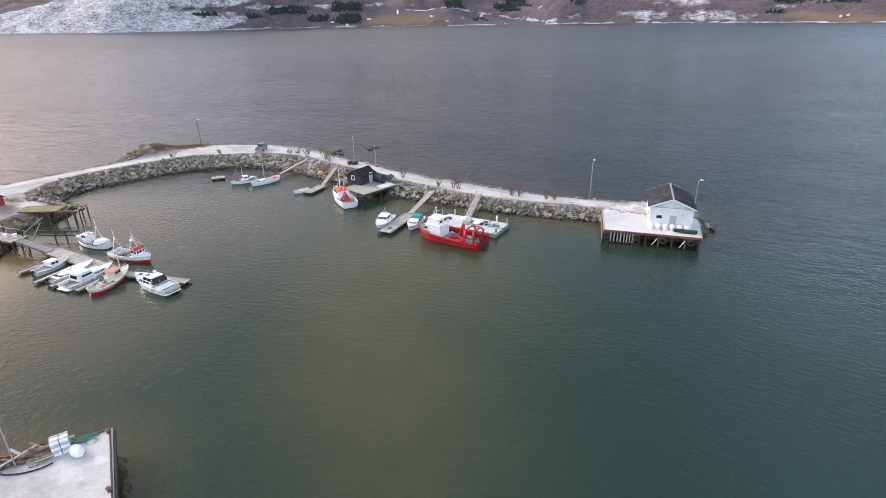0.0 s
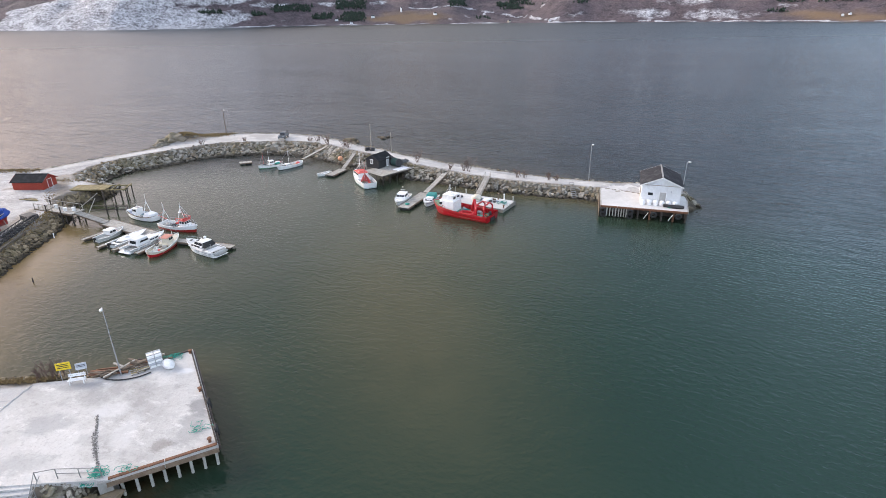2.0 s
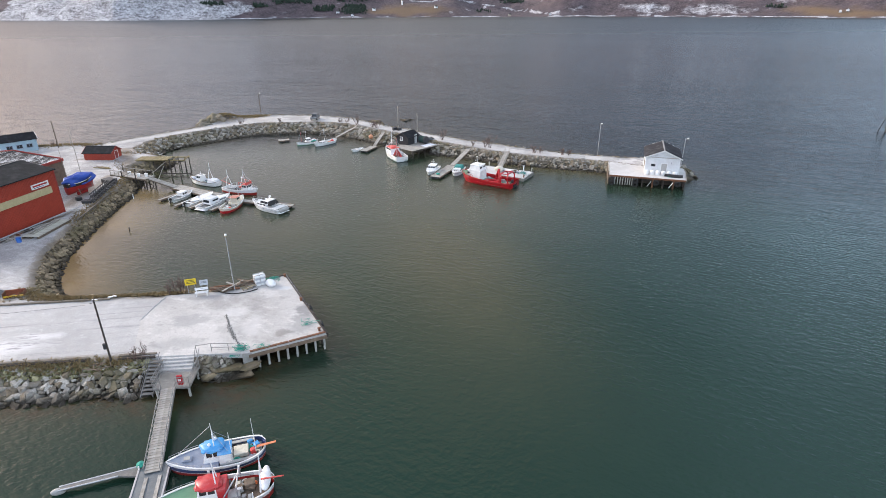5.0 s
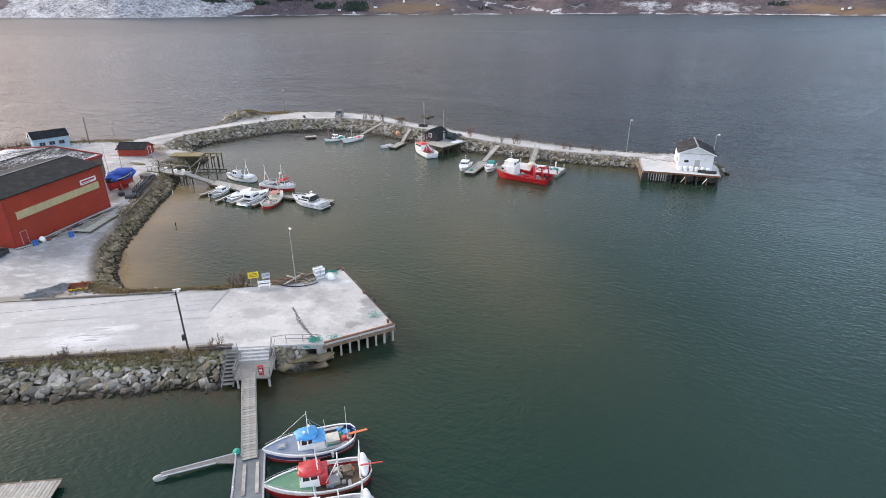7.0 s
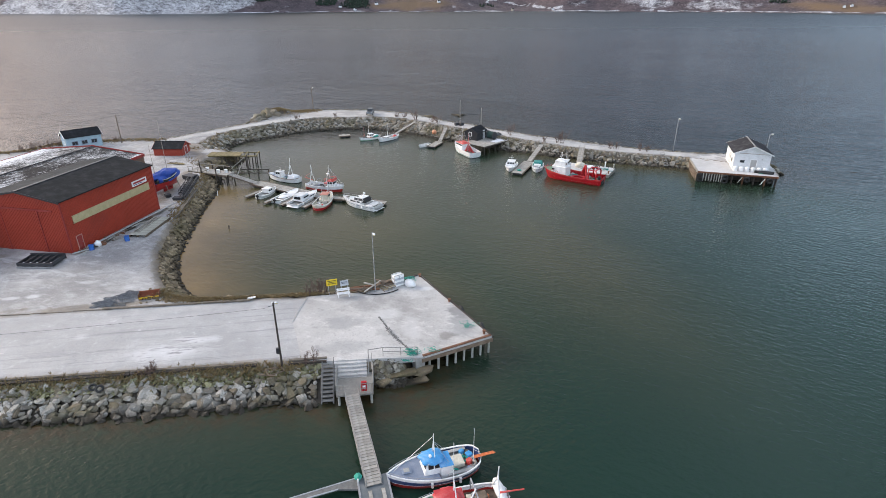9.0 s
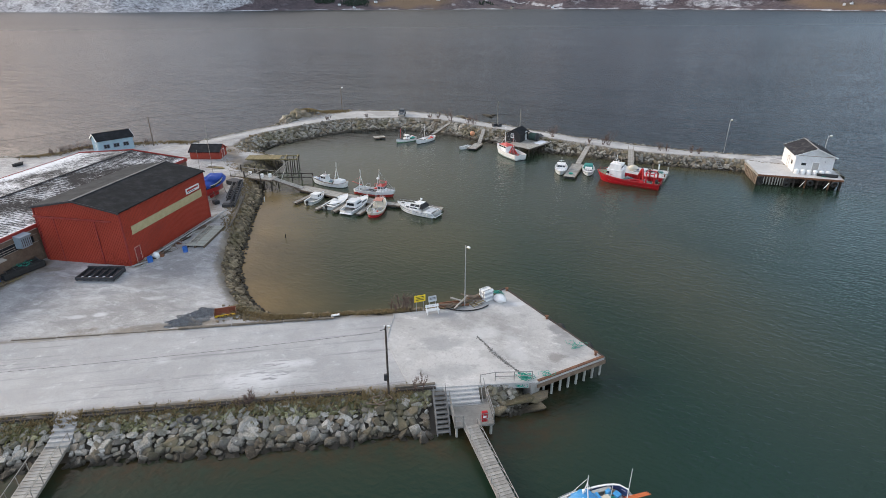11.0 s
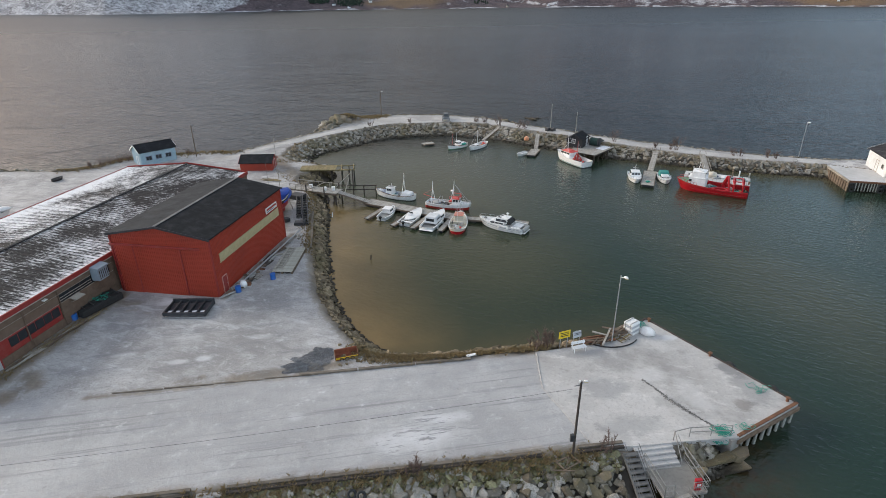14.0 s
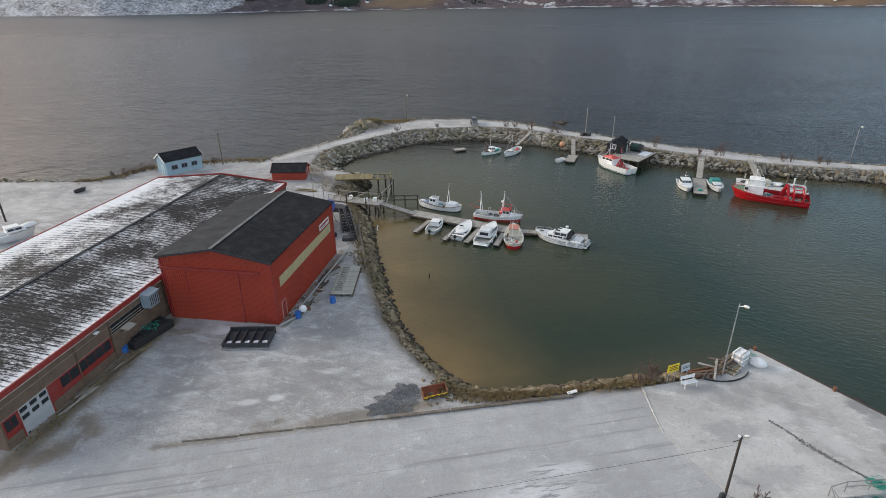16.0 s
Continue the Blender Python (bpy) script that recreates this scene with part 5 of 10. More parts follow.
def clutter(g, x0, x1, w, z, k, seed):
    """Crates, coiled rope and small floats strewn over a working deck."""
    r = random.Random(seed)
    for i in range(k):
        x, y, q = r.uniform(x0, x1), r.uniform(-w, w), r.random()
        bm = BM()
        if q < 0.45:
            s_ = (r.uniform(0.3, 0.65), r.uniform(0.25, 0.5), r.uniform(0.18, 0.4))
            box(bm, (x, y, z + s_[2] / 2), s_, r.uniform(0, 90), bev=0.03)
            part("fish_crate", bm, r.choice((GREY_BLUE, DECK_GREY, WOOD_OLD, CREAM)), g)
        elif q < 0.8:
            ring(bm, (x, y, z + 0.08), r.uniform(0.18, 0.3), 0.09, (0.1, 0.05, 1), 12, 6)
            part("rope_coil", bm, r.choice((NET_GREEN, DECK_GREY, DARK_STEEL, CREAM)), g)
        else:
            blob(bm, (x, y, z + 0.2), (0.2, 0.2, 0.24), i, 0.05, 2)
            part("float", bm, r.choice((ORANGE, CABIN_RED, WHITE)), g, smooth=True)


def mast(g, x, y, z, h, r=0.045, mat=None, stays=(), yard=None, top=None):
    h *= 1.28
    bm = BM()
    tube(bm, (x, y, z), (x, y, z + h), r, r * 0.55, 8)
    m = part("mast", bm, mat or WHITE, g)
    for sx, sy, sz in stays:
        bm = BM()
        tube(bm, (x, y, z + h * 0.93), (sx, sy, sz), 0.018, n=5)
        part("stay", bm, STEEL, m)
    if yard:
        bm = BM()
        tube(bm, (x - yard[0] / 2, y - yard[1] / 2, z + yard[2]), (x + yard[0] / 2, y + yard[1] / 2, z + yard[2]), 0.03, n=6)
        part("yard", bm, mat or WHITE, m)
    if top:
        bm = BM()
        blob(bm, (x, y, z + h), (top, top, top * 0.7), 1, 0.0)
        part("lantern", bm, WHITE, m)
    return m


def fenders(g, hull, stations, side, mat=None):
    for s in stations:
        p = hull.at(s, side * 1.04)
        bm = BM()
        tube(bm, (p.x, p.y, p.z - 0.65), (p.x, p.y, p.z - 0.15), 0.11, 0.11, 8)
        tube(bm, (p.x, p.y, p.z - 0.15), (p.x, p.y * 0.97, p.z + 0.06), 0.02, n=5)
        part("fender", bm, mat or WHITE, g)


def outboard(g, x, z):
    bm = BM()
    box(bm, (x - 0.18, 0, z + 0.15), (0.42, 0.36, 0.42), 0, -18, 0.8, bev=0.06)
    o = part("outboard_motor", bm, BLACK, g)
    bm = BM()
    box(bm, (x - 0.22, 0, z - 0.35), (0.16, 0.12, 0.7))
    part("shaft", bm, DARK_STEEL, o)


# dark band on white hulls: the dark reflection at the waterline put into paint
WATERLINE_DARK = surface("dark_waterline_reflection", (0.018, 0.022, 0.03), (0.04, 0.045, 0.055), 2.0, 0.6, 0.05)
SOLE = surface("grey_cockpit_sole", (0.20, 0.20, 0.195), (0.32, 0.32, 0.31), 2.0, 0.7, 0.1, dirt=(0.12, 0.11, 0.10))


def strake(g, hull, lo, hi, mat, name="rubbing_strake"):
    """A thin band along the topsides between two shares of the sheer."""
    wide = lambda f: 0.86 + 0.14 * f + 0.012
    bm = BM()
    hull.loft(bm, [(wide(lo), lo), (wide((lo + hi) / 2) + 0.006, (lo + hi) / 2), (wide(hi), hi)])
    return part(name, bm, mat, g)


def a_frame(g, x, z, spread, height, lean=0.0, r=0.05, mat=None):
    """Two legs that meet over the deck, with a pole above them."""
    for sd in (1, -1):
        bm = BM()
        tube(bm, (x, sd * spread, z), (x + lean, 0, z + height), r, r * 0.8, 7)
        part("mast_leg", bm, mat or WHITE, g)
    bm = BM()
    tube(bm, (x + lean * 0.9, 0, z + height * 0.9), (x + lean * 1.3, 0, z + height * 1.45), r * 0.8, r * 0.5, 7)
    part("mast_head", bm, mat or WHITE, g)


# -- big cabin cruiser at the end of the jetty
h = Hull(7.8, 3.0, 1.05, 0.45, 0.0, 0.88, 2.3, 0.10)
g = boat("cabin_cruiser", (-35.3, 73.8), (-29.2, 69.0), 3.0, "white cabin cruiser with dark windscreen moored at the jetty end", h, WHITE, WATERLINE_DARK, SOLE, WHITE, 0.08, (0.02, 0.34, 0.5))
strake(g, h, 0.70, 0.78, GREY_BLUE)
strake(g, h, 0.40, 0.45, DECK_GREY, "spray_rail")
c_ = cabin(g, -0.9, 2.2, 2.25, 1.05, 0.55, WHITE, WHITE, 1.1, 0.05, 0.22, 3, win_h=0.28, nose=False)
c_ = cabin(g, -1.35, 1.15, 2.1, 1.5, 0.72, WHITE, WHITE, 0.85, 0.0, 0.24, 2, 0.06, 0.44)
bm = BM()
box(bm, (-1.62, 0, 1.78), (0.06, 1.9, 0.95), 0, 32, bev=0.01)
part("cockpit_canopy", bm, BLACK, g, "black sloping canopy over the cockpit")
for sd in (1, -1):
    bm = BM()
    box(bm, (-1.55, sd * 0.93, 1.62), (0.75, 0.05, 0.6), 0, 14)
    part("canopy_side", bm, BLACK, g)
bm = BM()
box(bm, (-2.75, 0, 0.98), (1.35, 2.3, 0.18), bev=0.05)
part("sun_deck", bm, WHITE, g)
bm = BM()
box(bm, (-2.05, 0, 0.85), (0.35, 2.0, 0.5), bev=0.06)
part("helm_bench", bm, DECK_GREY, g)
for sd in (1, -1):
    bm = BM()
    h.rail(bm, 0.52, 0.98, 0.5, 0.022, 7, sides=(sd,))
    part("pulpit", bm, STEEL, g)
    bm = BM()
    h.rail(bm, 0.02, 0.26, 0.42, 0.022, 4, sides=(sd,))
    part("stern_rail", bm, STEEL, g)
bm = BM()
box(bm, (-4.1, 0, 0.3), (0.7, 2.4, 0.08), bev=0.02)
part("bathing_platform", bm, WHITE, g)
bm = BM()
blob(bm, (-4.15, -0.1, 0.75), (0.3, 1.25, 0.48), 4, 0.12, 3)
part("rolled_dinghy", bm, DECK_GREY, g, "pale grey rolled dinghy on the platform", smooth=True)
bm = BM()
tube(bm, (-0.75, 0, 2.25), (-1.0, 0, 2.95), 0.06, 0.05, 7)
rm_ = part("radar_mast", bm, WHITE, g)
bm = BM()
blob(bm, (-1.0, 0, 3.05), (0.24, 0.24, 0.16), 1, 0.0, 2)
part("radar_dome", bm, WHITE, rm_, smooth=True)
mast(g, -1.1, 0.3, 2.2, 1.0, 0.02)
mast(g, -3.3, 0.9, 1.0, 1.3, 0.02)
for a_, b_ in ((2.75, 0.0), (0.1, 0.45), (0.1, -0.45)):
    bm = BM()
    box(bm, (a_, b_, 1.52 if a_ > 2 else 2.3), (0.5, 0.5, 0.05), bev=0.02)
    part("deck_hatch", bm, GLASS, g)
fenders(g, h, (0.12, 0.32, 0.52), 1)

# -- red-hulled double ender
h = Hull(7.6, 2.9, 0.75, 0.5, 0.35, 0.12, 2.2, 0.04, True)
g = boat("wooden_fishing_boat", (-37.7, 77.2), (-39.7, 69.9), 2.9, "double-ended fishing boat with red lower hull and cream deck", h, CREAM, SHIP_RED, CREAM, None, 0.5, (0.06, 0.5, 0.4), stripe=WHITE)
cabin(g, 0.2, 1.6, 1.4, 0.75, 1.15, CREAM, CABIN_RED, 0.15, 0.05, 0.1, 2)
bm = BM()
box(bm, (0.75, 0, 1.96), (1.9, 1.5, 0.06), bev=0.02)
part("roof_cover", bm, surface("faded_red_roof", (0.42, 0.15, 0.11), (0.52, 0.24, 0.18), 2.0, 0.6, 0.1, dirt=(0.5, 0.42, 0.38)), g, "faded red wheelhouse roof")
clutter(g, -2.8, -0.3, 0.8, 0.42, 9, 3)
mast(g, 2.2, 0, 0.9, 2.9, 0.045, None, ((3.6, 0, 1.2), (1.2, 0.7, 1.9), (1.2, -0.7, 1.9)))
mast(g, -0.3, 0.2, 0.7, 2.3, 0.035)
for x, y, s in ((-1.4, 0.5, (0.7, 0.5, 0.45)), (-1.0, -0.6, (0.5, 0.5, 0.6)), (-2.3, 0.0, (0.9, 0.7, 0.3))):
    bm = BM()
    box(bm, (x, y, 0.4 + s[2] / 2), s, 10 * x, bev=0.04)
    part("deck_box", bm, DECK_GREY, g)
bm = BM()
ring(bm, (-0.6, 0.9, 1.0), 0.32, 0.08, (0, 1, 0.2))
part("net_hauler", bm, DARK_STEEL, g)
for sd in (1, -1):
    bm = BM()
    h.rail(bm, 0.55, 0.97, 0.35, 0.02, 5, sides=(sd,))
    part("bow_rail", bm, STEEL, g)

# -- white day cruiser with canvas hood
h = Hull(7.0, 2.5, 0.8, 0.45, 0.0, 0.88, 2.3, 0.10)
g = boat("day_cruiser", (-40.4, 78.6), (-44.1, 71.9), 2.5, "white day cruiser with a grey canvas hood at a finger berth", h, WHITE, WATERLINE_DARK, SOLE, WHITE, 0.08, (0.02, 0.45, 0.4), group="berthed motor boats")
strake(g, h, 0.72, 0.82, GREY_BLUE)
cabin(g, 0.0, 2.3, 1.8, 0.85, 0.5, WHITE, WHITE, 0.9, 0.1, 0.2, 2, win_h=0.26)
bm = BM()
box(bm, (-1.0, 0, 1.45), (2.3, 2.05, 1.25), 0, 0, 0.78, bev=0.12)
c = part("canvas_hood", bm, surface("grey_white_canvas", (0.55, 0.56, 0.57), (0.66, 0.67, 0.68), 1.2, 0.8, 0.15), g, "grey-white canvas hood")
for y in (-1.0, 1.0):
    bm = BM()
    box(bm, (-0.9, y * 0.935, 1.5), (1.3, 0.02, 0.5), 0, 0, 1, -10 * y)
    part("window", bm, GLASS, c)
bm = BM()
box(bm, (-2.02, 0, 1.5), (0.03, 1.2, 0.5), 0, 10)
part("window", bm, GLASS, c)
for sd in (1, -1):
    bm = BM()
    h.rail(bm, 0.5, 0.98, 0.4, 0.02, 6, sides=(sd,))
    part("pulpit", bm, STEEL, g)
bm = BM()
box(bm, (-3.6, 0, 0.3), (0.5, 2.0, 0.08), bev=0.02)
part("bathing_platform", bm, WHITE, g)
fenders(g, h, (0.2, 0.5), -1)

# -- open runabout with outboard
h = Hull(5.9, 2.2, 0.65, 0.35, 0.0, 0.9, 2.4, 0.10)
g = boat("runabout", (-44.0, 80.4), (-47.4, 74.6), 2.2, "white open runabout under winter cover with black outboard motor", h, WHITE, WATERLINE_DARK, SOLE, WHITE, 0.06, (0.02, 0.5, 0.35), group="berthed motor boats")
strake(g, h, 0.80, 0.87, DECK_GREY)
bm = BM()
blob(bm, (0.4, 0, 0.72), (2.1, 0.95, 0.16), 3, 0.1, 3)
part("cover", bm, WHITE, g, smooth=True)
bm = BM()
box(bm, (-0.2, 0.25, 0.85), (0.6, 0.6, 0.55), 0, 0, 0.8, bev=0.06)
part("console", bm, WHITE, g)
bm = BM()
box(bm, (0.12, 0.25, 1.2), (0.05, 0.55, 0.3), 0, -25)
part("windscreen", bm, GLASS, g)
for x in (-1.3, -2.1):
    bm = BM()
    box(bm, (x, 0, 0.5), (0.4, 1.6, 0.12), bev=0.03)
    part("thwart", bm, WHITE, g)
outboard(g, -2.95, 0.7)

# -- small cabin dinghy
h = Hull(4.6, 1.9, 0.6, 0.35, 0.1, 0.7, 2.2, 0.06)
g = boat("small_cabin_boat", (-48.4, 82.3), (-50.9, 77.6), 1.9, "small pale grey boat with a white cuddy and outboard", h, surface("pale_grey_gelcoat", (0.48, 0.5, 0.5), (0.56, 0.57, 0.57), 1.5, 0.35, 0.02), WHITE, DECK_GREY, None, 0.25, (0.04, 0.5, 0.3), group="berthed motor boats", stripe=WHITE)
cabin(g, -0.5, 0.9, 1.35, 0.6, 0.85, WHITE, WHITE, 0.3, 0.02, 0.12, 2, win_h=0.36)
for sd in (1, -1):
    bm = BM()
    h.rail(bm, 0.55, 0.97, 0.3, 0.018, 5, sides=(sd,))
    part("pulpit", bm, STEEL, g)
outboard(g, -2.3, 0.6)

# -- white and blue-trimmed coastal boat
CANVAS = surface("weathered_white_canvas", (0.55, 0.57, 0.6), (0.68, 0.69, 0.7), 2.5, 0.85, 0.4, dirt=(0.36, 0.38, 0.4))
h = Hull(7.4, 2.7, 0.9, 0.6, 0.35, 0.3, 2.1, 0.05, True)
g = boat("white_fishing_boat", (-51.2, 90.9), (-44.4, 86.8), 2.7, "white wooden fishing boat with forward wheelhouse and tarp-covered stern", h, WHITE, WATERLINE_DARK, SOLE, GREY_BLUE, 0.12, (0.05, 0.62, 0.45), stripe=WOOD_OLD)
cabin(g, 0.2, 1.5, 1.4, 0.6, 1.5, WHITE, WHITE, 0.15, 0.05, 0.1, 2)
bm = BM()
box(bm, (-2.35, 0, 1.1), (1.9, 1.9, 0.95), 0, -6, 0.74, bev=0.08)
part("tarpaulin", bm, CANVAS, g, "white tarpaulin over the stern")
bm = BM()
blob(bm, (2.7, 0.15, 1.2), (0.6, 0.5, 0.32), 6, 0.3, 2)
part("covered_winch", bm, CANVAS, g, smooth=True)
a_frame(g, -1.6, 0.9, 0.75, 3.2, -0.15, 0.06)
clutter(g, -0.9, 0.1, 0.9, 0.55, 6, 14)
mast(g, 0.4, 0.3, 2.1, 0.9, 0.03)
bm = BM()
box(bm, (0.7, 0, 2.32), (0.9, 0.5, 0.1), bev=0.03)
part("radar", bm, STEEL, g)

# -- white boat with red boot top, steel gantries
h = Hull(8.0, 2.7, 0.95, 0.5, 0.15, 0.75, 2.2, 0.06)
g = boat("red_white_trawler", (-35.4, 79.9), (-42.5, 83.7), 2.7, "white coastal fishing boat with red boot top and red wheelhouse trim", h, WHITE, HULL_RED, SOLE, WHITE, 0.42, (0.03, 0.58, 0.5), stripe=WHITE)
cabin(g, 0.7, 2.2, 1.6, 0.65, 1.55, WHITE, CABIN_RED, 0.3, 0.05, 0.12, 2)
bm = BM()
box(bm, (0.5, 0, 1.75), (0.5, 1.9, 0.35), bev=0.05)
part("cabin_trim", bm, CABIN_RED, g, "red wheelhouse trim")
clutter(g, -3.2, 0.2, 0.9, 0.5, 14, 4)
a_frame(g, 0.6, 2.0, 0.75, 2.6, 0.25, 0.06)
for sd in (1, -1):
    bm = BM()
    tube(bm, (0.9, 0, 5.2), (3.3, sd * 0.4, 1.7), 0.022, n=5)
    part("forestay", bm, STEEL, g)
for sd in (1, -1):
    bm = BM()
    polyline(bm, [(0.4, sd * 0.95, 2.3), (0.4, sd * 0.95, 2.85), (1.9, sd * 0.85, 2.85), (1.9, sd * 0.85, 2.3)], 0.05)
    part("bridge_rail", bm, CABIN_RED, g)
bm = BM()
box(bm, (1.95, 0, 2.6), (0.1, 1.7, 0.5), bev=0.03)
part("flybridge_screen", bm, CABIN_RED, g, "red flybridge screen")
bm = BM()
blob(bm, (0.6, 0, 3.7), (0.28, 0.28, 0.2), 1, 0.0, 2)
part("radar_dome", bm, WHITE, g, smooth=True)
a_frame(g, -2.9, 0.9, 0.9, 3.0, -0.1, 0.06)
mast(g, -2.95, 0.0, 2.8, 1.7, 0.03)
bm = BM()
tube(bm, (-2.9, 0.2, 1.7), (-4.9, 0.3, 2.2), 0.05)
tube(bm, (-2.9, 0.2, 3.6), (-4.9, 0.3, 2.2), 0.015, n=5)
part("boom", bm, CABIN_RED, g)
bm = BM()
polyline(bm, [(-1.6, -1.0, 1.0), (-1.6, -1.0, 1.9), (-1.6, 0, 2.3), (-1.6, 1.0, 1.9), (-1.6, 1.0, 1.0)], 0.05)
part("gantry", bm, STEEL, g)
for sd in (1, -1):
    bm = BM()
    h.rail(bm, 0.68, 0.98, 0.5, 0.02, 6, sides=(sd,))
    part("bow_rail", bm, STEEL, g)
for x, y, s in ((-2.2, -0.4, (0.8, 0.8, 0.6)), (-0.6, 0.5, (0.6, 0.6, 0.5))):
    bm = BM()
    box(bm, (x, y, 0.5 + s[2] / 2), s, 12, bev=0.04)
    part("fish_box", bm, DECK_GREY, g)
bm = BM()
ring(bm, (-0.1, -1.05, 1.25), 0.3, 0.09, (0, 1, 0))
part("net_hauler", bm, DARK_STEEL, g)

# -- white fishing vessel by the black shed
h = Hull(10.0, 3.5, 1.45, 0.7, 0.0, 0.85, 2.5, 0.06)
g = boat("white_trawler", (-9.7, 110.4), (-6.4, 101.0), 3.5, "white fishing vessel with red wheelhouse roof moored by the black shed", h, WHITE, WATERLINE_DARK, SOLE, WHITE, 0.10, (0.02, 0.42, 0.75), stripe=WHITE)
bm = BM()
h.loft(bm, [(0.892, 0.16), (0.91, 0.25)])
part("waterline_stripe", bm, TEAL, g)
cabin(g, -0.6, 2.9, 2.4, 1.4, 1.3, WHITE, CABIN_RED, 0.5, 0.05, 0.12, 3)
bm = BM()
box(bm, (1.0, 0, 2.8), (2.2, 1.6, 0.5), 0, 0, 0.8, bev=0.05)
part("upper_deckhouse", bm, CABIN_RED, g, "red upper deckhouse")
mast(g, 1.6, 0, 3.0, 3.2, 0.06, None, ((4.3, 0, 2.3), (0.2, 0.9, 2.6), (0.2, -0.9, 2.6)), (0.1, 1.4, 1.6), 0.14)
bm = BM()
polyline(bm, [(2.3, -0.8, 2.6), (1.7, 0, 4.4), (2.3, 0.8, 2.6)], 0.05)
part("tripod", bm, STEEL, g)
clutter(g, -3.6, -0.4, 1.0, 0.75, 12, 5)
for y, zz in ((-0.5, 1.5), (0.45, 1.6), (0.0, 1.3)):
    bm = BM()
    tube(bm, (-1.8 + y * 0.9, y * 1.3, 0.9), (-1.6, y * 0.2, zz + 1.3), 0.36, 0.05, 9)
    for v in bm.verts:
        v.co += Vector((noise.noise(v.co * 3), noise.noise(v.co * 3 + Vector((5, 0, 0))), 0)) * 0.12
    part("hanging_net", bm, HULL_RED, g, "dark red net hung from the after mast")
mast(g, -1.6, 0, 1.2, 3.6, 0.06, CABIN_RED, ((-3.6, 0.9, 1.6), (-3.6, -0.9, 1.6)))
for sd in (1, -1):
    bm = BM()
    h.rail(bm, 0.62, 0.98, 0.45, 0.025, 7, sides=(sd,))
    part("bow_rail", bm, STEEL, g)
bm = BM()
blob(bm, (0.2, -0.95, 2.35), (0.25, 0.25, 0.3), 1, 0.05)
part("life_raft", bm, WHITE, g, smooth=True)

# -- two cabin boats at the middle float, bows towards the basin
for i, (bw, st, top, col) in enumerate((((-1.4, 88.4), (0.9, 94.6), 0.9, None), ((4.0, 87.0), (6.3, 93.0), 0.55, TEAL))):
    h = Hull(6.4, 2.5, 0.8, 0.4, 0.0, 0.86, 2.3, 0.09)
    if i == 0:
        g = boat("white_cabin_boat", bw, st, 2.5, "white motor boat with enclosed wheelhouse beside the float", h, WHITE, WATERLINE_DARK, SOLE, WHITE, 0.10, (0.02, 0.35, 0.4), group="boats at the middle float")
        strake(g, h, 0.74, 0.82, DECK_GREY)
        cabin(g, -1.3, 1.0, 1.9, 0.8, 1.1, WHITE, WHITE, 0.5, 0.1, 0.18, 2)
        mast(g, -0.9, 0, 2.0, 0.9, 0.03, None, (), (0.05, 1.0, 0.5), 0.1)
    else:
        g = boat("white_cabin_boat", bw, st, 2.5, "white motor boat with teal canvas hood beside the float", h, WHITE, WATERLINE_DARK, SOLE, WHITE, 0.10, (0.02, 0.4, 0.4), group="boats at the middle float")
        strake(g, h, 0.70, 0.80, GREY_BLUE)
        cabin(g, -0.6, 1.5, 1.7, 0.8, 0.5, WHITE, WHITE, 0.8, 0.1, 0.2, 2, win_h=0.28)
        bm = BM()
        box(bm, (-1.3, 0, 1.35), (2.0, 2.0, 0.95), 0, 0, 0.82, bev=0.15)
        part("canvas_hood", bm, TEAL, g, "teal canvas hood")
    for sd in (1, -1):
        bm = BM()
        h.rail(bm, 0.5, 0.98, 0.42, 0.02, 6, sides=(sd,))
        part("pulpit", bm, STEEL, g)

# -- red workboat with white wheelhouse: blunt bow, twin-hulled stern, crane and gantry
h = Hull(12.4, 4.7, 1.25, 0.85, 0.1, 0.97, 5.0, 0.07)
g = boat("red_workboat", (5.5, 86.3), (15.2, 78.75), 4.7, "bright red steel workboat with white wheelhouse and red gantry", h, SHIP_RED, SHIP_RED, GREEN_DECK, None, 0.2, (0.02, 0.8, 0.85), stripe=SHIP_RED)
bm = BM()
h.loft(bm, [(1.02, 0.86), (1.035, 0.9), (1.02, 0.94)])
part("rubbing_strake", bm, HULL_RED, g)
# black block stands for the shade in the gap between the sterns
bm = BM()
box(bm, (-6.0, 0, 0.35), (0.6, 1.7, 0.75))
part("stern_gap_shade", bm, BLACK, g, "black block as the shaded gap between the twin sterns")
for sd in (1, -1):                                    # inner faces of the bulwark
    bm = BM()
    box(bm, (-1.6, sd * 2.16, 0.85), (8.6, 0.08, 0.8))
    bw_ = part("bulwark", bm, SHIP_RED, g)
    for i in range(7):
        bm = BM()
        box(bm, (-5.4 + 1.3 * i, sd * 2.05, 0.8), (0.07, 0.2, 0.7))
        part("stay", bm, HULL_RED, bw_)
cabin(g, 1.0, 4.1, 3.0, 0.6, 2.3, WHITE, WHITE, 0.12, 0.05, 0.06, 0, nose=False, aft=True)
bm = BM()
box(bm, (3.7, 1.51, 2.35), (0.55, 0.04, 0.45), bev=0.01)
part("side_window", bm, GLASS, g)
g_up = cabin(g, 1.2, 3.8, 2.6, 2.93, 1.2, WHITE, WHITE, 0.35, 0.1, 0.12, 0, win_h=0.5)
for y in (-0.7, 0.7):
    bm = BM()
    box(bm, (1.24, y, 3.65), (0.04, 0.8, 0.42))
    part("window", bm, GLASS, g_up)
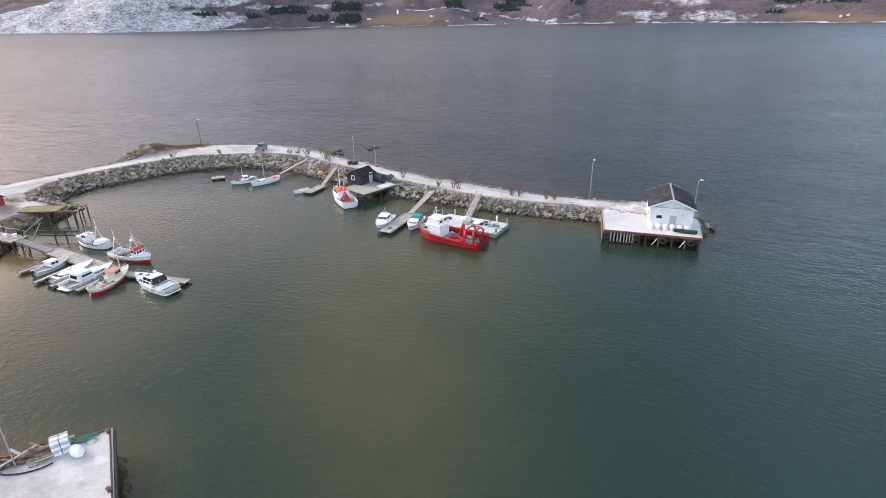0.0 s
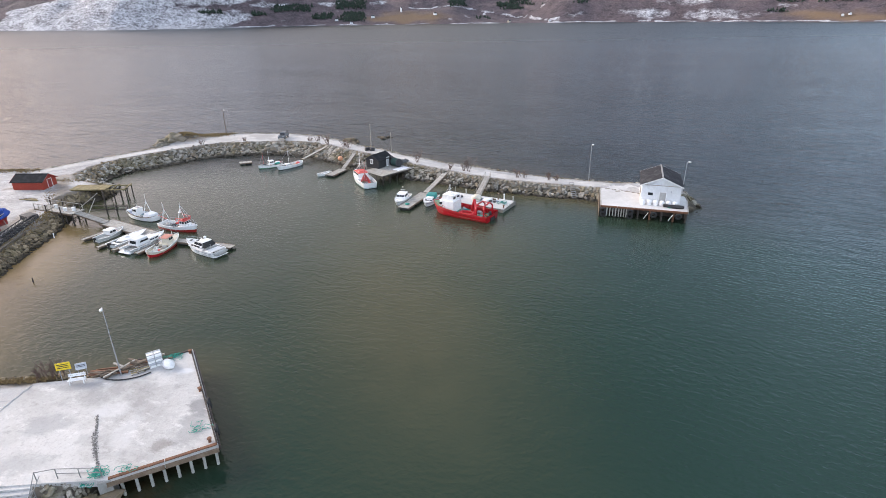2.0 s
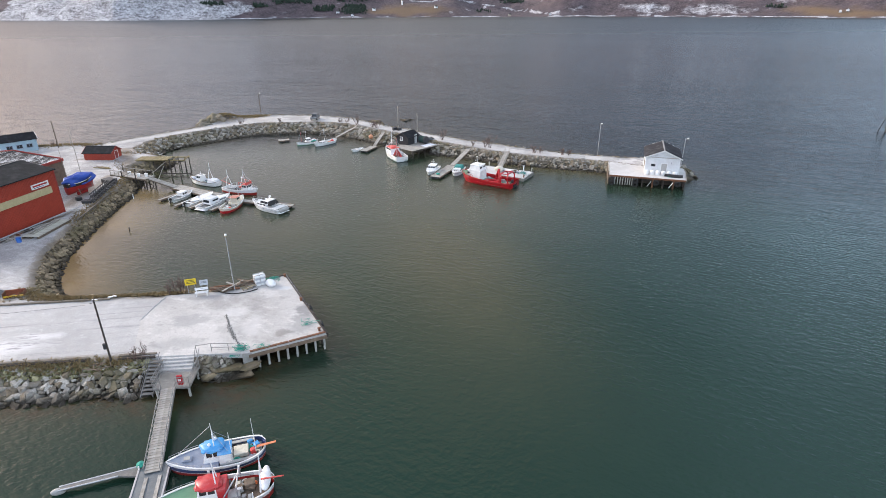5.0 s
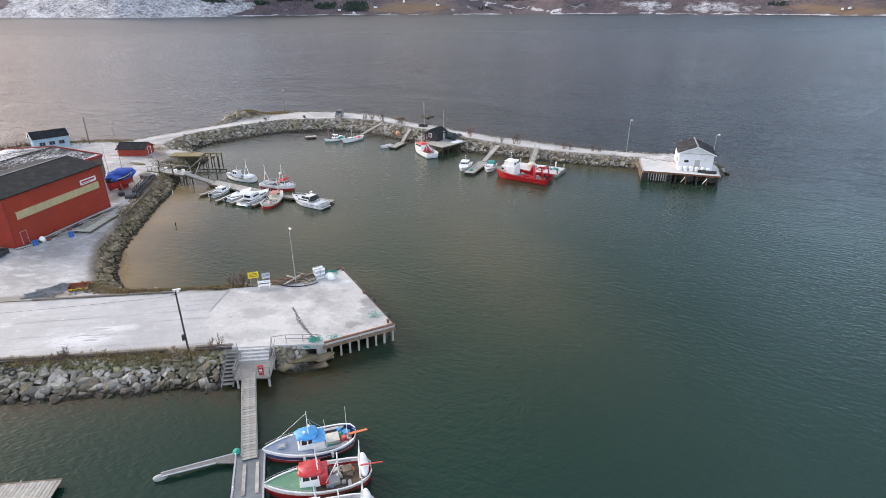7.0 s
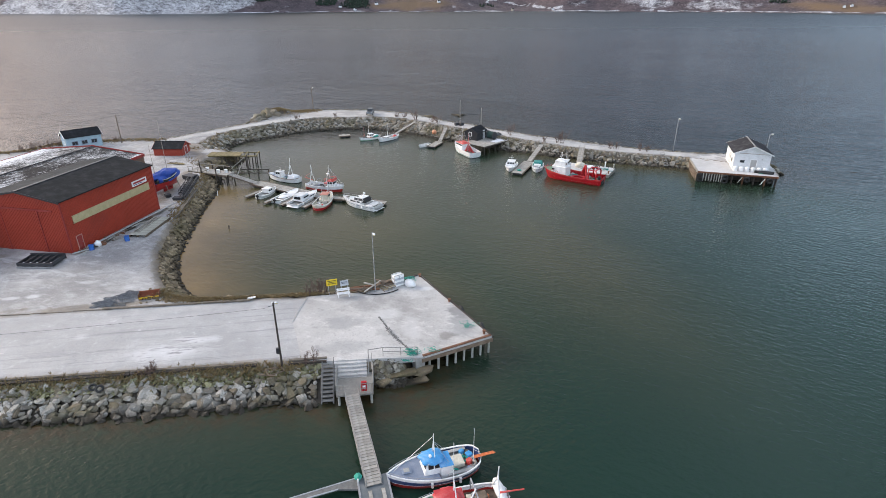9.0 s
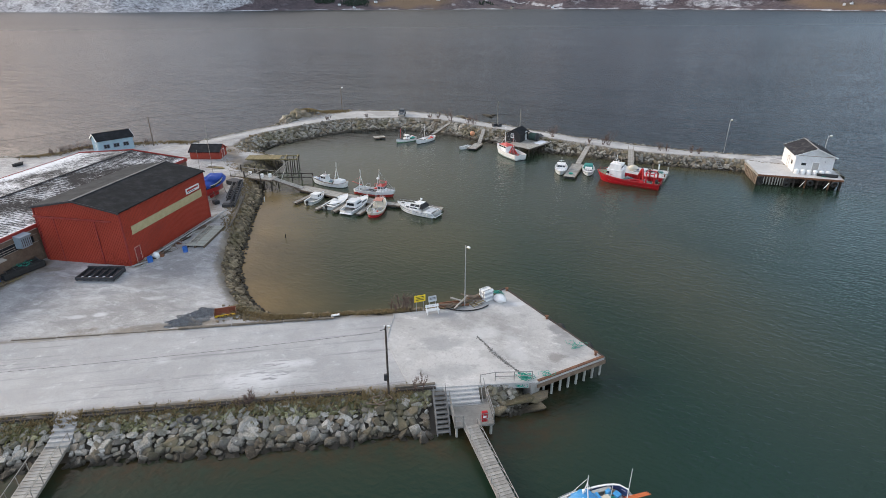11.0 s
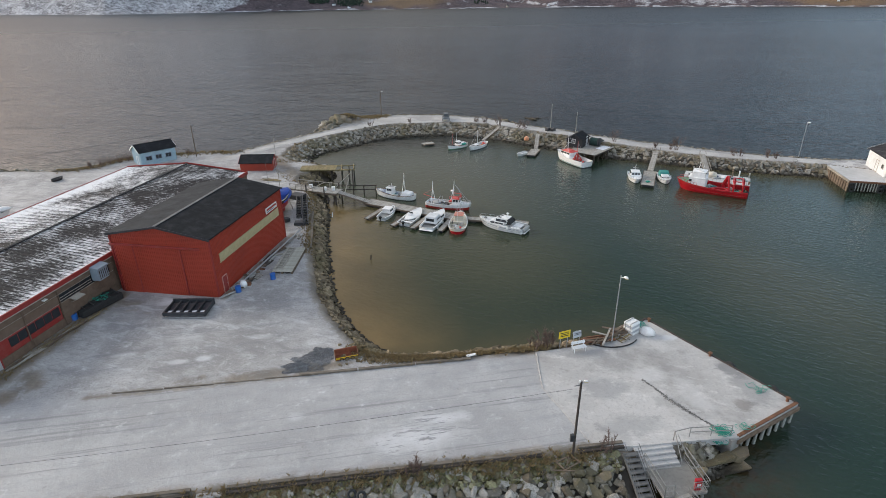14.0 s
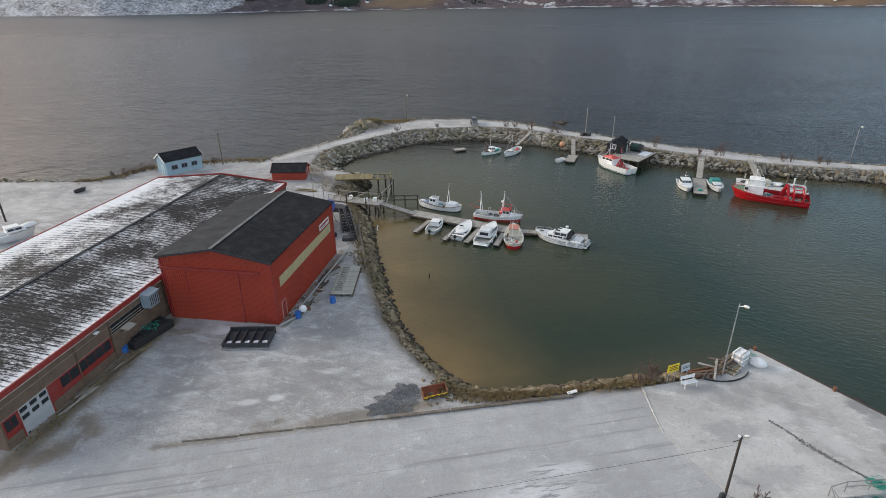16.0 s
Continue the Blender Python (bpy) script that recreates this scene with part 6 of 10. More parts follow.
for x, y, sx, sy, sz in ((1.9, 0.6, 0.7, 0.5, 0.35), (2.9, -0.5, 0.5, 0.9, 0.25), (2.3, 0.1, 0.35, 0.35, 0.5)):
    bm = BM()
    box(bm, (x, y, 4.2 + sz / 2), (sx, sy, sz), 0, 0, 0.85, bev=0.05)
    part("roof_unit", bm, WHITE, g_up)
mast(g, 2.6, 0, 4.1, 1.5, 0.06, None, ((4.2, 0, 2.9), (1.4, 0.9, 3.0)), (0.1, 1.6, 1.1), 0.14)
mast(g, 2.0, 0.9, 4.1, 0.9, 0.025)
mast(g, 1.9, -0.9, 4.1, 1.1, 0.025)
bm = BM()
tube(bm, (1.1, -1.2, 0.5), (1.1, -1.2, 3.6), 0.2, 0.17)
part("funnel", bm, WHITE, g)
bm = BM()
h.rail(bm, 0.72, 0.97, 0.5, 0.03, 7)
part("bow_bulwark_rail", bm, SHIP_RED, g)
for x in (-5.2, -3.7):                                # gantry frames
    bm = BM()
    polyline(bm, [(x, -1.9, 0.5), (x, -1.9, 2.5), (x + 0.25, -1.4, 3.1), (x + 0.25, 1.0, 3.1), (x, 1.5, 2.5), (x, 1.5, 0.5)], 0.15, 8)
    part("gantry", bm, SHIP_RED, g)
for y in (-1.4, 1.0):
    bm = BM()
    tube(bm, (-4.95, y, 3.1), (-3.45, y, 3.1), 0.11)
    part("gantry_beam", bm, SHIP_RED, g)
bm = BM()
tube(bm, (-1.9, -0.4, 0.4), (-1.9, -0.4, 1.9), 0.34, 0.28, 12)
cr_ = part("crane", bm, SHIP_RED, g, "red folding deck crane")
for p_, q_, w_ in (((-1.9, -0.4, 1.8), (-2.5, -0.2, 3.7), 0.3), ((-2.5, -0.2, 3.7), (-3.0, 0.5, 1.3), 0.24), ((-2.2, -0.55, 1.5), (-2.5, -0.4, 2.9), 0.13)):
    bm = BM()
    tube(bm, p_, q_, w_, w_ * 0.85, 8)
    part("boom", bm, SHIP_RED, cr_)
db_ = BM()                                            # red dinghy lying on deck
ring(db_, (-1.6, 0.95, 0.95), 0.95, 0.27, (0.05, 0.1, 1), 20, 8, 1.0)
for v in db_.verts:
    v.co.x = -1.6 + (v.co.x + 1.6) * 1.45
    v.co.y = 0.95 + (v.co.y - 0.95) * 0.75
dn_ = part("red_dinghy", db_, SHIP_RED, g, "red rubber dinghy on the deck", smooth=True)
bm = BM()
box(bm, (-1.6, 0.95, 0.8), (2.3, 1.1, 0.12), bev=0.03)
part("floor", bm, HULL_RED, dn_)
clutter(g, -5.4, 0.8, 1.6, 0.5, 22, 6)
for x, y, s, mt in ((0.2, 0.7, (1.5, 0.9, 0.35), NET_GREEN), (-0.4, -0.9, (1.2, 1.0, 0.45), TEAL), (-4.4, 0.6, (1.1, 0.9, 0.5), TEAL), (-5.3, -0.9, (0.6, 0.6, 0.9), DARK_STEEL), (0.3, -1.3, (0.9, 0.7, 0.6), DECK_GREY), (-3.1, -1.2, (0.9, 0.8, 0.5), DECK_GREY)):
    bm = BM()
    blob(bm, (x, y, 0.45 + s[2] * 0.4), (s[0] / 2, s[1] / 2, s[2] * 0.7), int(9 * abs(x)), 0.5, 3)
    part("deck_cargo", bm, mt, g, smooth=True)

# -- two boats far in by the breakwater
h = Hull(6.2, 2.3, 0.75, 0.45, 0.3, 0.2, 2.1, 0.04, True)
g = boat("white_wooden_boat", (-33.2, 121.0), (-28.0, 124.0), 2.3, "white wooden boat with red stern rail moored under the breakwater", h, WHITE, GREEN_DECK, WOOD_OLD, DECK_GREY, 0.2, (0.06, 0.6, 0.35), stripe=WOOD_OLD)
clutter(g, -2.6, 0.2, 0.7, 0.5, 12, 23)
cabin(g, -0.9, 0.4, 1.3, 0.6, 1.2, WHITE, WHITE, 0.2, 0.05, 0.1, 2)
bm = BM()
blob(bm, (-2.0, 0, 1.0), (0.7, 0.6, 0.4), 3, 0.3, 2)
part("cockpit_cover", bm, WHITE, g, smooth=True)
mast(g, 1.6, 0, 0.8, 2.6, 0.045, CABIN_RED, ((2.7, 0, 1.1), (0.6, 0.6, 1.0)))
mast(g, 0.2, 0, 1.8, 2.2, 0.04)
for c, s_, mt in (((-1.9, 0.3, 0.75), (0.7, 0.6, 0.5), NET_GREEN), ((-2.4, -0.3, 0.8), (0.5, 0.5, 0.5), CABIN_RED), ((1.5, 0.2, 0.85), (0.6, 0.5, 0.35), DARK_STEEL)):
    bm = BM()
    blob(bm, c, s_, 3, 0.3, 2)
    part("deck_gear", bm, mt, g)
h = Hull(7.4, 2.3, 0.8, 0.5, 0.3, 0.15, 2.0, 0.06, True)
g = boat("white_sailing_boat", (-28.4, 118.6), (-23.3, 124.2), 2.3, "narrow white boat with light mast moored under the breakwater", h, WHITE, WATERLINE_DARK, WOOD_OLD, DECK_GREY, 0.12, (0.06, 0.55, 0.35))
clutter(g, -2.8, 1.2, 0.6, 0.5, 12, 24)
cabin(g, 0.2, 1.5, 1.1, 0.75, 0.45, WHITE, WHITE, 0.4, 0.05, 0.1, 1, win_h=0.2)
mast(g, 0.1, 0, 0.8, 3.4, 0.045, None, ((3.3, 0, 1.3), (-2.8, 0, 1.1), (0, 0.9, 0.9), (0, -0.9, 0.9)))
for x in (-1.0, -1.9):
    bm = BM()
    box(bm, (x, 0, 0.62), (0.35, 1.5, 0.1), bev=0.02)
    part("thwart", bm, DECK_GREY, g)
bm = BM()
blob(bm, (-1.4, 0.1, 0.6), (0.5, 0.4, 0.25), 8, 0.3, 2)
part("tarp_bundle", bm, DECK_GREY, g, smooth=True)
for c, s_, mt in (((1.9, 0.2, 0.85), (0.6, 0.45, 0.3), DARK_STEEL), ((-2.4, 0.2, 0.75), (0.45, 0.4, 0.4), CABIN_RED), ((-0.4, -0.4, 0.75), (0.4, 0.3, 0.35), STEEL)):
    bm = BM()
    blob(bm, c, s_, 6, 0.3, 2)
    part("deck_gear", bm, mt, g)

# -- skiff at the small float
h = Hull(4.2, 1.6, 0.45, 0.25, 0.0, 0.85, 2.3, 0.08)
g = boat("skiff", (-18.6, 112.2), (-15.4, 114.8), 1.6, "small white skiff tied to a low float", h, WHITE, WHITE, DECK_GREY, None, 0.2, (0.03, 0.7, 0.25))
for x in (-1.1, 0.0):
    bm = BM()
    box(bm, (x, 0, 0.38), (0.3, 1.2, 0.06), bev=0.015)
    part("thwart", bm, WHITE, g)
outboard(g, -2.1, 0.45)

# -- three fishing boats at the near pontoon
h = Hull(7.5, 3.1, 0.85, 0.5, 0.35, 0.2, 2.1, 0.04, True)
g = boat("blue_fishing_boat", (-29.4, 8.9), (-22.2, 10.35), 3.1, "blue and white wooden fishing boat with bright blue wheelhouse", h, DARK_BLUE, HULL_RED, SOLE, GREY_BLUE, 0.3, (0.05, 0.5, 0.55), stripe=WHITE, group="pontoon fishing boats")
strake(g, h, 0.74, 0.99, WHITE, "white_wale")
strake(g, h, 0.31, 0.37, WHITE, "boot_line")
bm = BM()
box(bm, (-0.75, 0.35, 0.95), (1.0, 1.5, 1.7), 0, 0, 0.95, bev=0.08)
part("cabin_base", bm, WHITE, g)
cabin(g, -0.5, 1.0, 1.6, 0.75, 1.35, WHITE, BLUE, 0.3, 0.05, 0.15, 2, 0.1, 0.5)
bm = BM()
blob(bm, (0.15, 0, 2.05), (0.95, 0.85, 0.3), 3, 0.3, 3)
rf = part("blue_roof", bm, BLUE, g, "bright blue rounded wheelhouse roof", smooth=True)
bm = BM()
box(bm, (-0.75, 0.35, 1.86), (1.1, 1.55, 0.1), 0, -3, bev=0.04)
part("companion_roof", bm, BLUE, rf)
for x_, y_ in ((0.35, 0.25), (-0.1, -0.4)):
    bm = BM()
    blob(bm, (x_, y_, 2.5), (0.13, 0.13, 0.16), 1, 0.0)
    part("lantern", bm, WHITE, rf)
a_frame(g, 0.0, 2.2, 0.35, 1.7, 0.0, 0.045)
for p_, q_ in (((0.0, 0, 4.4), (3.2, 0, 1.5)), ((0.0, 0, 3.8), (-1.4, 1.1, 1.1)), ((0.0, 0, 3.8), (-1.4, -1.1, 1.1))):
    bm = BM()
    tube(bm, p_, q_, 0.018, n=5)
    part("stay", bm, STEEL, g)
mast(g, -1.3, 1.0, 0.9, 2.6, 0.03)
mast(g, -3.1, 0.6, 1.0, 3.0, 0.03)
bm = BM()
box(bm, (2.2, 0, 1.2), (0.75, 0.65, 0.1), 0, -6, bev=0.03)
hh_ = part("fore_hatch", bm, GREY_BLUE, g)
bm = BM()
box(bm, (2.2, 0, 1.27), (0.45, 0.4, 0.04), 0, -6, bev=0.01)
part("hatch_glass", bm, DECK_GREY, hh_)
bm = BM()
box(bm, (-1.9, -0.1, 0.68), (1.15, 1.1, 0.4), bev=0.04)
part("fish_hatch", bm, CREAM, g)
for sd in (1, -1):
    bm = BM()
    box(bm, (-1.9, sd * 1.12, 0.85), (2.2, 0.3, 0.1), bev=0.02)
    part("side_bench", bm, DECK_GREY, g)
for c, s_, mt in (((-2.85, 0.3, 0.75), (0.4, 0.4, 0.6), CABIN_RED), ((-3.1, -0.45, 0.7), (0.5, 0.5, 0.4), BLUE), ((-2.6, -0.85, 0.8), (0.4, 0.3, 0.4), BLUE)):
    bm = BM()
    box(bm, c, s_, 20, bev=0.05)
    part("deck_gear", bm, mt, g)
for k_ in range(3):
    bm = BM()
    tube(bm, (-3.2, 0.25 + 0.15 * k_, 1.25 + 0.05 * k_), (-4.75, 0.65 + 0.2 * k_, 1.7 + 0.14 * k_), 0.05, 0.05, 6)
    part("marker_pole", bm, ORANGE, g, "orange marker pole over the stern")
clutter(g, -3.3, -1.2, 0.9, 0.5, 14, 7)
for sd in (1, -1):
    bm = BM()
    h.rail(bm, 0.5, 0.97, 0.32, 0.02, 7, sides=(sd,))
    part("bow_rail", bm, STEEL, g)
fenders(g, h, (0.3, 0.6), 1)

for nm, bw, st, lab, dk, cab in (("green_deck_fishing_boat", (-28.7, 5.3), (-20.9, 6.3), "white fishing boat with green deck and red wheelhouse roof", GREEN_DECK, paint("red_roof_paint", (0.46, 0.03, 0.035), 0.4, (0.5, 0.3, 0.3), 0.3)),
                                 ("grey_deck_fishing_boat", (-28.4, 1.7), (-20.6, 2.7), "white fishing boat with grey deck and steel gallows", DECK_GREY, WHITE)):
    h = Hull(8.0, 3.1, 0.85, 0.5, 0.3, 0.25, 2.1, 0.04, True)
    g = boat(nm, bw, st, 3.1, lab, h, WHITE, HULL_RED, WOOD_OLD, dk, 0.62, (0.05, 0.55, 0.55), stripe=WHITE, group="pontoon fishing boats")
    cabin(g, -0.2, 1.4, 1.6, 0.75, 1.4, WHITE, cab, 0.25, 0.05, 0.15, 2, 0.16, 0.45)
    bm = BM()
    blob(bm, (0.5, 0.0, 2.05), (1.0, 0.88, 0.3), 5, 0.3, 3)
    part("cabin_roof", bm, cab, g, "domed wheelhouse roof", smooth=True)
    bm = BM()
    box(bm, (-0.45, 0.0, 1.35), (0.7, 1.5, 1.2), bev=0.08)
    part("companion", bm, cab, g)
    a_frame(g, -0.1, 2.1, 0.4, 1.9, 0.1, 0.05)
    a_frame(g, -3.2, 1.0, 0.9, 2.3, -0.1, 0.07)
    strake(g, h, 0.80, 0.99, WHITE, "white_wale")
    bm = BM()
    polyline(bm, [(-0.6, 0.9, 1.2), (-1.6, 0.2, 2.6), (-2.6, -0.9, 1.2)], 0.06)
    polyline(bm, [(-1.6, -1.1, 1.0), (-1.6, -1.1, 2.2), (-1.6, 1.1, 2.2), (-1.6, 1.1, 1.0)], 0.06)
    part("gallows", bm, STEEL, g)
    bm = BM()
    tube(bm, (-3.3, 0.4, 1.9), (-5.0, 0.9, 2.4), 0.08, 0.05)
    part("boom", bm, CABIN_RED, g)
    bm = BM()
    clutter(g, -3.0, -0.2, 0.9, 0.45, 12, 8)
    bm = BM()
    blob(bm, (-3.55, -0.1, 1.4), (0.4, 1.25, 0.38), 2, 0.06, 3)
    part("stern_roll", bm, WHITE, g, "white canvas roll on the stern", smooth=True)
    for c, s, mt in (((-1.1, 0.3, 0.6), (1.1, 0.9, 0.4), DECK_GREY), ((-2.3, -0.5, 0.65), (0.8, 0.7, 0.5), WOOD_OLD), ((-0.6, -0.7, 0.7), (0.6, 0.5, 0.6), DARK_STEEL)):
        bm = BM()
        box(bm, c, s, 8, bev=0.05)
        part("deck_gear", bm, mt, g)
    for sd in (1, -1):
        bm = BM()
        h.rail(bm, 0.58, 0.97, 0.3, 0.02, 7, sides=(sd,))
        part("bow_rail", bm, STEEL, g)

# -- sailing boat on the hard, under a blue tarpaulin
h = Hull(6.4, 2.3, 1.1, 0.4, 0.15, 0.5, 2.1, 0.08)
g = boat("laid_up_sailing_boat", (-65.6, 82.0), (-67.7, 76.0), 2.3, "laid-up sailing boat on props under a bright blue tarpaulin", h, BLACK, HULL_RED, DECK_GREY, None, 0.55, (0.05, 0.55, 0.3), stripe=CREAM, z=3.3)
tarp = surface("blue_tarpaulin", (0.012, 0.05, 0.30), (0.03, 0.09, 0.42), 1.4, 0.4, 0.4, fine=3.0)
bm = BM()
blob(bm, (-0.3, 0, 1.35), (3.1, 1.15, 1.15), 7, 0.5, 4)
part("tarpaulin", bm, tarp, g, "bright blue tarpaulin", smooth=True)
bm = BM()
box(bm, (-0.1, 0, -0.95), (2.2, 0.3, 0.8))
part("keel", bm, HULL_RED, g)
for x in (-1.6, 1.5):
    for y in (-1.3, 1.3):
        bm = BM()
        tube(bm, (x, y, -1.35), (x, y * 0.62, 0.35), 0.06)
        part("prop", bm, WOOD_GREY, g)
mast(g, 0.6, 0, 1.2, 7.6, 0.05, WOOD_GREY)
mast(g, -2.3, 0.3, 1.2, 4.8, 0.04, WOOD_GREY)

# -- white motor boat stored behind the hall
h = Hull(5.6, 2.1, 0.75, 0.3, 0.0, 0.88, 2.4, 0.1)
g = boat("stored_motor_boat", (-108.6, 83.6), (-113.0, 79.8), 2.0, "white motor boat stored on blocks in the snow", h, WHITE, WHITE, WHITE, None, 0.2, (0.02, 0.4, 0.4), z=2.3)
cabin(g, -1.0, 1.6, 1.9, 1.0, 0.7, WHITE, WHITE, 0.9, 0.1, 0.2, 2, win_h=0.32)
bm = BM()
blob(bm, (1.9, 0, 1.3), (1.3, 0.8, 0.4), 4, 0.3, 2)
part("cover", bm, WHITE, g, smooth=True)
for x in (-1.8, 1.4):
    bm = BM()
    box(bm, (x, 0, -0.6), (0.4, 1.6, 0.45))
    part("block", bm, WOOD_OLD, g)

# ---------------------------------------------------------------- quay, decks, floats and gangways


def frosted_concrete(name, dark, pale, stains=()):
    m, n, l, b = nodes_of(name)
    vec = coords(n)
    big = tex_noise(n, l, vec, 0.14, 7, 0.66)
    mid = tex_noise(n, l, vec, 0.8, 8, 0.75, (0.7, 1.3, 1.0, radians(20)))
    fine = tex_noise(n, l, vec, 4.0, 6, 0.8)
    wet = tex_noise(n, l, vec, 0.11, 6, 0.6, (1.0, 1.0, 1.0, radians(60)))
    col = mixc(n, l, ramp(n, l, big, 0.36, 0.62), dark, pale)
    col = mixc(n, l, math_node(n, l, "MULTIPLY", ramp(n, l, mid, 0.55, 0.66), 0.6), col, tuple(min(0.8, c * 1.3) for c in pale))
    col = mixc(n, l, math_node(n, l, "MULTIPLY", ramp(n, l, wet, 0.58, 0.66), 0.55), col, tuple(c * 0.62 for c in dark))
    col = mixc(n, l, math_node(n, l, "MULTIPLY", ramp(n, l, mid, 0.34, 0.42, (1, 1, 1, 1), (0, 0, 0, 1)), 0.4), col, tuple(c * 0.6 for c in dark))
    col = mixc(n, l, math_node(n, l, "MULTIPLY", ramp(n, l, fine, 0.50, 0.66), 0.38), col, tuple(c * 0.6 for c in dark))
    for cx, cy, rx, ry, k, tone in stains:
        col = mixc(n, l, math_node(n, l, "MULTIPLY", spot(n, l, cx, cy, rx, ry, mid), k), col, tone)
    l.new(col, b.inputs["Base Color"])
    b.inputs["Roughness"].default_value = 0.75
    add_bump(n, l, b, math_node(n, l, "ADD", mid, math_node(n, l, "MULTIPLY", fine, 0.6)), 0.7, 0.08)
    return m


QUAY_TOP = frosted_concrete("frosted_quay_concrete", (0.335, 0.322, 0.312), (0.49, 0.475, 0.46), (
    (-33.3, 29.3, 2.2, 1.3, 0.5, (0.27, 0.27, 0.275)), (-33.2, 24.5, 2.6, 1.1, 0.5, (0.27, 0.268, 0.27)), (-21.0, 30.2, 0.9, 1.3, 0.7, (0.17, 0.168, 0.17)),
    (-20.9, 27.4, 1.6, 2.4, 0.55, (0.22, 0.218, 0.218)), (-22.9, 25.5, 0.8, 0.7, 0.6, (0.17, 0.155, 0.14)), (-23.9, 35.8, 0.9, 0.5, 0.7, (0.62, 0.62, 0.62)),
    (-33.2, 34.5, 2.6, 0.6, 0.5, (0.24, 0.235, 0.235)), (-28.6, 30.5, 1.4, 1.0, 0.45, (0.58, 0.575, 0.57)), (-26.2, 27.6, 1.0, 2.6, 0.35, (0.58, 0.575, 0.57))))
DECK_TOP = frosted_concrete("frosted_deck_boards", (0.44, 0.43, 0.42), (0.56, 0.55, 0.54))
ROAD_SNOW = frosted_concrete("packed_snow_road", (0.34, 0.325, 0.31), (0.50, 0.485, 0.465))


GRATING = surface("dull_galvanised_grating", (0.19, 0.187, 0.18), (0.30, 0.295, 0.28), 3.0, 0.6, 0.1)


def lay(bm, p, q, width, z0, z1, height, pitch=0.28, gap=0.03):
    """Cross planks from p to q, rising from z0 to z1."""
    p, q = Vector((*p, z0)), Vector((*q, z1))
    d = q - p
    L = d.length
    k = max(1, int(L / pitch))
    rz = math.degrees(math.atan2(d.y, d.x))
    tl = -math.degrees(math.atan2(d.z, math.hypot(d.x, d.y)))
    rg = random.Random(int(L * 100))
    for i in range(k):
        c = p + d * ((i + 0.5) / k)
        box(bm, (c.x, c.y, c.z + rg.uniform(-0.008, 0.008)), (L / k - gap, width + rg.uniform(-0.05, 0.05), height), rz, tl)
    return bm


def side_beam(bm, p, q, off, z0, z1, w, h):
    p, q = Vector((*p, z0)), Vector((*q, z1))
    d = (q - p)
    s = Vector((-d.y, d.x, 0)).normalized() * off
    c = (p + q) / 2 + s
    box(bm, tuple(c), (d.length, w, h), math.degrees(math.atan2(d.y, d.x)), -math.degrees(math.atan2(d.z, math.hypot(d.x, d.y))))
    return bm


def float_dock(name, p, q, width, z, label, mat=None, group="", pitch=0.28):
    g = thing(name, 0, 0, 0, 0, label, "dock", group)
    bm = BM()
    lay(bm, p, q, width, z, z, 0.06, pitch)
    tagged(part("planking", bm, mat or WOOD_GREY, g), kind="stuff")
    for o in (-1, 1):
        bm = BM()
        side_beam(bm, p, q, o * (width / 2 + 0.03), z - 0.06, z - 0.06, 0.1, 0.26)
        part("edge_beam", bm, WOOD_OLD, g)
    n_ = max(2, int(math.dist(p, q) / 3.0))
    for i in range(n_):
        f = (i + 0.5) / n_
        c = Vector((*p, 0)).lerp(Vector((*q, 0)), f)
        bm = BM()
        box(bm, (c.x, c.y, z / 2 - 0.22), (math.dist(p, q) / n_ * 0.72, width * 0.86, z + 0.3), math.degrees(math.atan2(q[1] - p[1], q[0] - p[0])), bev=0.04)
        part("pontoon", bm, DARK_STEEL, g)
    return g


def planks(g, p, q, width, z0, z1, height, pitch, gap, mat):
    """Cross planks as parts of their own, all on one mesh."""
    p, q = Vector((*p, z0)), Vector((*q, z1))
    d = q - p
    k = max(1, int(d.length / pitch))
    bm = BM()
    box(bm, (0, 0, 0), (d.length / k - gap, width, height), bev=0.008)
    first = part("plank", bm, mat, g)
    me = first.data
    rg = random.Random(int(d.length * 100))
    for i in range(k):
        c = p + d * ((i + 0.5) / k)
        ob = first if i == 0 else new("plank", me)
        ob.parent = g
        ob.matrix_basis = pose(c.x, c.y, c.z + rg.uniform(-0.01, 0.01), 0, -math.degrees(math.atan2(d.z, math.hypot(d.x, d.y))), math.degrees(math.atan2(d.y, d.x)) + rg.gauss(0, 0.6))


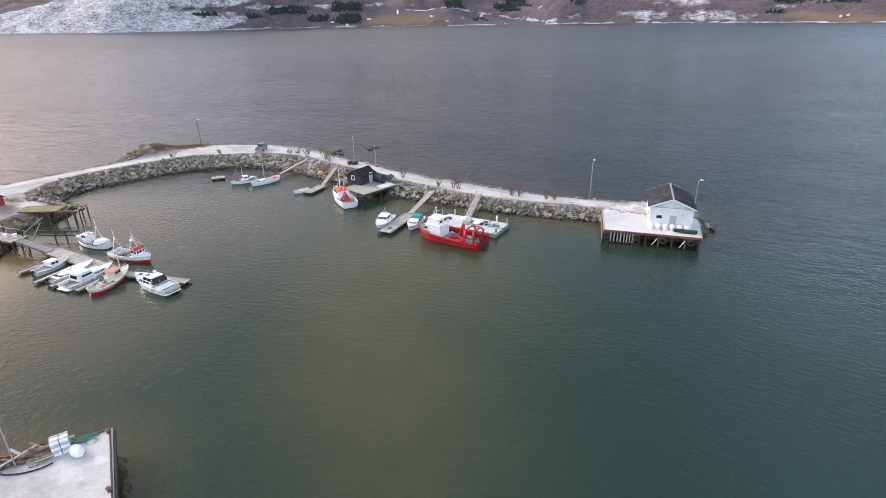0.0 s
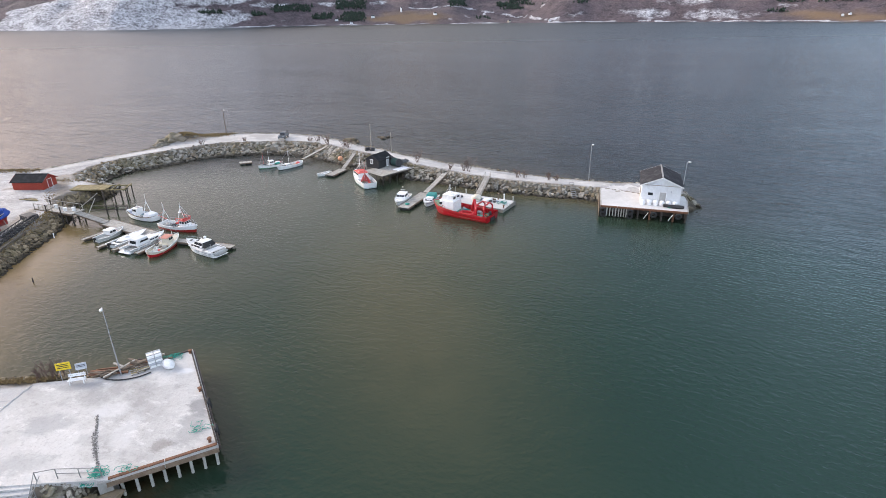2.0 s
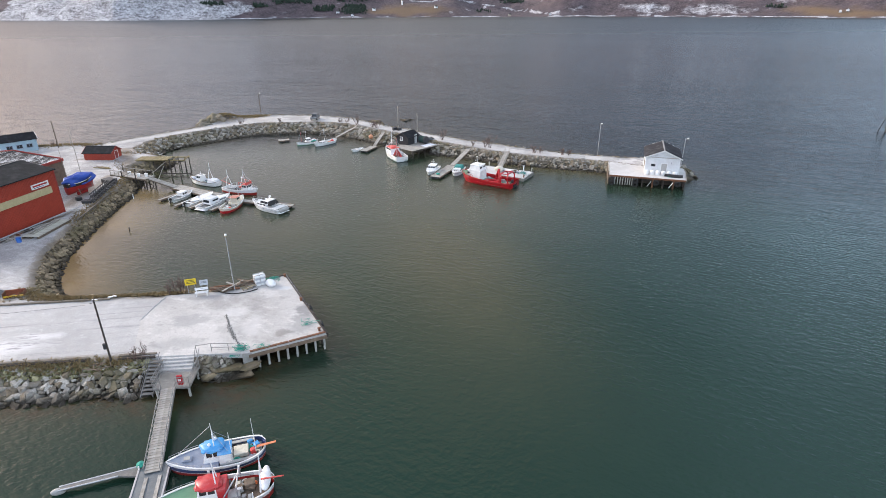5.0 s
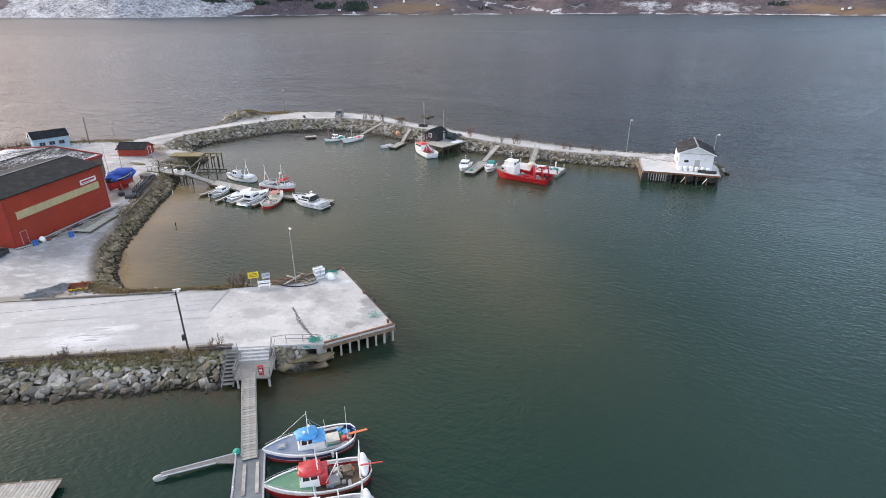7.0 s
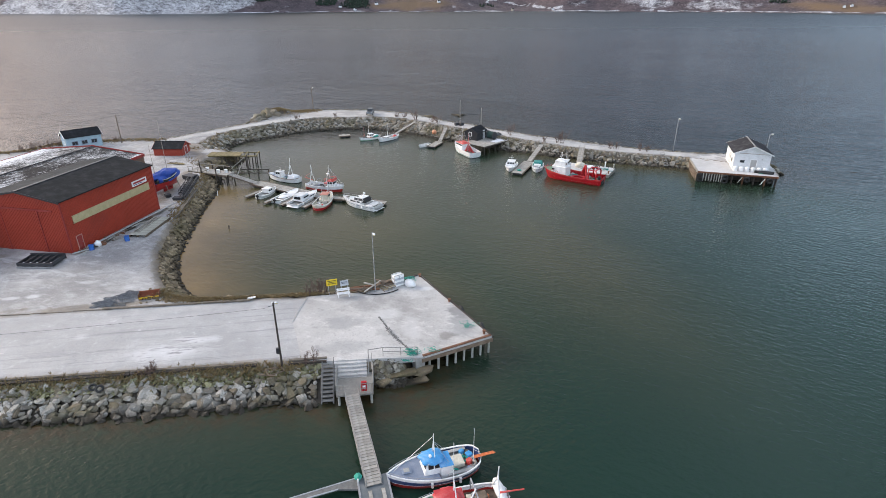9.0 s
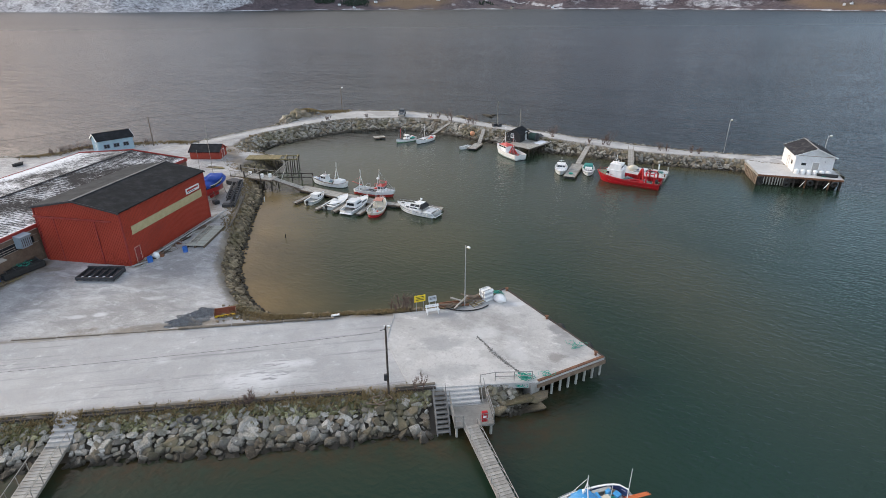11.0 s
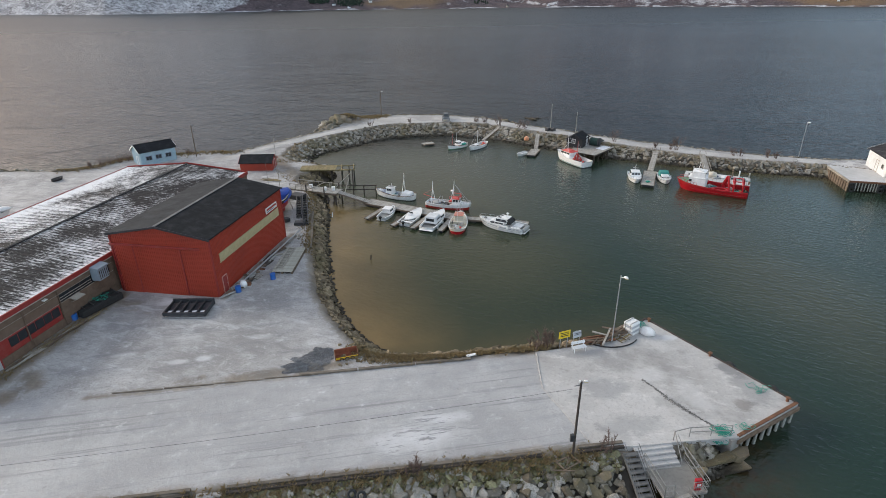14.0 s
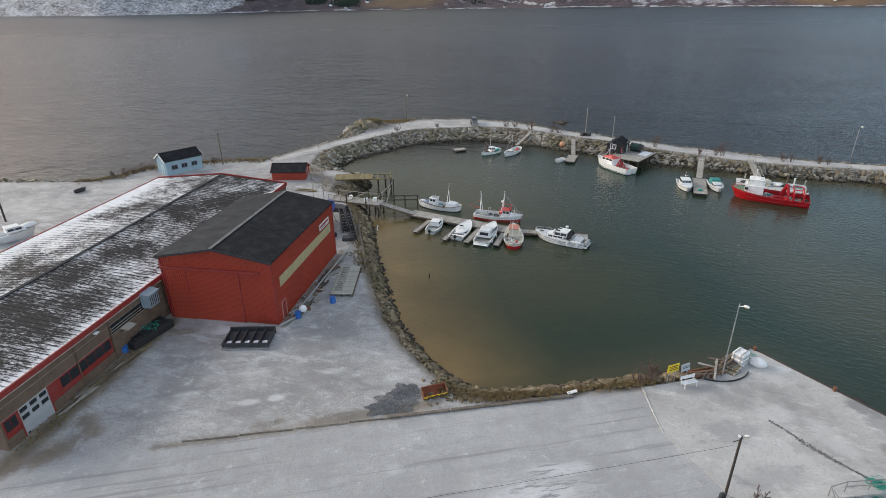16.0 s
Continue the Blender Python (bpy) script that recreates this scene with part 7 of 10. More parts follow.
def gangway(name, p, z0, q, z1, width, label, rail=0.0, mat=None, rail_mat=None, braces=True):
    g = thing(name, 0, 0, 0, 0, label, "gangway")
    planks(g, p, q, width, z0, z1, 0.05, 0.3, 0.035, mat or WOOD_GREY)
    for o in (-1, 1):
        bm = BM()
        side_beam(bm, p, q, o * width / 2, z0 - 0.1, z1 - 0.1, 0.09, 0.2)
        part("stringer", bm, rail_mat or WOOD_OLD, g)
    if rail:
        a, b = Vector((*p, z0)), Vector((*q, z1))
        d = b - a
        s = Vector((-d.y, d.x, 0)).normalized() * (width / 2)
        k = max(2, round(d.length / 1.4))
        for o in (-1, 1):
            bm = BM()
            tube(bm, a + s * o + Vector((0, 0, rail)), b + s * o + Vector((0, 0, rail)), 0.035, n=6)
            r = part("handrail", bm, rail_mat or WOOD_GREY, g)
            for i in range(k + 1):
                f = a.lerp(b, i / k) + s * o
                bm = BM()
                tube(bm, f - Vector((0, 0, 0.1)), f + Vector((0, 0, rail)), 0.028, n=6)
                part("post", bm, rail_mat or WOOD_GREY, r)
                if braces and i < k:
                    f2 = a.lerp(b, (i + 1) / k) + s * o
                    bm = BM()
                    tube(bm, f, f2 + Vector((0, 0, rail)), 0.02, n=5)
                    part("brace", bm, rail_mat or WOOD_GREY, r)
    return g


def pile(g, x, y, z0, z1, r, mat):
    bm = BM()
    tube(bm, (x, y, z0), (x + 0.03, y - 0.02, z1), r, r * 0.9, 9)
    return part("pier_post", bm, mat, g)


# -- near quay: slab on piles
QUAY = [(-25.5, 22.15), (-18.15, 24.95), (-24.35, 39.6), (-28.8, 36.9), (-31.0, 35.8), (-37.8, 35.5), (-38.7, 30.0), (-37.0, 23.0), (-34.1, 22.5), (-30.8, 22.4)]
bm = BM()
prism(bm, QUAY, 1.45, 2.06)
quay = tagged(link_mesh("quay", bm, QUAY_TOP), "frost-covered concrete quay slab on piles", "quay", kind="structure")
for i in range(8):
    f = (i + 0.4) / 7.6
    pile(quay, -25.2 + 6.9 * f, 22.42 + 2.65 * f, -1.2, 1.46, 0.13, PILE)
for i in range(9):
    f = (i + 0.5) / 9
    pile(quay, -18.5 - 5.9 * f, 25.3 + 13.9 * f, -1.2, 1.46, 0.14, WOOD_DARK)
for a, b, z, w, h, mt in (((-25.6, 22.05), (-18.05, 24.85), 1.62, 0.16, 0.34, surface("rust_stained_concrete", (0.15, 0.10, 0.065), (0.27, 0.205, 0.15), 2.0, 0.9, 0.4, dirt=(0.08, 0.05, 0.03))), ((-25.5, 22.25), (-18.2, 25.05), 2.09, 0.26, 0.1, RUST), ((-18.05, 25.0), (-24.25, 39.6), 1.72, 0.16, 0.5, WOOD_DARK),
                          ((-18.3, 25.1), (-24.5, 39.5), 2.1, 0.13, 0.1, WOOD_DARK), ((-24.5, 39.45), (-28.9, 36.75), 2.1, 0.2, 0.16, WOOD_DARK)):
    k = max(1, round(math.dist(a, b) / 3.5))
    for i in range(k):
        pa = [a[j] + (b[j] - a[j]) * i / k for j in (0, 1)]
        pb = [a[j] + (b[j] - a[j]) * (i + 0.985) / k for j in (0, 1)]
        bm = BM()
        side_beam(bm, pa, pb, 0, z, z, w, h)
        part("edge_beam", bm, mt, quay)
# dark sheet put in as the deep shade under the slab
bm = BM()
prism(bm, [(-27.6, 25.6), (-21.4, 28.1), (-21.6, 28.5), (-27.8, 26.0)], -1.5, 1.46)
part("back_wall", bm, WOOD_DARK, quay, "dark sheet standing for the shade far under the deck")
for i in range(5):
    f = (i + 0.5) / 5
    pile(quay, -25.6 + 5.4 * f, 24.3 + 2.2 * f, -1.2, 1.46, 0.13, WOOD_DARK)
bm = BM()
prism(bm, [(-26.2, 21.9), (-25.3, 22.2), (-25.6, 23.4), (-26.5, 23.1)], -0.6, 1.95)
part("abutment", bm, CONCRETE, quay, "worn concrete abutment block")
for x, y in ((-19.0, 27.1), (-20.6, 30.8)):
    bm = BM()
    ring(bm, (x + 0.15, y, 1.75), 0.42, 0.16, (0.92, 0.39, 0.1), 18, 8)
    part("tyre_fender", bm, BLACK, quay, "black tyre fender")
for x, y in ((-18.9, 25.35), (-24.4, 38.9), (-21.6, 32.3)):
    bm = BM()
    tube(bm, (x, y, 2.05), (x, y, 2.4), 0.13, 0.1, 10)
    tube(bm, (x, y, 2.38), (x, y, 2.46), 0.19, 0.19, 10)
    part("bollard", bm, RUST, quay)

# -- steps, landing and gangway to the pontoon
steps = thing("quay_steps", 0, 0, 0, 0, "broad concrete steps with frosted treads down to a landing", "steps")
for i in range(4):
    bm = BM()
    box(bm, (-32.45, 22.35 - i * 0.36, 1.86 - i * 0.19), (3.1, 0.42, 0.16), bev=0.015)
    part("step", bm, QUAY_TOP, steps)
bm = BM()
box(bm, (-32.45, 21.7, 0.75), (3.2, 1.7, 0.9))
part("stair_base", bm, CONCRETE, steps)
bm = BM()
box(bm, (-31.95, 19.95, 1.1), (3.3, 3.2, 0.14))
land = thing("landing_stage", 0, 0, 0, 0, "steel landing stage with mesh fence above the water", "landing")
part("platform", bm, frosted_concrete("grating_frost", (0.15, 0.143, 0.13), (0.23, 0.222, 0.205)), land)
for x, y in ((-33.4, 18.55), (-30.5, 18.55), (-33.4, 21.2), (-30.5, 21.2)):
    bm = BM()
    tube(bm, (x, y, -1.2), (x, y, 1.05), 0.12, n=9)
    part("leg", bm, PILE, land)
for a, b in (((-33.6, 21.5), (-33.6, 18.35)), ((-30.3, 21.5), (-30.3, 18.35)), ((-33.6, 18.35), (-32.9, 18.35)), ((-31.5, 18.35), (-30.3, 18.35))):
    A, B = Vector((*a, 1.17)), Vector((*b, 1.17))
    for hh in (0.12, 0.62, 1.15):
        bm = BM()
        tube(bm, A + Vector((0, 0, hh)), B + Vector((0, 0, hh)), 0.028, n=6)
        part("rail", bm, GRATING, land)
    k = max(2, round((B - A).length / 0.14))
    for i in range(k + 1):
        c = A.lerp(B, i / k)
        bm = BM()
        tube(bm, c, c + Vector((0, 0, 1.15)), 0.03 if i in (0, k) else 0.01, n=5)
        part("fence_bar", bm, GRATING, land)
bm = BM()
box(bm, (-31.1, 18.5, 1.95), (0.5, 0.26, 1.0), bev=0.05)
lb = tagged(link_mesh("lifebuoy_box", bm, SHIP_RED), "red lifebuoy box on the landing fence", "lifebuoy box")
bm = BM()
box(bm, (-31.1, 18.36, 2.0), (0.3, 0.02, 0.2))
part("writing", bm, WHITE, lb)
OLD_STEEL = surface("weathered_dark_steel", (0.10, 0.10, 0.098), (0.18, 0.18, 0.175), 3.0, 0.7, 0.1, dirt=(0.10, 0.07, 0.045))
side = thing("side_steps", 0, 0, 0, 0, "narrow grey steel steps down the rubble to the water", "steps")
for i in range(9):
    bm = BM()
    box(bm, (-34.45, 21.9 - i * 0.38, 1.86 - i * 0.185), (1.0, 0.34, 0.08))
    part("step", bm, OLD_STEEL, side)
for x in (-34.98, -33.92):
    bm = BM()
    side_beam(bm, (x, 22.1), (x, 18.6), 0, 1.85, 0.2, 0.1, 0.26)
    part("stringer", bm, OLD_STEEL, side)
    for hh in (0.5, 0.95):
        bm = BM()
        tube(bm, (x, 22.0, 1.9 + hh), (x, 18.8, 0.3 + hh), 0.025, n=6)
        part("handrail", bm, OLD_STEEL, side)
gangway("pontoon_gangway", (-32.25, 18.4), 1.2, (-30.35, 8.5), 0.62, 1.15, "long grey timber gangway with steel truss rails to the pontoon", 0.55, None, GRATING)
rl = thing("quay_railing", 0, 0, 0, 0, "low pipe railing along the quay edge", "railing")
for a, b in (((-30.75, 21.0, 1.35), (-30.7, 22.6, 2.95)), ((-30.7, 22.6, 2.95), (-29.3, 22.75, 3.0)), ((-29.3, 22.75, 3.0), (-26.0, 22.45, 3.0)), ((-29.3, 22.75, 2.55), (-26.0, 22.45, 2.55)), ((-30.4, 21.0, 1.9), (-30.4, 22.6, 2.6))):
    bm = BM()
    tube(bm, a, b, 0.035, n=6)
    part("rail", bm, GRATING, rl)
for x, y in ((-30.7, 22.6), (-29.3, 22.75), (-27.6, 22.6), (-26.0, 22.45)):
    bm = BM()
    tube(bm, (x, y, 2.03), (x, y, 3.0), 0.035, n=6)
    part("post", bm, GRATING, rl)

# -- near pontoon with its finger
pt = thing("floating_pontoon", 0, 0, 0, 0, "dark grey floating pontoon with pale edge beams", "pontoon")
PONT = surface("dark_grey_pontoon_deck", (0.10, 0.115, 0.125), (0.15, 0.165, 0.175), 1.5, 0.6, 0.1, dirt=(0.2, 0.21, 0.21))
bm = BM()
side_beam(bm, (-30.5, 9.5), (-28.3, -6.0), 0, 0.22, 0.22, 2.2, 0.62)
part("deck", bm, PONT, pt)
for o in (-1, 1):
    bm = BM()
    side_beam(bm, (-30.5, 9.5), (-28.3, -6.0), o * 1.12, 0.42, 0.42, 0.14, 0.3)
    part("edge_beam", bm, STEEL, pt)
for o in (-0.42, 0.55):
    bm = BM()
    side_beam(bm, (-30.25, 8.1), (-29.75, 5.0), o, 0.57, 0.57, 0.26, 0.06)
    part("skid", bm, WOOD_GREY, pt)
for i in range(5):
    for o in (-1.15, 1.15):
        bm = BM()
        x, y = -30.4 + 0.55 * i, 9.0 - 3.4 * i
        tube(bm, (x + o, y, 0.5), (x + o, y, 0.85), 0.06, n=7)
        part("cleat", bm, WHITE, pt)
bm = BM()
blob(bm, (-31.55, 9.35, 0.72), (0.3, 0.3, 0.22), 2, 0.3, 2)
part("rope_coil", bm, NET_GREEN, pt)
fg = thing("pontoon_finger", 0, 0, 0, 0, "narrow steel mooring finger with rounded float", "pontoon")
bm = BM()
prism(bm, [(-31.7, 9.5), (-33.2, 9.15), (-37.0, 8.05), (-36.9, 7.65), (-33.0, 8.6), (-31.5, 8.4)][::-1], 0.32, 0.46)
part("deck", bm, OLD_STEEL, fg)
for a, b in (((-31.7, 9.5), (-37.0, 8.05)), ((-33.0, 8.6), (-36.9, 7.65))):
    bm = BM()
    tube(bm, (*a, 0.44), (*b, 0.44), 0.06, n=7)
    part("tube", bm, STEEL, fg)
bm = BM()
blob(bm, (-37.0, 7.82, 0.2), (0.55, 0.26, 0.28), 1, 0.05, 3, 15)
part("float", bm, DECK_GREY, fg, smooth=True)

# -- stairs and dock farther along the wall
st2 = thing("shore_steps", 0, 0, 0, 0, "concrete steps with frosted treads between timber handrails", "steps")
for i in range(5):
    bm = BM()
    box(bm, (-65.05, 22.75 - i * 0.42, 1.9 - i * 0.2), (1.75, 0.46, 0.18), bev=0.015)
    part("step", bm, QUAY_TOP, st2)
bm = BM()
box(bm, (-65.05, 21.6, 0.6), (1.8, 2.4, 1.0))
part("stair_base", bm, CONCRETE, st2)
gangway("shore_gangway", (-65.1, 20.9), 1.0, (-65.3, 11.5), 0.5, 1.7, "grey plank gangway with timber handrails", 0.95, None, WOOD_GREY, False)
float_dock("timber_dock", (-44.2, 7.05), (-68.0, 7.05), 2.3, 0.5, "weathered grey timber dock with a cut corner")
float_dock("timber_dock", (-44.6, 5.8), (-46.2, -4.0), 1.3, 0.48, "narrow grey timber dock arm")
bm = BM()
tube(bm, (-47.4, 5.9, 0.52), (-46.2, 3.6, 0.52), 0.05, n=6)
tagged(link_mesh("dock_brace", bm, STEEL), "pale steel brace between the dock arms", "brace")

# -- jetty with berths
float_dock("jetty", (-52.9, 86.2), (-38.8, 76.0), 2.5, 0.5, "long grey plank jetty floating on pontoons", None, "jetty floats")
float_dock("jetty", (-38.6, 76.0), (-27.8, 71.5), 1.4, 0.45, "narrow outer jetty float", None, "jetty floats")
for a, b in (((-50.2, 82.4), (-53.2, 78.0)), ((-45.6, 79.6), (-49.2, 74.3)), ((-42.7, 78.0), (-46.2, 72.7)), ((-39.4, 75.9), (-42.1, 70.9))):
    float_dock("mooring_finger", a, b, 0.75, 0.4, "narrow grey plank mooring finger", None, "mooring fingers")
gangway("jetty_gangway", (-58.0, 87.4), 2.15, (-52.6, 85.6), 0.62, 1.4, "grey ribbed gangway sloping down to the jetty", 0.0)
br = thing("jetty_bridge", 0, 0, 0, 0, "grey timber bridge on trestle piles from the shore", "bridge")
bm = BM()
lay(bm, (-66.0, 91.6), (-57.6, 87.3), 2.6, 2.15, 2.15, 0.08)
tagged(part("planking", bm, WOOD_GREY, br), kind="stuff")
for o in (-1.3, 1.3):
    bm = BM()
    side_beam(bm, (-66.0, 91.6), (-57.6, 87.3), o, 1.98, 1.98, 0.16, 0.26)
    part("stringer", bm, WOOD_OLD, br)
for f in (0.42, 0.62, 0.8, 0.97):
    for o in (-1.1, 1.1):
        x, y = -66 + 8.4 * f + o * 0.45, 91.6 - 4.3 * f + o * 0.89
        pile(br, x, y, -1.5, 1.9, 0.13, WOOD_DARK)
for f in (0.5, 0.7, 0.9):
    x, y = -66 + 8.4 * f, 91.6 - 4.3 * f
    for s in (1, -1):
        bm = BM()
        tube(bm, (x - s * 0.5, y - s * 1.0, 0.1), (x + s * 0.5, y + s * 1.0, 1.85), 0.07, n=6)
        part("cross_brace", bm, WOOD_DARK, br)
for o, f0, f1 in ((1.3, 0.02, 0.95), (-1.3, 0.02, 0.5)):
    a, b = Vector((-66.0, 91.6, 2.2)), Vector((-57.6, 87.3, 2.2))
    s = Vector((0.45, 0.89, 0)) * o
    bm = BM()
    tube(bm, a.lerp(b, f0) + s + Vector((0, 0, 0.95)), a.lerp(b, f1) + s + Vector((0, 0, 0.95)), 0.06, n=6)
    part("handrail", bm, WOOD_GREY, br)
    for k in range(5):
        c = a.lerp(b, f0 + (f1 - f0) * k / 4) + s
        bm = BM()
        tube(bm, c, c + Vector((0, 0, 1.0)), 0.06, n=6)
        part("post", bm, WOOD_GREY, br)
bm = BM()
tube(bm, (-58.4, 89.6, 2.2), (-55.5, 91.0, 4.4), 0.08, n=6)
part("leaning_spar", bm, WOOD_GREY, br)
for c_, q_ in (((-64.8, 92.3, 2.2), (-62.4, 90.9, 3.2)), ((-61.9, 90.9, 2.2), (-60.2, 89.8, 3.25)), ((-57.0, 88.7, 0.9), (-55.9, 90.6, 3.6)), ((-63.6, 88.9, 2.2), (-61.5, 87.9, 3.2))):
    bm = BM()
    tube(bm, c_, q_, 0.09, 0.07, 6)
    part("leaning_spar", bm, WOOD_GREY, br)
for x_, y_, t_ in ((-64.9, 92.7, 3.6), (-62.0, 91.2, 3.6), (-63.5, 88.5, 3.4), (-60.3, 86.9, 3.4), (-57.8, 88.6, 3.5)):
    pile(br, x_, y_, 0.5, t_, 0.11, WOOD_DARK)
for x_, y_ in ((-62.7, 90.2), (-58.7, 88.2), (-60.2, 88.3)):
    bm = BM()
    tube(bm, (0, 0, 0), (0, 0, 0.6), 0.28, 0.33, 12)
    ring(bm, (0, 0, 0.6), 0.33, 0.03, (0, 0, 1), 12, 5)
    o = link_mesh("bucket", bm, WHITE)
    o.matrix_basis = pose(x_, y_, 2.19)
    tagged(o, "white plastic tub standing on the timber bridge", "tub", "bridge tubs")
fr = thing("mooring_dolphin", 0, 0, 0, 0, "dark timber mooring frame standing in the water", "dolphin")
for x, y, t in ((-55.3, 92.4, 4.6), (-53.4, 92.1, 1.7), (-51.2, 91.6, 1.7)):
    pile(fr, x, y, -1.5, t, 0.12, WOOD_DARK)
for z in (0.8, 1.55):
    bm = BM()
    side_beam(bm, (-58.0, 92.6), (-51.0, 91.6), 0, z, z, 0.12, 0.16)
    part("beam", bm, WOOD_DARK, fr)

# -- old landing platform north of the jetty
tr = thing("old_trestle", 0, 0, 0, 0, "old timber landing with mossy yellow planks on leaning piles", "trestle")
bm = BM()
lay(bm, (-65.6, 102.8), (-58.6, 102.2), 3.4, 2.35, 2.3, 0.09, 0.3)
tagged(part("planking", bm, WOOD_YELLOW, tr), kind="stuff")
for a, b in (((-65.4, 104.3), (-54.8, 103.6)), ((-65.4, 101.3), (-54.9, 100.6))):
    bm = BM()
    side_beam(bm, a, b, 0, 2.2, 2.15, 0.18, 0.22)
    part("stringer", bm, WOOD_YELLOW, tr)
for x in (-62.0, -59.6, -57.6, -56.2, -55.2):
    for y in (100.7, 103.6):
        pile(tr, x, y - 0.01 * x, -1.5, 2.1, 0.12, WOOD_DARK)
for x in (-57.6, -55.2):
    bm = BM()
    box(bm, (x, 102.8, 2.2), (0.18, 3.4, 0.18))
    part("cap_beam", bm, WOOD_YELLOW, tr)

# -- shed deck on the breakwater
sd = thing("shed_deck", 0, 0, 0, 0, "weathered plank deck on piles beside the black shed", "deck")
bm = BM()
lay(bm, (-6.0, 106.0), (2.9, 113.4), 6.6, 1.9, 1.9, 0.09, 0.3)
tagged(part("planking", bm, WOOD_GREY, sd), kind="stuff")
for o in (-3.2, 0, 3.2):
    bm = BM()
    side_beam(bm, (-6.0, 106.0), (2.9, 113.4), o, 1.72, 1.72, 0.18, 0.26)
    part("stringer", bm, WOOD_DARK, sd)
for f in (0.03, 0.2, 0.38, 0.56, 0.74, 0.92):
    for o in (-3.1, -1.0):
        x, y = -6.0 + 8.9 * f - o * 0.639, 106.0 + 7.4 * f + o * 0.769
        pile(sd, x, y, -1.5, 1.7, 0.14, WOOD_DARK)
bm = BM()
prism(bm, [(-0.3, 107.2), (2.4, 109.4), (1.2, 110.9), (-1.5, 108.7)], 1.95, 1.98)
part("snow_patch", bm, SNOW, sd)

# -- floats along the breakwater
float_dock("mid_float", (-0.3, 86.3), (4.7, 94.9), 2.3, 0.5, "grey plank float between the two white motor boats")
gangway("mid_gangway", (4.7, 94.9), 0.6, (9.6, 102.4), 2.4, 1.1, "grey plank gangway up to the breakwater road", 0.0)
for x, y in ((9.0, 102.9), (10.3, 102.0)):
    bm = BM()
    tube(bm, (x, y, 1.6), (x, y, 3.4), 0.07, n=7)
    tagged(link_mesh("gate_post", bm, WOOD_GREY), "weathered gate post at the gangway head", "post", "gangway posts")
bm = BM()
blob(bm, (0.6, 87.9, 0.68), (0.45, 0.3, 0.2), 3, 0.4, 2)
tagged(link_mesh("net_heap", bm, NET_GREEN), "small heap of green net on the float", "net")
bg = thing("concrete_barge", 0, 0, 0, 0, "pale concrete work barge moored behind the red workboat", "barge")
bm = BM()
prism(bm, [(17.86, 82.2), (21.3, 86.6), (11.6, 93.3), (8.2, 88.9)], -0.4, 0.62)
part("pontoon", bm, surface("stained_barge_side", (0.13, 0.125, 0.115), (0.24, 0.23, 0.21), 1.2, 0.85, 0.3, dirt=(0.06, 0.05, 0.04)), bg)
planks(bg, (19.55, 84.45), (9.95, 91.05), 5.5, 0.68, 0.68, 0.09, 0.62, 0.03, DECK_TOP)
for x, y, s, m_ in ((20.75, 86.5, 0.9, PILE), (18.1, 82.8, 0.55, RUST), (19.2, 87.4, 1.2, WHITE), (18.2, 88.0, 1.2, WOOD_OLD), (12.6, 92.3, 1.0, PILE)):
    bm = BM()
    tube(bm, (x, y, 0.6), (x, y, 0.72 + s), 0.13, n=8)
    tube(bm, (x, y, 0.66 + s), (x, y, 0.76 + s), 0.19, n=8)
    part("mooring_post", bm, m_, bg)
bm = BM()
blob(bm, (14.0, 88.3, 1.25), (0.95, 0.75, 0.6), 9, 0.35, 3)
part("cream_bale", bm, CREAM, bg, "cream-coloured wrapped bale", smooth=True)
bm = BM()
blob(bm, (15.9, 87.3, 0.95), (1.0, 0.6, 0.3), 5, 0.5, 3)
part("white_cover", bm, WHITE, bg, "white covered heap on deck", smooth=True)
r_ = random.Random(61)
for i in range(9):
    x, y = 11.0 + 8.6 * r_.random(), 0.0
    y = 84.9 + (19.5 - x) * 0.69 + r_.uniform(-1.4, 1.8)
    sx, sy, sz = r_.uniform(0.4, 1.1), r_.uniform(0.3, 0.7), r_.uniform(0.15, 0.5)
    bm = BM()
    box(bm, (x, y, 0.72 + sz / 2), (sx, sy, sz), r_.uniform(0, 180), bev=0.04)
    part("gear_crate", bm, r_.choice((DECK_GREY, WOOD_OLD, DARK_STEEL, GREY_BLUE)), bg)
bm = BM()
for i in range(9):
    ring(bm, (18.6 + r_.gauss(0, 0.4), 85.6 + r_.gauss(0, 0.4), 0.78 + 0.03 * i), r_.uniform(0.25, 0.6), 0.035, (0.1, 0.1, 1), 14, 5)
part("rope_coil", bm, TEAL, bg, "loose teal rope on the deck")
gangway("barge_gangway", (14.6, 90.6), 0.85, (18.2, 98.9), 2.4, 1.1, "grey plank gangway from barge to breakwater", 0.8, None, WOOD_GREY, False)
float_dock("skiff_float", (-15.7, 111.3), (-12.9, 116.3), 2.0, 0.42, "small dark float by the orange buoy")
gangway("skiff_gangway", (-12.9, 116.3), 0.5, (-10.4, 123.2), 2.4, 0.9, "narrow plank gangway to the breakwater", 0.0)
gangway("long_gangplank", (-23.4, 126.4), 0.7, (-16.8, 134.4), 2.5, 0.8, "long bare gangplank up to the breakwater road", 0.0)
float_dock("mooring_raft", (-38.6, 126.2), (-35.8, 127.0), 2.0, 0.4, "small square mooring raft off the breakwater")
ls = thing("breakwater_ladder", 0, 0, 0, 0, "steel ladder stair down the breakwater face", "ladder")
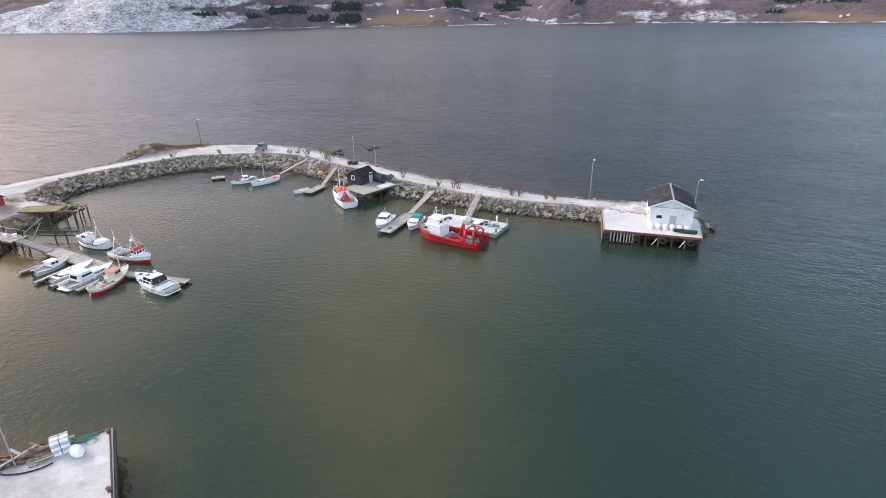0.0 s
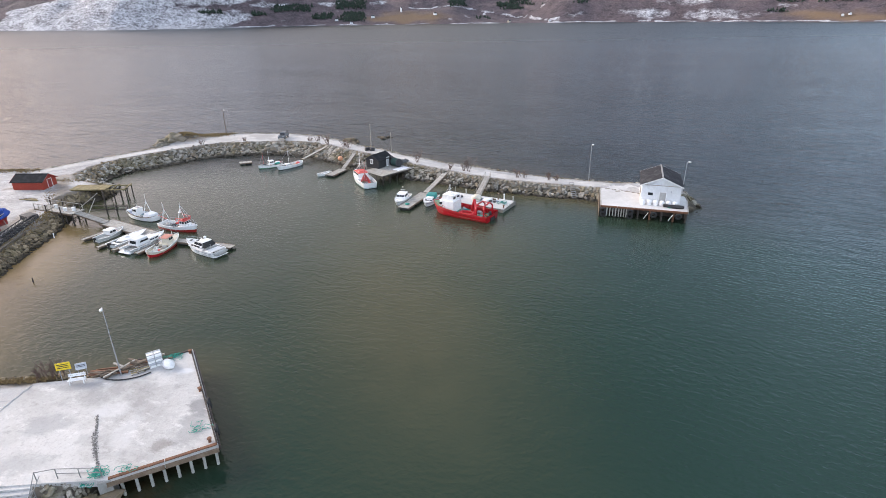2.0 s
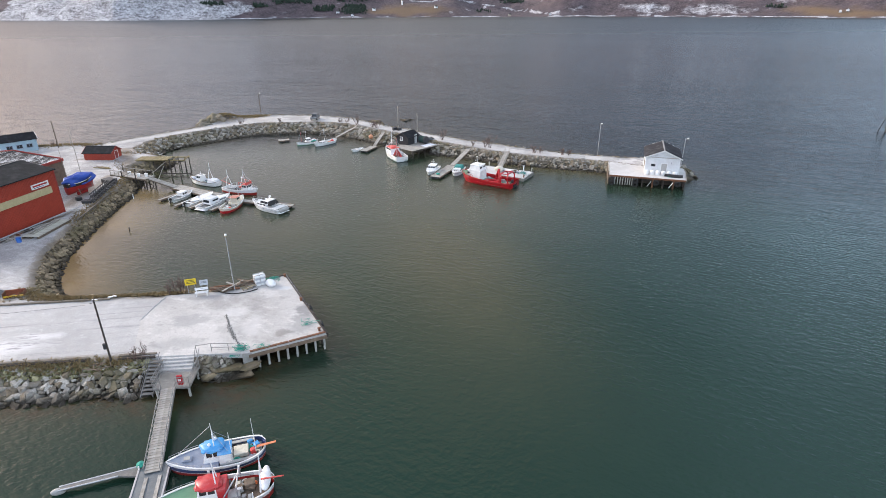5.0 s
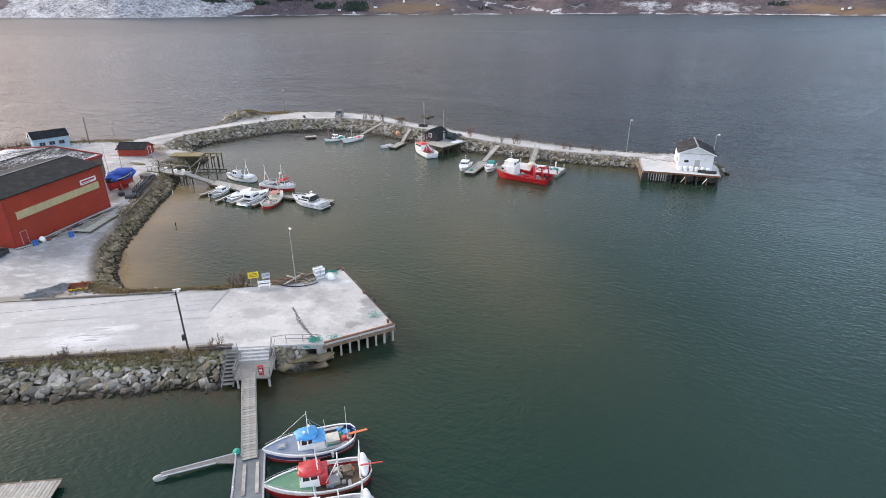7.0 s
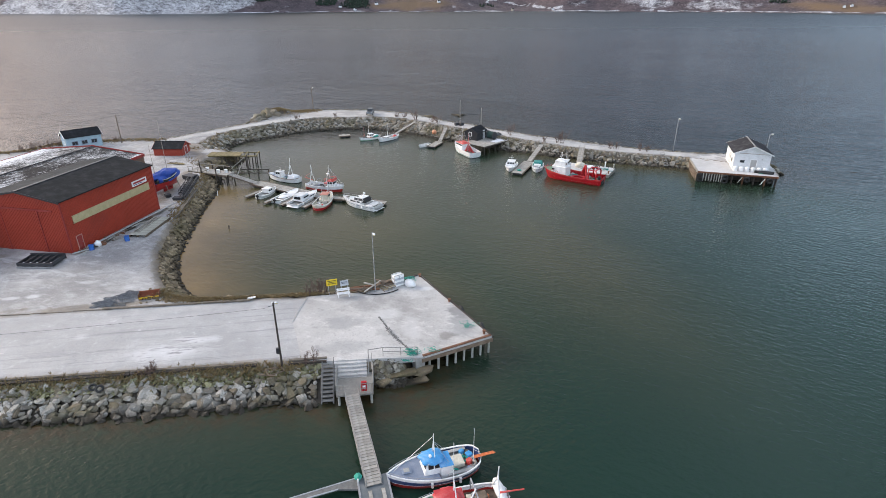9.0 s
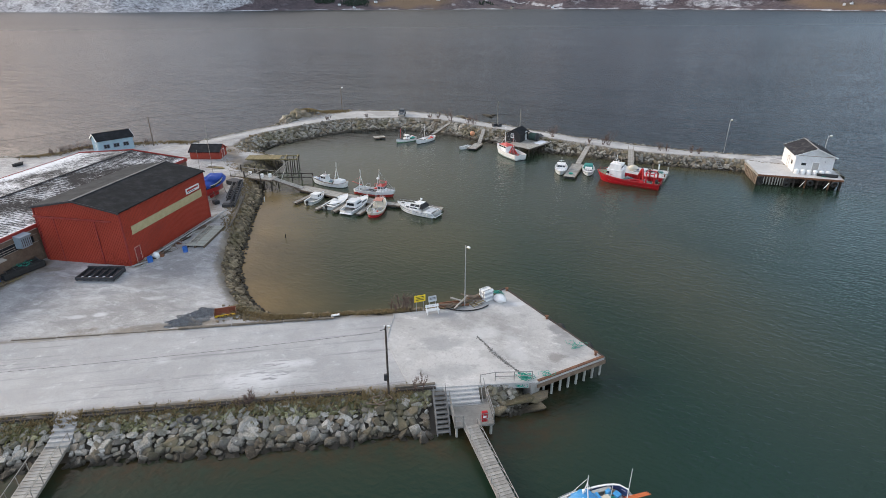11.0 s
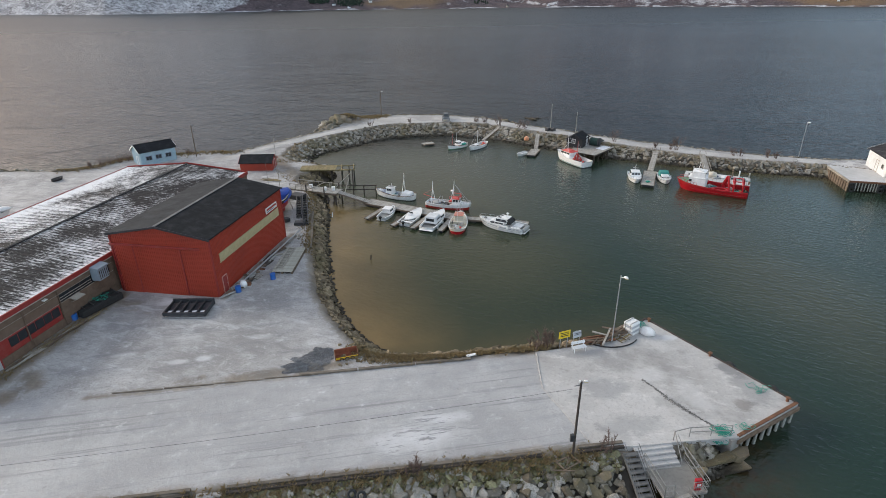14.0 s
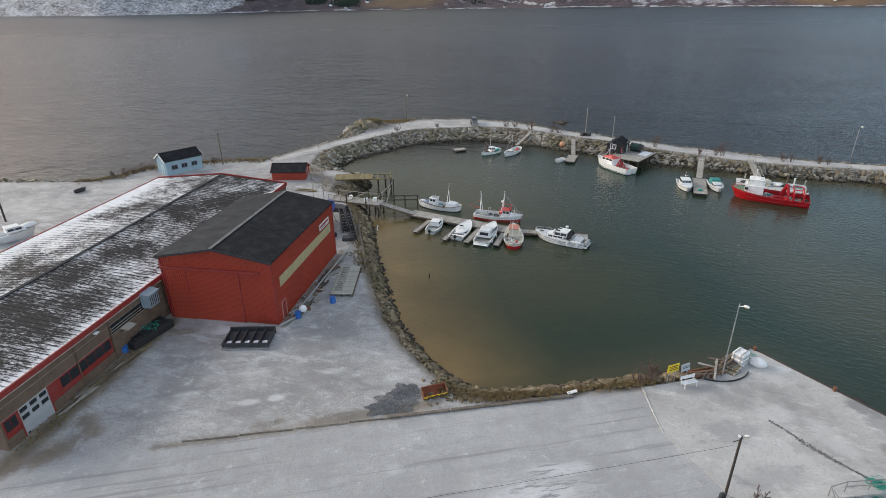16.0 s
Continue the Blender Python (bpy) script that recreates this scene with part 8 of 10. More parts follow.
for o in (-0.45, 0.45):
    bm = BM()
    tube(bm, (33.6 + o, 91.0, 2.6), (33.3 + o, 87.9, 0.5), 0.035, n=6)
    part("rail", bm, GRATING, ls)
for i in range(9):
    f = i / 8
    bm = BM()
    box(bm, (33.6 - 0.3 * f, 91.0 - 3.1 * f, 2.55 - 2.05 * f), (0.9, 0.22, 0.05))
    part("tread", bm, GRATING, ls)

# -- timber quay of the boathouse
hd = thing("boathouse_quay", 0, 0, 0, 0, "timber quay with frosted deck on dark piles", "quay")
HQ = [(34.9, 78.4), (48.1, 72.6), (51.2, 78.6), (53.2, 84.4), (47.0, 90.4), (39.3, 90.0)]
bm = BM()
prism(bm, HQ, 1.8, 2.0)
part("deck", bm, DECK_TOP, hd)
for a, b, z, h in (((34.8, 78.35), (48.15, 72.5), 1.86, 0.34), ((34.85, 78.3), (39.2, 89.9), 1.82, 0.4), ((48.15, 72.55), (51.25, 78.6), 1.82, 0.4)):
    k = max(2, round(math.dist(a, b) / 3.2))
    for i in range(k):
        pa = [a[j] + (b[j] - a[j]) * i / k for j in (0, 1)]
        pb = [a[j] + (b[j] - a[j]) * (i + 0.985) / k for j in (0, 1)]
        bm = BM()
        side_beam(bm, pa, pb, 0, z, z, 0.22, h)
        part("edge_beam", bm, RUST if h < 0.36 else WOOD_GREY, hd)
for i in range(8):
    f = (i + 0.1) / 7.2
    for o in (0.3, 2.6):
        pile(hd, 35.1 + 12.9 * f + 0.40 * o, 78.15 - 5.7 * f + 0.91 * o, -1.6, 1.8, 0.17, RUST if i in (4, 6) and o < 1 else WOOD_DARK)
for i in range(5):
    f = (i + 0.5) / 5
    pile(hd, 35.2 + 4.0 * f, 78.9 + 10.6 * f, -1.6, 1.8, 0.16, WOOD_DARK)
for i in range(3):
    f = (i + 0.5) / 3
    pile(hd, 48.2 + 2.7 * f, 72.9 + 5.6 * f, -1.6, 1.8, 0.16, WOOD_DARK)
bm = BM()
prism(bm, [(37.4, 80.3), (49.2, 75.1), (49.5, 75.7), (37.7, 80.9)], -1.6, 1.79)
part("back_wall", bm, WOOD_DARK, hd, "dark sheeting behind the front piles")
for f0, f1 in ((0.08, 0.22), (0.25, 0.31)):
    k = max(3, int((f1 - f0) * 14.4 / 0.36))
    for i in range(k):
        f = f0 + (f1 - f0) * i / (k - 1)
        bm = BM()
        box(bm, (34.8 + 13.3 * f - 0.07, 78.35 - 5.8 * f - 0.16, 0.95), (0.17, 0.06, 1.5), -23.6)
        part("fender_board", bm, PILE, hd)
for i in range(13):
    f = i / 12
    bm = BM()
    box(bm, (34.75 + 4.4 * f - 0.14, 78.4 + 11.5 * f, 0.85), (0.08, 0.78, 1.6), -20.7)
    part("side_board", bm, WOOD_OLD, hd)
for f, z in ((0.03, 1.2), (0.035, 0.5), (0.35, 1.2), (0.35, 0.5), (0.62, 1.1), (0.9, 1.15)):
    bm = BM()
    ring(bm, (34.8 + 13.3 * f - 0.1, 78.35 - 5.8 * f - 0.3, z), 0.42, 0.17, (0.40, 0.91, 0), 16, 8)
    part("tyre_fender", bm, BLACK, hd, "black tyre fender")
for f, m_ in ((0.5, STEEL), (0.78, WHITE)):
    bm = BM()
    tube(bm, (34.8 + 13.3 * f, 77.9 - 5.8 * f, 0.3), (35.4 + 13.3 * f, 77.6 - 5.8 * f, 1.5), 0.06, n=6)
    part("diagonal_brace", bm, m_, hd)

# ---------------------------------------------------------------- roads and edges


def ribbon(name, left, right, z, thick, mat, label, category):
    """A road between two edge lines, cambered, with frayed edges."""
    pts_l, pts_r = [], []
    for src, dst in ((left, pts_l), (right, pts_r)):
        for (ax, ay), (bx, by) in zip(src, src[1:]):
            for k in range(6):
                dst.append((ax + (bx - ax) * k / 6, ay + (by - ay) * k / 6))
        dst.append(src[-1])
    verts, faces = [], []
    m_ = 7
    for i, (a, b) in enumerate(zip(pts_l, pts_r)):
        for j in range(m_):
            f = j / (m_ - 1)
            fray = (noise.noise((i * 0.45, j * 3.0, 5)) * 0.35) if j in (0, m_ - 1) else 0.0
            f2 = f + fray / max(2.0, math.dist(a, b))
            zz = z(a[0], a[1]) + thick * (1 - (2 * f - 1) ** 4) + 0.03 * noise.noise((i * 0.3, j * 0.9, 1))
            verts.append((a[0] + (b[0] - a[0]) * f2, a[1] + (b[1] - a[1]) * f2, zz))
    for i in range(len(pts_l) - 1):
        for j in range(m_ - 1):
            faces.append((i * m_ + j, i * m_ + j + 1, (i + 1) * m_ + j + 1, (i + 1) * m_ + j))
    me = bpy.data.meshes.new(name)
    me.from_pydata(verts, [], faces)
    bm_ = bmesh.new()
    bm_.from_mesh(me)
    bmesh.ops.recalc_face_normals(bm_, faces=bm_.faces)
    bm_.to_mesh(me)
    bm_.free()
    me.shade_smooth()
    me.materials.append(mat)
    return tagged(new(name, me), label, category, kind="structure")


ROAD_IN = [(-92.0, 104.6), (-86.0, 107.6), (-80.0, 112.2), (-73.5, 119.3), (-66.2, 127.0), (-59.6, 132.5), (-52.2, 138.4), (-46.0, 141.8), (-37.0, 141.5), (-29.4, 141.5), (-22.2, 138.8), (-16.1, 133.6), (-10.7, 127.5),
           (-5.4, 122.4), (-0.6, 117.6), (3.5, 111.8), (8.1, 107.9), (12.6, 104.2), (16.9, 100.8), (21.2, 97.9), (25.7, 95.3), (30.3, 93.2), (34.9, 91.2), (40.6, 88.9)]
ROAD_OUT = [(-95.0, 107.6), (-89.0, 111.0), (-80.4, 115.9), (-72.8, 124.0), (-66.3, 130.5), (-59.6, 136.2), (-53.4, 142.5), (-48.4, 149.0), (-41.7, 150.8), (-30.8, 149.0), (-21.0, 143.4), (-15.0, 137.1), (-9.8, 130.6),
            (-4.3, 125.4), (0.4, 120.2), (5.3, 114.6), (9.7, 110.4), (14.4, 106.9), (18.8, 103.5), (23.1, 100.3), (27.4, 97.5), (31.7, 95.2), (36.3, 93.0), (42.2, 91.0)]
ribbon("breakwater_road", ROAD_IN, ROAD_OUT, lambda x, y: float(top_at(np.array(x), np.array(y))) if y < 139 else 2.47, 0.12, ROAD_SNOW, "snow-packed gravel road along the breakwater crest", "road")

# kerb beams along both edges of the quay road
KERB = surface("weathered_kerb_timber", (0.10, 0.083, 0.066), (0.20, 0.172, 0.14), 1.6, 0.9, 0.3, dirt=(0.09, 0.075, 0.055), vary=0.4)
kb = thing("kerb", 0, 0, 0, 0, "weathered timber kerb along the road edge", "kerb", kind="structure")
for y, x0, x1, sk in ((23.25, -118.0, -66.3, 0.0), (23.1, -63.9, -41.0, -0.05), (23.0, -38.2, -34.6, 0.0), (35.35, -60.0, -44.0, 0.02)):
    k = max(1, round((x1 - x0) / 5.2))
    for i in range(k):
        a, b = x0 + (x1 - x0) * i / k, x0 + (x1 - x0) * (i + 0.98) / k
        bm = BM()
        w = noise.noise((i * 1.7, y, 0)) * 0.06
        side_beam(bm, (a, y + w + sk * i), (b, y - w + sk * i), 0, 2.08, 2.06, 0.26, 0.22)
        part("beam", bm, KERB, kb)
        if y < 30:
            bm = BM()
            side_beam(bm, (a, y - 0.36 + w), (b, y - 0.36 - w), 0, 1.98, 1.97, 0.22, 0.2)
            part("lower_beam", bm, WOOD_DARK, kb)
k2 = thing("low_rail", 0, 0, 0, 0, "low weathered beam dividing yard and road", "rail")
for i in range(4):
    bm = BM()
    side_beam(bm, (-76.0 + 4.3 * i, 35.3 + 0.02 * i), (-71.8 + 4.3 * i, 35.25), 0, 2.01, 2.01, 0.13, 0.1)
    part("beam", bm, KERB, k2)

# ---------------------------------------------------------------- poles, lamps and cables


def pole(name, x, y, z0, z1, label, r=0.13, mat=None, arm=None, lamp=False, box_z=None, group="", head=1.0):
    g = thing(name, x, y, z0, 0, label, "pole", group)
    H_ = z1 - z0
    bm = BM()
    tube(bm, (0, 0, -0.6), (0, 0, H_), r, r * 0.72, 10)
    part("shaft", bm, mat or WOOD_OLD, g)
    if arm:
        bm = BM()
        tube(bm, (0, 0, H_ - 0.25), (arm[0], arm[1], H_ + 0.05), 0.04, n=7)
        part("arm", bm, STEEL, g)
    if lamp:
        ax, ay = arm or (0.25, -0.1)
        bm = BM()
        blob(bm, (ax, ay, H_ + 0.06), (0.27 * head, 0.16 * head, 0.1 * head), 1, 0.0, 2, math.degrees(math.atan2(ay, ax)))
        hd_ = part("lamp_head", bm, WHITE, g, smooth=True)
        bm = BM()
        blob(bm, (ax * 1.05, ay * 1.05, H_ - 0.03), (0.25 * head, 0.13 * head, 0.07 * head), 1, 0.0, 2, math.degrees(math.atan2(ay, ax)))
        part("lamp_glass", bm, BEIGE_PANEL, hd_)
    if box_z:
        bm = BM()
        box(bm, (-0.2, 0.02, box_z), (0.28, 0.24, 0.62), bev=0.03)
        part("switch_box", bm, DARK_STEEL, g)
    return g


pole("street_lamp", -29.9, 35.75, 2.0, 9.6, "slim galvanised street lamp at the quay corner", 0.065, STEEL, (0.2, -0.62), True, None, "lamps")
g = pole("utility_pole", -38.8, 22.5, 1.5, 8.75, "dark wooden utility pole with lamp and switch box", 0.105, WOOD_DARK, (0.3, -0.1), True, 2.1, "", 0.6)
bm = BM()
box(bm, (-0.08, 0.05, 7.2), (0.14, 0.18, 0.14), bev=0.03)
part("second_lamp", bm, WHITE, g)
bm = BM()
tube(bm, (0, 0, 6.95), (-0.45, 0.03, 6.85), 0.03)
part("insulator_arm", bm, DARK_STEEL, g)
pole("utility_pole", -88.6, 115.6, 2.1, 9.0, "grey wooden utility pole by the road", 0.13, WOOD_OLD, None, False, None, "shore poles")
pole("utility_pole", -116.2, 89.6, 2.0, 9.6, "dark leaning wooden utility pole in the snow", 0.15, WOOD_DARK, None, False, None, "shore poles")
pole("utility_pole", -47.4, 152.0, 2.6, 9.3, "grey wooden pole at the breakwater bend", 0.11, WOOD_OLD, (0.4, -0.3), True, None, "breakwater poles")
pole("utility_pole", -6.2, 126.3, 2.5, 8.9, "thin grey pole beside the breakwater road", 0.09, WOOD_GREY, None, False, None, "breakwater poles")
pole("utility_pole", -1.3, 121.8, 2.5, 7.6, "thin pale pole behind the black shed", 0.08, WOOD_GREY, None, False, None, "breakwater poles")
pole("street_lamp", 39.4, 96.8, 0.9, 8.7, "slim galvanised street lamp on the breakwater", 0.075, STEEL, (0.1, -0.35), True, None, "lamps")
pole("street_lamp", 54.2, 85.6, 2.0, 7.3, "short lamp post behind the boathouse", 0.06, STEEL, (0.35, -0.3), True, None, "lamps")


pole("utility_pole", -128.0, 21.9, 2.0, 8.9, "dark wooden utility pole beside the road", 0.13, WOOD_DARK, None, False, None, "shore poles")


def cable(name, a, b, sag, label, r=0.016):
    a, b = Vector(a), Vector(b)
    bm = BM()
    pts = []
    for i in range(25):
        f = i / 24
        p = a.lerp(b, f)
        p.z -= sag * 4 * f * (1 - f)
        pts.append(p)
    polyline(bm, pts, r, 5)
    return tagged(link_mesh(name, bm, BLACK), label, "cable")


cable("overhead_cable", (-39.5, 22.25, 8.35), (-128.0, 21.9, 8.6), 1.35, "black overhead cable from the quay pole", 0.011)
cable("overhead_cable", (-88.6, 115.6, 8.8), (-47.4, 152.0, 9.1), 0.8, "thin overhead cable along the breakwater", 0.014)
cable("overhead_cable", (-47.4, 152.0, 9.1), (-6.2, 126.3, 8.7), 0.8, "thin overhead cable along the breakwater", 0.014)
cable("overhead_cable", (-6.2, 126.3, 8.7), (39.4, 96.8, 8.4), 0.9, "thin overhead cable along the breakwater", 0.012)
cable("overhead_cable", (-88.6, 115.6, 8.8), (-116.2, 89.6, 9.3), 0.6, "thin overhead cable over the shore", 0.022)

# ---------------------------------------------------------------- quay corner clutter

sg = thing("yellow_sign", -34.85, 35.75, 2.03, 12, "yellow notice board on two posts, its writing worn", "sign")
YELLOW = paint("yellow_sign_paint", (0.72, 0.52, 0.02), 0.4, (0.5, 0.36, 0.05), 0.2)
bm = BM()
box(bm, (0, 0, 1.55), (1.25, 0.05, 0.8), bev=0.01)
b_ = part("board", bm, YELLOW, sg)
for z, w in ((1.76, 0.95), (1.58, 0.85), (1.4, 1.0)):
    bm = BM()
    box(bm, (0, -0.032, z), (w, 0.008, 0.07))
    part("writing", bm, BLACK, b_)
for x in (-0.4, 0.4):
    bm = BM()
    tube(bm, (x, 0.05, -0.3), (x, 0.05, 1.9), 0.04, n=7)
    part("post", bm, STEEL, sg)
sg = thing("grey_sign", -33.45, 36.05, 2.03, 15, "pale grey notice board on two posts behind the bench", "sign")
bm = BM()
box(bm, (0, 0, 1.25), (0.95, 0.05, 0.65), 0, 0, 1, -12)
b_ = part("board", bm, GREY_DOOR, sg)
for z in (1.38, 1.24, 1.1):
    bm = BM()
    box(bm, (0, -0.05, z), (0.7, 0.008, 0.05), 0, 0, 1, -12)
    part("writing", bm, DARK_STEEL, b_)
for x in (-0.35, 0.35):
    bm = BM()
    tube(bm, (x, 0.05, -0.3), (x, 0.05, 1.3), 0.035, n=7)
    part("post", bm, STEEL, sg)
bn = thing("bench", -33.55, 35.05, 2.05, 8, "white-painted slatted bench on the quay", "bench")
for y in (-0.18, 0.0, 0.18):
    bm = BM()
    box(bm, (0, y, 0.45), (1.5, 0.14, 0.045), bev=0.01)
    part("seat_slat", bm, WHITE, bn)
for z in (0.68, 0.86):
    bm = BM()
    box(bm, (0, 0.3, z), (1.5, 0.04, 0.14), 0, 0, 1, -12, bev=0.01)
    part("back_slat", bm, WHITE, bn)
for x in (-0.6, 0.6):
    for y0, y1, z1 in ((-0.25, -0.2, 0.45), (0.22, 0.33, 0.95)):
        bm = BM()
        tube(bm, (x, y0, 0), (x, y1, z1), 0.045, n=6)
        part("leg", bm, WHITE, bn)
rg = random.Random(5)
jt = thing("timber_heap", 0, 0, 2.03, 0, "heap of old planks and rusty beams along the quay edge", "timber")
for i in range(30):
    f = rg.random()
    cx, cy = -32.2 + 5.2 * f + rg.uniform(-0.5, 0.5), 35.7 + 1.9 * f + rg.uniform(-0.3, 0.7)
    bm = BM()
    box(bm, (cx, cy, 0.08 + rg.uniform(0, 0.4)), (rg.uniform(1.2, 3.4), rg.uniform(0.1, 0.24), rg.uniform(0.06, 0.16)), rg.gauss(28, 22), rg.gauss(0, 6))
    part("plank", bm, rg.choice((WOOD_OLD, WOOD_OLD, RUST, WOOD_GREY, WOOD_DARK)), jt)
for k, (x, y, rz) in enumerate(((-28.6, 36.3, 25), (-28.2, 36.6, 31))):
    pl = thing("pallet", x, y, 2.05 + 0.16 * k, rz, "grey wooden pallet by the lamp post", "pallet", "pallets")
    for j in range(6):
        bm = BM()
        box(bm, (0, -0.5 + j * 0.2, 0.12), (1.2, 0.12, 0.03))
        part("board", bm, WOOD_YELLOW if j % 2 else WOOD_GREY, pl)
    for x_ in (-0.52, 0, 0.52):
        bm = BM()
        box(bm, (x_, 0, 0.05), (0.1, 1.1, 0.1))
        part("runner", bm, WOOD_OLD, pl)
ib = thing("crate_stack", -27.2, 37.25, 2.05, 28, "stack of white plastic fish crates strapped together", "crate")
for i in range(5):
    for j in (-0.33, 0.33):
        bm = BM()
        box(bm, (j * 1.0, 0, 0.14 + i * 0.27), (0.62, 1.05, 0.24), 0, 0, 0.96, bev=0.03)
        part("crate", bm, GREY_DOOR if i % 2 else WHITE, ib)
bm = BM()
for y in (-0.3, 0.3):
    box(bm, (0, y, 0.7), (1.34, 0.05, 1.42))
part("strap", bm, DECK_GREY, ib)
bm = BM()
blob(bm, (0, 0, 0.42), (0.95, 0.6, 0.52), 4, 0.22, 3)
wb = link_mesh("bulk_bag", bm, WHITE, smooth=True)
wb.matrix_basis = pose(-25.75, 36.6, 2.06, 0, 0, 140)
wb.scale = (0.82, 0.82, 0.9)
tagged(wb, "bulging white bulk bag lying on the quay", "bag")


def net_pile(name, x, y, z, rad, turns, seed, label):
    r = random.Random(seed)
    bm = BM()
    for t in range(turns):
        cx, cy, R = x + r.gauss(0, rad * 0.5), y + r.gauss(0, rad * 0.35), r.uniform(0.25, 0.75) * rad
        ph, el = r.uniform(0, 6.3), r.uniform(0.5, 1.0)
        pts = []
        for i in range(11):
            a = ph + i * 0.55
            w_ = R * r.uniform(0.55, 1.2)
            pts.append((cx + w_ * math.cos(a), cy + w_ * el * math.sin(a), z + 0.04 + 0.16 * r.random()))
        polyline(bm, pts, 0.022, 4)
    return tagged(link_mesh(name, bm, NET_GREEN), label, "rope")


net_pile("net_rope", -25.9, 38.3, 2.05, 0.7, 22, 1, "tangled green net rope at the quay corner")
net_pile("net_rope", -26.5, 22.75, 2.1, 0.62, 24, 2, "tangled green net rope by the railing")
net_pile("net_rope", -24.4, 22.95, 2.1, 0.6, 4, 3, "loose coil of green rope on the quay edge")
net_pile("net_rope", -20.4, 26.9, 2.06, 0.8, 6, 4, "thin green rope strewn near the quay tip")
net_pile("net_rope", -27.3, 22.35, 1.7, 0.55, 8, 6, "green rope hanging over the rubble")
# crescent kerb round the lamp
cr = thing("lamp_kerb", 0, 0, 0, 0, "low dark hose laid in a curve round the lamp", "hose")
bm = BM()
polyline(bm, [(-29.6 + 2.9 * math.cos(a), 37.1 + 2.15 * math.sin(a), 2.13) for a in [radians(205 + 10 * i) for i in range(13)]], 0.06, 6)
part("hose", bm, BLACK, cr)
# broken edge running across the slab
rg = random.Random(11)
vs, fs = [], []
bm = BM()
for i in range(420):
    f = rg.random()
    px = np.interp(f, [0, 0.15, 0.5, 0.7, 1], [-29.64, -29.1, -28.3, -27.75, -26.67]) + rg.gauss(0, 0.06 + 0.06 * (0.3 < f < 0.8))
    py = np.interp(f, [0, 0.15, 0.5, 0.7, 1], [29.9, 28.7, 26.4, 25.3, 23.4]) + rg.gauss(0, 0.08)
    s = rg.uniform(0.02, 0.07)
    box(bm, (px, py, 2.06 + s * 0.25), (s * 1.6, s, s * 0.7), rg.uniform(0, 180), rg.uniform(-25, 25))
tagged(link_mesh("broken_concrete", bm, surface("crumbled_concrete", (0.09, 0.085, 0.078), (0.26, 0.25, 0.24), 4.0, 0.9, 0.3)), "crumbled dark crack across the quay slab", "rubble", kind="stuff")

# ---------------------------------------------------------------- yard

sk = thing("loader_bucket", -55.8, 37.7, 2.0, 9, "rusty orange and yellow loader bucket on the gravel", "bucket")
bm = BM()
prof = [(-0.55, 0.0), (0.35, 0.0), (0.55, 0.25), (0.45, 0.85), (0.35, 0.85), (0.4, 0.3), (0.25, 0.1), (-0.55, 0.08)]
lo = [bm.verts.new((-1.25, y, z)) for y, z in prof]
hi = [bm.verts.new((1.25, y, z)) for y, z in prof]
for i in range(len(prof)):
    j = (i + 1) % len(prof)
    bm.faces.new((lo[i], hi[i], hi[j], lo[j]))
bm.faces.new(lo)
bm.faces.new(hi[::-1])
bmesh.ops.recalc_face_normals(bm, faces=bm.faces)
part("blade", bm, surface("red_rust", (0.17, 0.045, 0.022), (0.25, 0.08, 0.04), 3.0, 0.85, 0.3), sk)
bm = BM()
box(bm, (0, -0.6, 0.26), (2.5, 0.06, 0.26), 0, 0, 1, 12)
part("front_plate", bm, paint("worn_yellow_orange", (0.66, 0.42, 0.02), 0.5, (0.3, 0.14, 0.05), 0.6), sk)
for x in (-1.25, 1.25):
    bm = BM()
    box(bm, (x, -0.1, 0.4), (0.06, 1.1, 0.75))
    part("cheek", bm, RUST, sk)
for x in (-0.6, 0, 0.6):
    bm = BM()
    ring(bm, (x, -0.66, 0.12), 0.2, 0.05, (0, 1, 0), 12, 6)
    part("shackle", bm, BLACK, sk)
GRAVEL = surface("dark_gravel", (0.13, 0.13, 0.135), (0.27, 0.27, 0.28), 2.5, 0.95, 0.9, vary=0.7)
rg = random.Random(41)
verts, faces = [], []
for i in range(6500):                       # loose gravel tipped in two low cones
    cx, cy, R_ = ((-59.2, 37.2, 2.1), (-58.3, 38.5, 1.5), (-60.4, 36.7, 1.3))[i % 3]
    a_, q_ = rg.uniform(0, 6.283), rg.random() ** 0.5 * 1.1
    q_ *= 0.8 + 0.55 * noise.noise((2 * math.cos(a_) + i % 3, 2 * math.sin(a_), 3))
    x, y = cx + R_ * q_ * math.cos(a_), cy + R_ * 0.75 * q_ * math.sin(a_)
    z, s_ = 2.02 + max(0.0, 0.28 * (1 - q_)) * R_ / 2, rg.uniform(0.025, 0.06)
    b_ = len(verts)
    for dx, dy, dz in ((1, 0, 0), (-0.5, 0.87, 0), (-0.5, -0.87, 0), (rg.uniform(-0.4, 0.4), rg.uniform(-0.4, 0.4), 0.9)):
        verts.append((x + s_ * dx * rg.uniform(0.7, 1.2), y + s_ * dy, z + s_ * dz))
    faces += [(b_, b_ + 1, b_ + 3), (b_ + 1, b_ + 2, b_ + 3), (b_ + 2, b_, b_ + 3)]
me = bpy.data.meshes.new("gravel_heap")
me.from_pydata(verts, [], faces)
me.materials.append(GRAVEL)
tagged(new("gravel_heap", me), "low spread of dark grey gravel on the yard", "gravel", kind="stuff")

